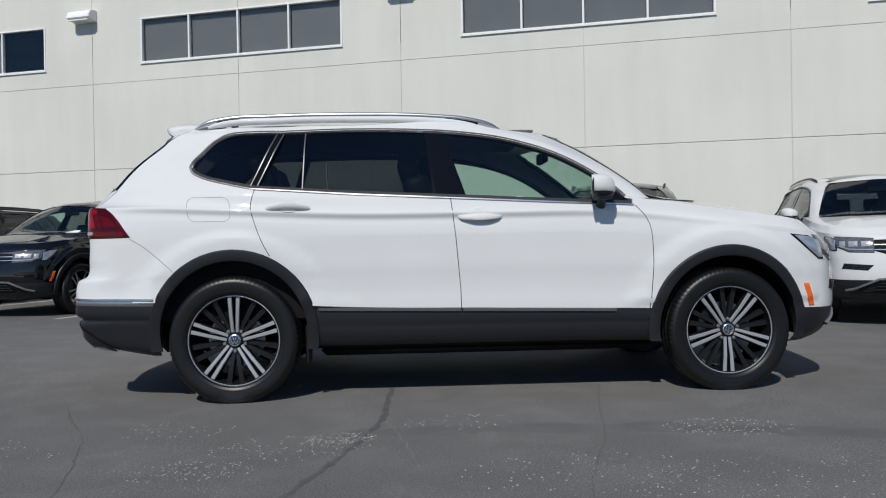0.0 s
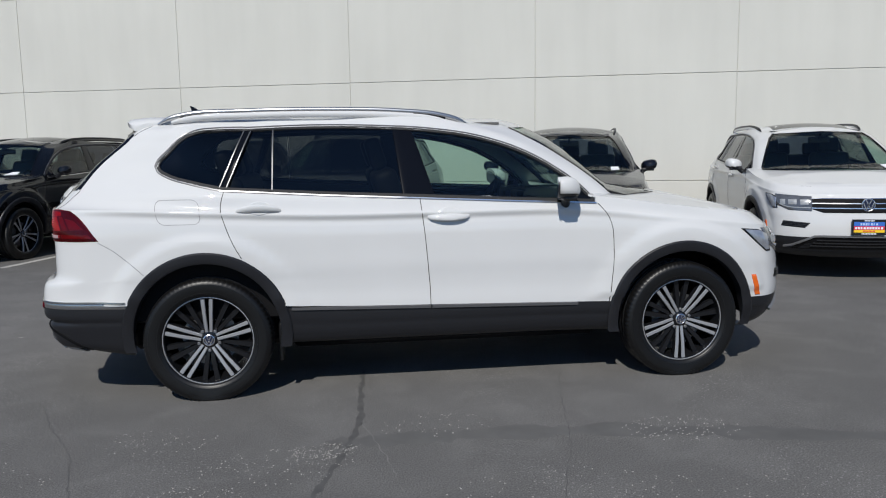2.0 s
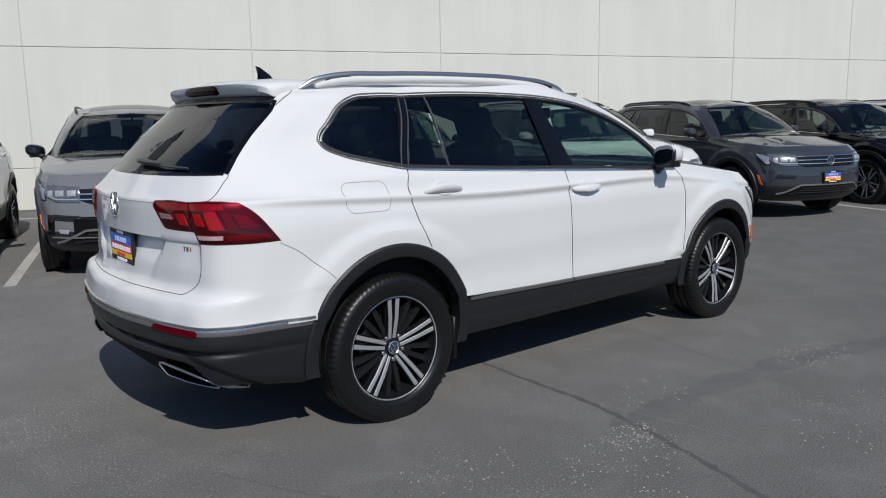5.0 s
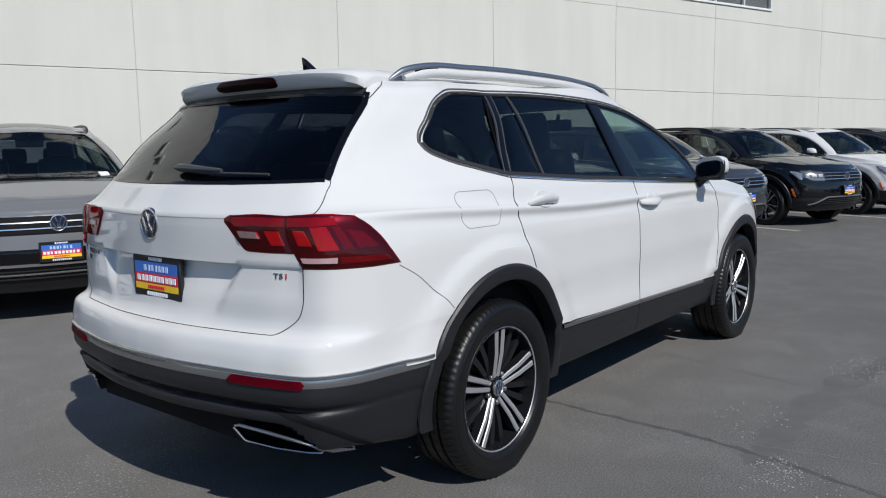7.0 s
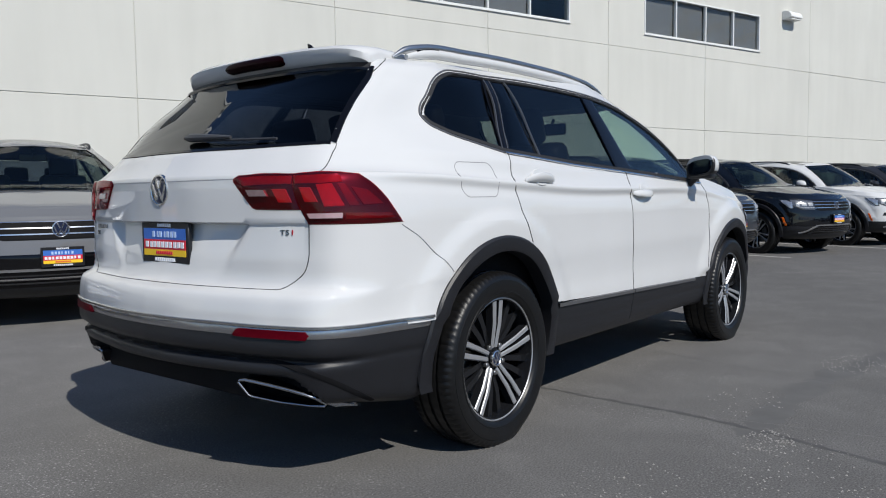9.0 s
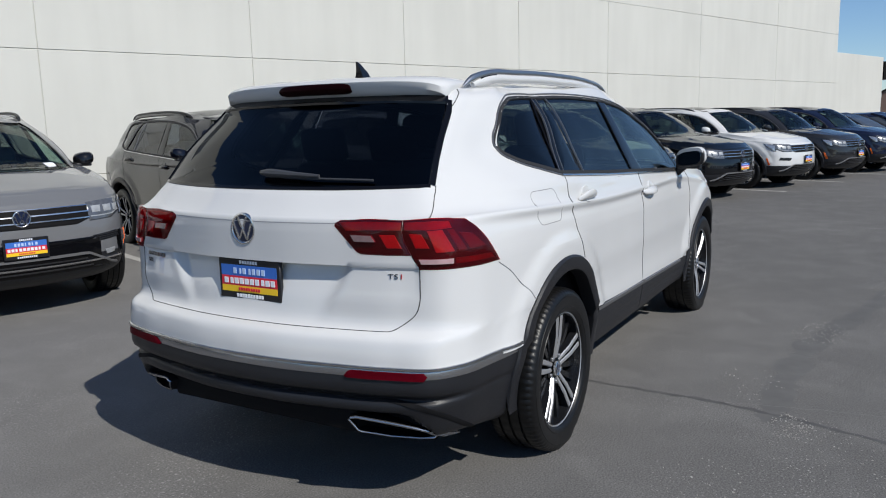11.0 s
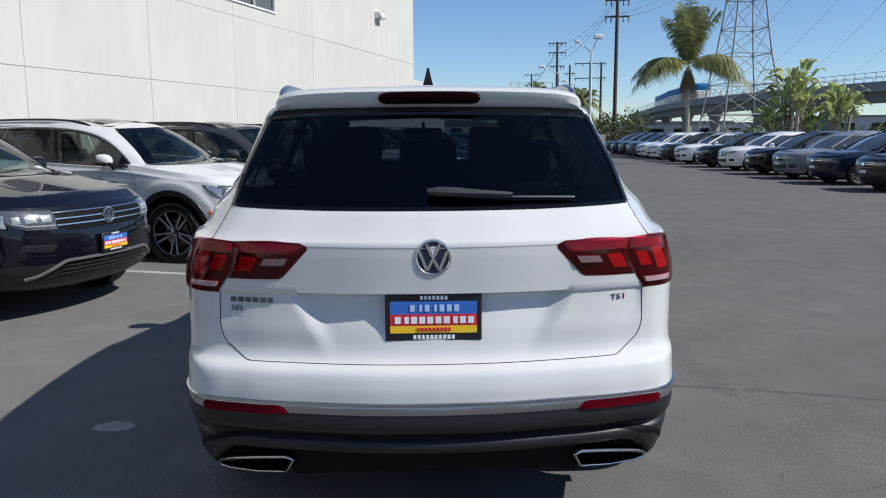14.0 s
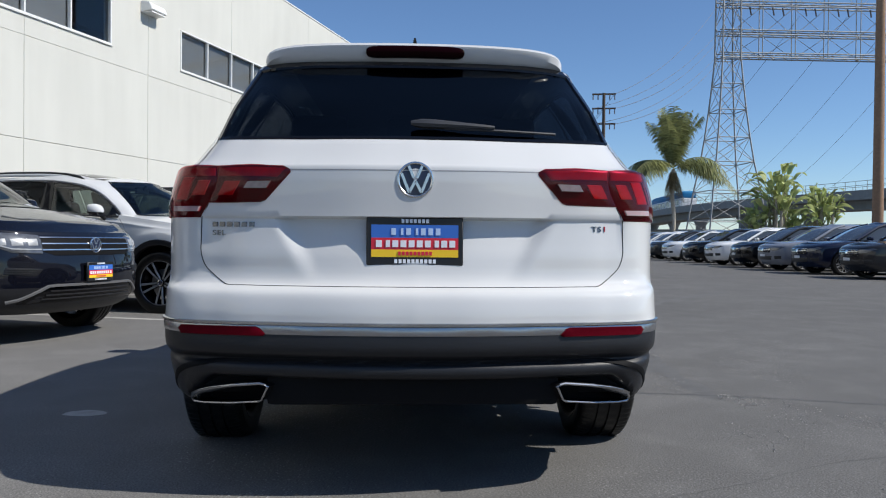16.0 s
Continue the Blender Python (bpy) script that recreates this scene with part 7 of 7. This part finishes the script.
def pylon_tower(x, y):
    """A four-legged lattice tower that narrows to a neck under the gantry."""
    o = thing("lattice_pylon", "tall grey steel lattice pylon with braced legs", "pylon", Matrix.Translation((x, y, 0)) @ Matrix.Rotation(radians(2), 4, "Z"), "pylons of the power line")
    half = [(0.0, 3.85), (3.6, 3.40), (7.2, 2.94), (10.7, 2.36), (13.7, 2.0), (17.1, 1.65), (20.3, 1.38), (23.5, 1.15), (36.0, 1.05)]
    corner = lambda k, z, w: Vector(((1, 1, -1, -1)[k] * w, (1, -1, -1, 1)[k] * w, z))  # noqa: E731
    for k in range(4):
        bm = bmesh.new()
        tube(bm, [corner(k, z, w) for z, w in half], 0.11, 4)
        part("leg", bm, GALV, o, smooth=False)
    def brace(a, b, r):
        bm = bmesh.new()
        bar(bm, a, b, r)
        part("brace", bm, GALV, o, smooth=False)

    for (z0, w0), (z1, w1) in zip(half, half[1:]):
        for k in range(4):
            j = (k + 1) % 4
            brace(corner(k, z1, w1), corner(j, z1, w1), 0.06)
            steps = 3 if z0 > 23 else 1
            for q in range(steps):
                fa, fb = q / steps, (q + 1) / steps
                za, zb, wa, wb = z0 + (z1 - z0) * fa, z0 + (z1 - z0) * fb, w0 + (w1 - w0) * fa, w0 + (w1 - w0) * fb
                brace(corner(k, za, wa), corner(j, zb, wb), 0.042)
                brace(corner(j, za, wa), corner(k, zb, wb), 0.042)
    return o


def gantry(x, y0, y1):
    o = thing("pylon_gantry", "wide grey steel lattice gantry hung with insulators", "pylon", Matrix.Translation((x, y0, 0)))
    L = y1 - y0
    n = 16
    for z in (23.7, 26.5, 30.0, 34.5):
        bm = bmesh.new()
        for s in (-0.55, 0.55):
            bar(bm, Vector((s, 1.2, z)), Vector((s, L, z)), 0.09)
            bar(bm, Vector((s, 1.2, z + 0.55)), Vector((s, L, z + 0.55)), 0.08)
        m = 44
        for k in range(m):
            a, b = 1.2 + (L - 1.2) * k / m, 1.2 + (L - 1.2) * (k + 1) / m
            bar(bm, Vector((-0.55, a, z)), Vector((-0.55, b, z + 0.55)), 0.04)
            bar(bm, Vector((-0.55, a, z)), Vector((0.55, b, z)), 0.04)
        part("beam", bm, GALV, o, smooth=False)
    def strut(name, a, b, r):
        bm = bmesh.new()
        bar(bm, a, b, r)
        part(name, bm, GALV, o, smooth=False)

    for k in range(1, n + 1):
        y, yp = L * k / n, L * (k - 1) / n
        for s in (-0.5, 0.5):
            strut("post", Vector((s, y, 23.7)), Vector((s, y, 38)), 0.065)
        for z0, z1 in ((23.7, 26.5), (26.5, 30.0), (30.0, 34.5)):
            strut("brace", Vector((0, yp, z0)), Vector((0, y, z1)), 0.035)
            strut("brace", Vector((0, y, z0)), Vector((0, yp, z1)), 0.035)
        for off in (0.35, 0.65):
            bm = bmesh.new()
            tube(bm, [(0, y - L / n * off, 30.0), (0.2, y - L / n * off - 0.3, 29.1)], 0.10, 6)
            part("insulator", bm, WIRE, o)


PX, PY = 88.6, -39.2
pylon_tower(PX, PY)
pylon_tower(PX - 1.5, PY - 66.0)
gantry(PX, PY, PY - 66.0)


def cable(a, b, sag, r=0.022):
    bm = bmesh.new()
    a, b = Vector(a), Vector(b)
    tube(bm, [a.lerp(b, k / 24) - Vector((0, 0, sag * 4 * (k / 24) * (1 - k / 24))) for k in range(25)], r, 4)
    ob = new("power_cable", mesh_of(bm, "power_cable"))
    ob.data.materials.append(WIRE)
    tagged(ob, "thin dark overhead power cable between poles and pylons", "cable", "overhead cables")


for k, (z, dy) in enumerate(((30.0, 0.0), (26.5, 0.0), (26.3, -0.6), (23.8, 0.0), (23.6, -0.7))):
    cable((PX, PY + 1.4 + dy, z), (64.6, -17.7 + (0.9 if k % 2 else -0.9), (14.3, 13.0, 13.0, 11.6, 11.6)[k]), 1.5)
for k in range(5):
    cable((PX, PY - 9.0 - 6.0 * k, 29.0), (230.0, -62.0 - 14 * k, 12.0), 5.0, 0.03)
for k in range(3):
    cable((64.6, -18.6 + 0.9 * k, 14.2 - 1.3 * k), (114.2, -22.0 + 0.9 * k, 14.9 - 1.4 * k), 1.0)
    cable((114.2, -22.0 + 0.9 * k, 14.9 - 1.4 * k), (166.2, -26.0 + 0.9 * k, 14.0 - k), 1.0, 0.03)

# ---------------------------------------------------------------- elevated railway
TRACK = crom([(42.0, -62.0, 0), (60.0, -56.9, 0), (78.3, -52.4, 0), (96.0, -48.6, 0), (116.0, -47.4, 0), (140.0, -49.9, 0), (175.0, -56.3, 0), (220.0, -65.0, 0)], 12)


def beside(k, off, z):
    """A place beside the track: off metres to the left of its run, at a height."""
    d = (TRACK[min(k + 1, len(TRACK) - 1)] - TRACK[max(k - 1, 0)]).normalized()
    return TRACK[k] + Vector((-d.y, d.x, 0)) * off + Vector((0, 0, z))


def swept(section):
    """A closed cross-section (offset, height) carried along the track."""
    bm = bmesh.new()
    grid_faces(bm, [[beside(k, o, z) for o, z in section + section[:1]] for k in range(len(TRACK))])
    return bm


rail = thing("railway_viaduct", "long concrete railway viaduct on round piers with a railing", "bridge")
part("deck", swept([(-3.6, 6.1), (3.6, 6.1), (3.6, 5.7), (2.2, 5.65), (2.0, 4.7), (-2.0, 4.7), (-2.2, 5.65), (-3.6, 5.7)]), CONCRETE, rail, smooth=False)
for s in (-3.45, 3.45):
    part("parapet", swept([(s - 0.12, 6.104), (s + 0.12, 6.104), (s + 0.12, 6.75), (s - 0.12, 6.75)]), CONCRETE, rail, smooth=False)
for k in range(4, len(TRACK), 9):
    bm = bmesh.new()
    tube(bm, [beside(k, 0, -0.1), beside(k, 0, 3.6), beside(k, 0, 4.72)], 0.8, 14, taper=[1, 1, 1.6])
    part("pier", bm, CONCRETE, rail)
bm = bmesh.new()
for s in (-3.45, 3.45):
    for z in (7.25, 7.72):
        grid_faces(bm, [[beside(k, s + o, z + q) for o, q in ((-0.025, 0), (0.025, 0), (0.025, 0.05), (-0.025, 0.05), (-0.025, 0))] for k in range(len(TRACK))])
    for k in range(len(TRACK)):
        bar(bm, beside(k, s, 6.74), beside(k, s, 7.75), 0.035)
tagged(part("railing", bm, GALV, rail, "thin steel railing", smooth=False), kind="stuff")
BLUETRAIN = mat("train_blue", (0.025, 0.19, 0.40), 0.6, spec=0.2, vary=0.05, scale=2)


def train_car(x, y, heading):
    train = thing("train_car", "blue and white light rail car standing on the viaduct", "train", Matrix.Translation((x, y, 6.104)) @ Matrix.Rotation(heading, 4, "Z"), "cars of the train")
    bm = bmesh.new()
    rounded(bm, 0, 0, 1.60, 24.5, 2.7, 1.8, 0.25)
    part("lower_body", bm, POLEWHITE, train)
    bm = bmesh.new()
    rounded(bm, 0, 0, 3.00, 24.5, 2.6, 1.3, 0.45)
    part("upper_body", bm, BLUETRAIN, train)
    for k in range(6):
        bm = bmesh.new()
        box(bm, -10.6 + 3.7 * k, -8.1 + 3.7 * k, -1.37, 1.37, 1.35, 2.2, 0.03)
        part("window", bm, GLOSSBLACK, train)
    for x0 in (-8.5, 8.5):
        bm = bmesh.new()
        box(bm, x0 - 1.4, x0 + 1.4, -1.0, 1.0, 0.0, 0.75, 0.05)
        part("bogie", bm, GLOSSBLACK, train)


train_car(137.5, -49.6, math.atan2(-2.9, 25.0))
train_car(162.6, -54.0, math.atan2(-5.1, 25.0))

# ---------------------------------------------------------------- yellow gate, block, far buildings
YELLOW = mat("safety_yellow", (0.78, 0.50, 0.01), 0.45, vary=0.08, scale=4)
gate = thing("barrier_gate", "yellow steel beam gate across the lot's exit", "gate", Matrix.Translation((60.4, -9.6, 0)) @ Matrix.Rotation(math.atan2(-4.3, 0.6), 4, "Z"))
bm = bmesh.new()
box(bm, 0, 4.2, -0.08, 0.08, 0.86, 1.08, 0.02)
part("beam", bm, YELLOW, gate, smooth=False)
for x in (2.55, 3.35, 4.1):
    bm = bmesh.new()
    box(bm, x - 0.07, x + 0.07, -0.07, 0.07, -0.02, 1.15, 0.01)
    part("post", bm, YELLOW, gate, smooth=False)
bm = bmesh.new()
box(bm, 2.3, 4.3, -0.06, 0.06, 0.38, 0.48, 0.01)
part("lower_rail", bm, YELLOW, gate, smooth=False)
blk = thing("utility_cabinet", "grey steel utility cabinet by the exit", "cabinet", Matrix.Translation((61.3, -15.3, 0)))
bm = bmesh.new()
box(bm, -0.5, 0.5, -0.7, 0.7, -0.02, 1.35, 0.04)
part("body", bm, CONCRETE, blk, smooth=False)
bm = bmesh.new()
box(bm, -0.515, -0.49, -0.6, 0.6, 0.15, 1.25, 0.01)
part("door", bm, GALV, blk, smooth=False)


def far_building(x, y, w, d, h, color, turn, windows):
    m = mat_once("far_wall_%02d" % int(color[0] * 100), color, 0.85, vary=0.06, scale=0.4)
    o = thing("far_building", "low pale industrial building beyond the lot", "building", Matrix.Translation((x, y, 0)) @ Matrix.Rotation(radians(turn), 4, "Z"))
    bm = bmesh.new()
    box(bm, -w / 2, w / 2, -d / 2, d / 2, -0.1, h)
    part("wall", bm, m, o, smooth=False)
    bm = bmesh.new()
    box(bm, -w / 2 - 0.2, w / 2 + 0.2, -d / 2 - 0.2, d / 2 + 0.2, h, h + 0.35)
    part("roof", bm, CONCRETE, o, smooth=False)
    for k in range(windows):
        px = -w / 2 + w * (k + 0.5) / windows
        bm = bmesh.new()
        box(bm, px - w / windows * 0.3, px + w / windows * 0.3, -d / 2 - 0.06, d / 2 + 0.06, h * 0.45, h * 0.75)
        part("window", bm, GLOSSBLACK, o, smooth=False)


far_building(230, 12, 50, 18, 5.0, (0.55, 0.52, 0.47), 80, 9)
far_building(160, -70, 60, 20, 3.2, (0.62, 0.61, 0.58), 70, 12)
far_building(300, -60, 120, 20, 5.5, (0.45, 0.45, 0.44), 75, 14)
far_building(120, -110, 90, 20, 4.0, (0.60, 0.58, 0.55), 60, 14)
far_building(40, -120, 90, 20, 5.0, (0.55, 0.56, 0.57), 5, 14)
far_building(100, -5.2, 7.5, 5, 3.0, (0.68, 0.66, 0.62), 90, 3)
cottage = thing("far_house", "small brown house with a pitched roof beyond the lot", "house", Matrix.Translation((122, -2.6, 0)))
bm = bmesh.new()
box(bm, -3, 3, -2.2, 2.2, -0.1, 4.4)
part("wall", bm, mat_once("house_brown", (0.24, 0.16, 0.12), 0.9, vary=0.1, scale=2), cottage, smooth=False)
bm = bmesh.new()
ridge = [(-3.3, 0, 5.7), (3.3, 0, 5.7)]
for s in (-1, 1):
    rows = [[Vector(p) for p in ridge], [Vector((x, s * 2.6, 4.3)) for x in (-3.3, 3.3)]]
    grid_faces(bm, rows)
    grid_faces(bm, [[p - Vector((0, 0, 0.18)) for p in row] for row in rows])
part("roof", bm, mat_once("house_roof_grey", (0.30, 0.29, 0.28), 0.9, vary=0.1, scale=2), cottage, smooth=False)
bm = bmesh.new()
box(bm, -3.04, -2.98, -0.7, 0.7, 1.6, 3.0)
part("window", bm, GLOSSBLACK, cottage, smooth=False)
flood = thing("floodlight_box", "black floodlight box bracketed on the annexe corner", "lamp", WALL_AT @ Matrix.Translation((36.6, WALL_N + 0.1, 3.42)))
bm = bmesh.new()
box(bm, 0.12, 0.72, -0.25, 0.25, -0.42, 0.42, 0.05, None, 2)
part("housing", bm, GLOSSBLACK, flood)
bm = bmesh.new()
tube(bm, [(-0.02, 0, 0), (0.14, 0, 0)], 0.05, 8)
part("bracket", bm, GALV, flood)
scaffold = thing("steel_frame", "tall open steel lattice frame far beyond the lot", "pylon", Matrix.Translation((245.0, -30.1, 0)))
for k in range(6):
    bm = bmesh.new()
    bar(bm, Vector((0, -2.7 * k, 0)), Vector((0, -2.7 * k, 17.7)), 0.13)
    part("post", bm, GALV, scaffold, smooth=False)
for z in (9.5, 11.7, 13.8, 15.8, 17.6):
    bm = bmesh.new()
    bar(bm, Vector((0, 0, z)), Vector((0, -13.5, z)), 0.09)
    part("beam", bm, GALV, scaffold, smooth=False)
sign = thing("yellow_truck", "yellow box truck far beyond the exit", "truck", Matrix.Translation((151.9, -14.0, 0)) @ Matrix.Rotation(radians(80), 4, "Z"))
bm = bmesh.new()
rounded(bm, 0, 0, 2.2, 6.0, 2.3, 2.2, 0.08)
part("box_body", bm, YELLOW, sign)
bm = bmesh.new()
rounded(bm, 4.0, 0, 1.4, 1.8, 2.1, 1.9, 0.2)
part("cab", bm, POLEWHITE, sign)
for x in (-2.2, 3.9):
    for s in (-1, 1):
        bm = bmesh.new()
        lathe(bm, [(0.05, -0.15), (0.45, -0.15), (0.5, -0.1), (0.5, 0.1), (0.45, 0.15), (0.05, 0.15)], 20)
        part("wheel", bm, RUBBER, sign).matrix_basis = Matrix.Translation((x, s * 0.95, 0.5))

# ---------------------------------------------------------------- marks on the ground
LINE = mat("line_paint", (0.37, 0.36, 0.34), 0.8, vary=0.35, scale=14)
FAINT = mat("crack_faint", (0.160, 0.156, 0.150), 0.85, vary=0.4, scale=12)
CRACK = mat("crack_tar", (0.078, 0.077, 0.075), 0.8, vary=0.3, scale=14)
PALE = mat("pale_scuff", (0.30, 0.29, 0.27), 0.9, vary=0.4, scale=25)


def ground_strip(name, label, pts, width, material, z, wobble=0.0, seed=0, taper=True):
    rng = random.Random(seed)
    bm = bmesh.new()
    pts = crom([(x, y, z) for x, y in pts], 14)
    rows = []
    for i, p in enumerate(pts):
        d = pts[min(i + 1, len(pts) - 1)] - pts[max(i - 1, 0)]
        s = Vector((-d.y, d.x, 0)).normalized()
        f = math.sin(math.pi * min(1, max(0, i / (len(pts) - 1)))) ** 0.4 if taper else 1
        c = p + s * rng.uniform(-wobble, wobble)
        w = width * (0.55 + 0.45 * f) * (rng.uniform(0.5, 1.4) if wobble else 1) / 2
        rows.append([c - s * w, c + s * w])
    grid_faces(bm, rows)
    ob = new(name, mesh_of(bm, name, False))
    ob.data.materials.append(material)
    return tagged(ob, label, name.replace("_", " "), kind="structure")


for k, u in enumerate((-8.88, -6.06, -3.24, -0.46, 2.33, 5.18, 7.94, 10.9, 13.6, 16.3, 19.0)):
    a, b = on_wall(u, 3.1), on_wall(u, 8.84)
    ground_strip("bay_line", "worn white painted parking bay line", [(a.x, a.y), ((a.x + b.x) / 2, (a.y + b.y) / 2), (b.x, b.y)], 0.10, LINE, 0.0012, taper=False)
a, b = on_wall(-9.0, 8.9), on_wall(19.2, 8.9)
ground_strip("head_line", "worn white painted line across the heads of the bays", [(a.x, a.y), ((a.x + b.x) / 2, (a.y + b.y) / 2), (b.x, b.y)], 0.10, LINE, 0.0012, taper=False)
CRACKS = [
    ([(-0.52, -0.45), (-0.55, -0.80), (-0.58, -1.42), (-0.74, -2.07), (-0.89, -2.54), (-1.10, -3.4)], 0.032),
    ([(-0.57, -1.40), (-0.46, -1.92), (-0.42, -2.26)], 0.005),
    ([(0.71, -0.62), (0.55, -1.20), (0.44, -1.73), (0.15, -2.65), (0.10, -3.3)], 0.005),
    ([(-2.30, -0.85), (-2.15, -1.20), (-1.96, -1.54), (-1.74, -2.25), (-1.6, -3.0)], 0.005),
]
for k, (pts, w) in enumerate(CRACKS):
    ground_strip("crack", "thin dark crack in the asphalt", pts, w, FAINT if k == 1 else CRACK, 0.0006, 0.007, 40 + k)
ground_strip("tar_streak", "faint dark tyre streak curving over the asphalt", [(-0.75, -1.66), (-0.16, -1.66), (0.47, -1.69), (1.63, -1.95), (3.89, -2.54), (5.74, -3.44), (8.45, -5.59)], 0.16, mat_once("tyre_streak", (0.098, 0.096, 0.093), 0.85, vary=0.25, scale=6), 0.0004, 0.008, 50)
ground_strip("patch_seam", "dark repair seam across the asphalt", [(25.3, 1.5), (24.9, -2.0), (24.4, -5.0), (23.6, -8.7), (22.4, -13.0)], 0.24, mat_once("seam_dark", (0.06, 0.06, 0.062), 0.85, vary=0.3, scale=3), 0.0008, 0.03, 51)
rng = random.Random(77)
for k, (x, y, s) in enumerate([(-1.05, 1.57, 0.14), (9.68, -3.81, 0.10), (7.4, -3.73, 0.10), (5.21, -3.11, 0.09), (-3.1, 0.9, 0.03), (-3.9, 2.4, 0.03)]):
    bm = bmesh.new()
    loop = [Vector((x + s * (0.5 if k == 0 else 1.0) * math.cos(a) * rng.uniform(0.7, 1.2), y + s * (0.75 if k == 0 else 0.2) * math.sin(a) * rng.uniform(0.6, 1.2), 0.0010)) for a in [2 * math.pi * q / 9 for q in range(9)]]
    bm.faces.new([bm.verts.new(p) for p in loop])
    ob = new("paint_fleck", mesh_of(bm, "paint_fleck", False))
    ob.data.materials.append(LINE)
    tagged(ob, "small pale fleck of paint on the asphalt", "paint fleck", kind="structure")
# pale crushed-stone scatter where the surface has ravelled
bm = bmesh.new()
for cx, cy, r, n in ((-0.75, -1.75, 0.16, 160), (-1.3, -2.2, 0.25, 120), (0.9, -2.6, 0.6, 140), (-4.0, -0.6, 0.8, 200), (-3.6, 0.6, 0.5, 120), (-4.0, -2.0, 0.7, 140), (-2.4, -1.9, 0.5, 120), (1.0, -1.75, 0.30, 150), (-0.95, -1.9, 0.35, 120), (-1.55, -1.5, 0.30, 90), (0.2, -2.4, 0.5, 120), (2.6, -2.2, 0.4, 120), (-0.2, -1.5, 0.3, 60), (1.6, -3.0, 0.5, 100), (-2.6, -1.8, 0.5, 100)):
    for _ in range(n):
        a, d = rng.uniform(0, 6.283), r * math.sqrt(rng.random())
        x, y, s = cx + math.cos(a) * d, cy + math.sin(a) * d * 0.6, rng.uniform(0.002, 0.006)
        v = [bm.verts.new((x + s * math.cos(q * 2.1 + a), y + s * math.sin(q * 2.1 + a), 0.001)) for q in range(3)]
        t = bm.verts.new((x, y, 0.001 + s * 0.7))
        for q in range(3):
            bm.faces.new((v[q - 1], v[q], t))
stones = new("loose_grit", mesh_of(bm, "loose_grit", False))
stones.data.materials.append(PALE)
tagged(stones, "loose pale grit scattered on the asphalt", "grit", kind="stuff")
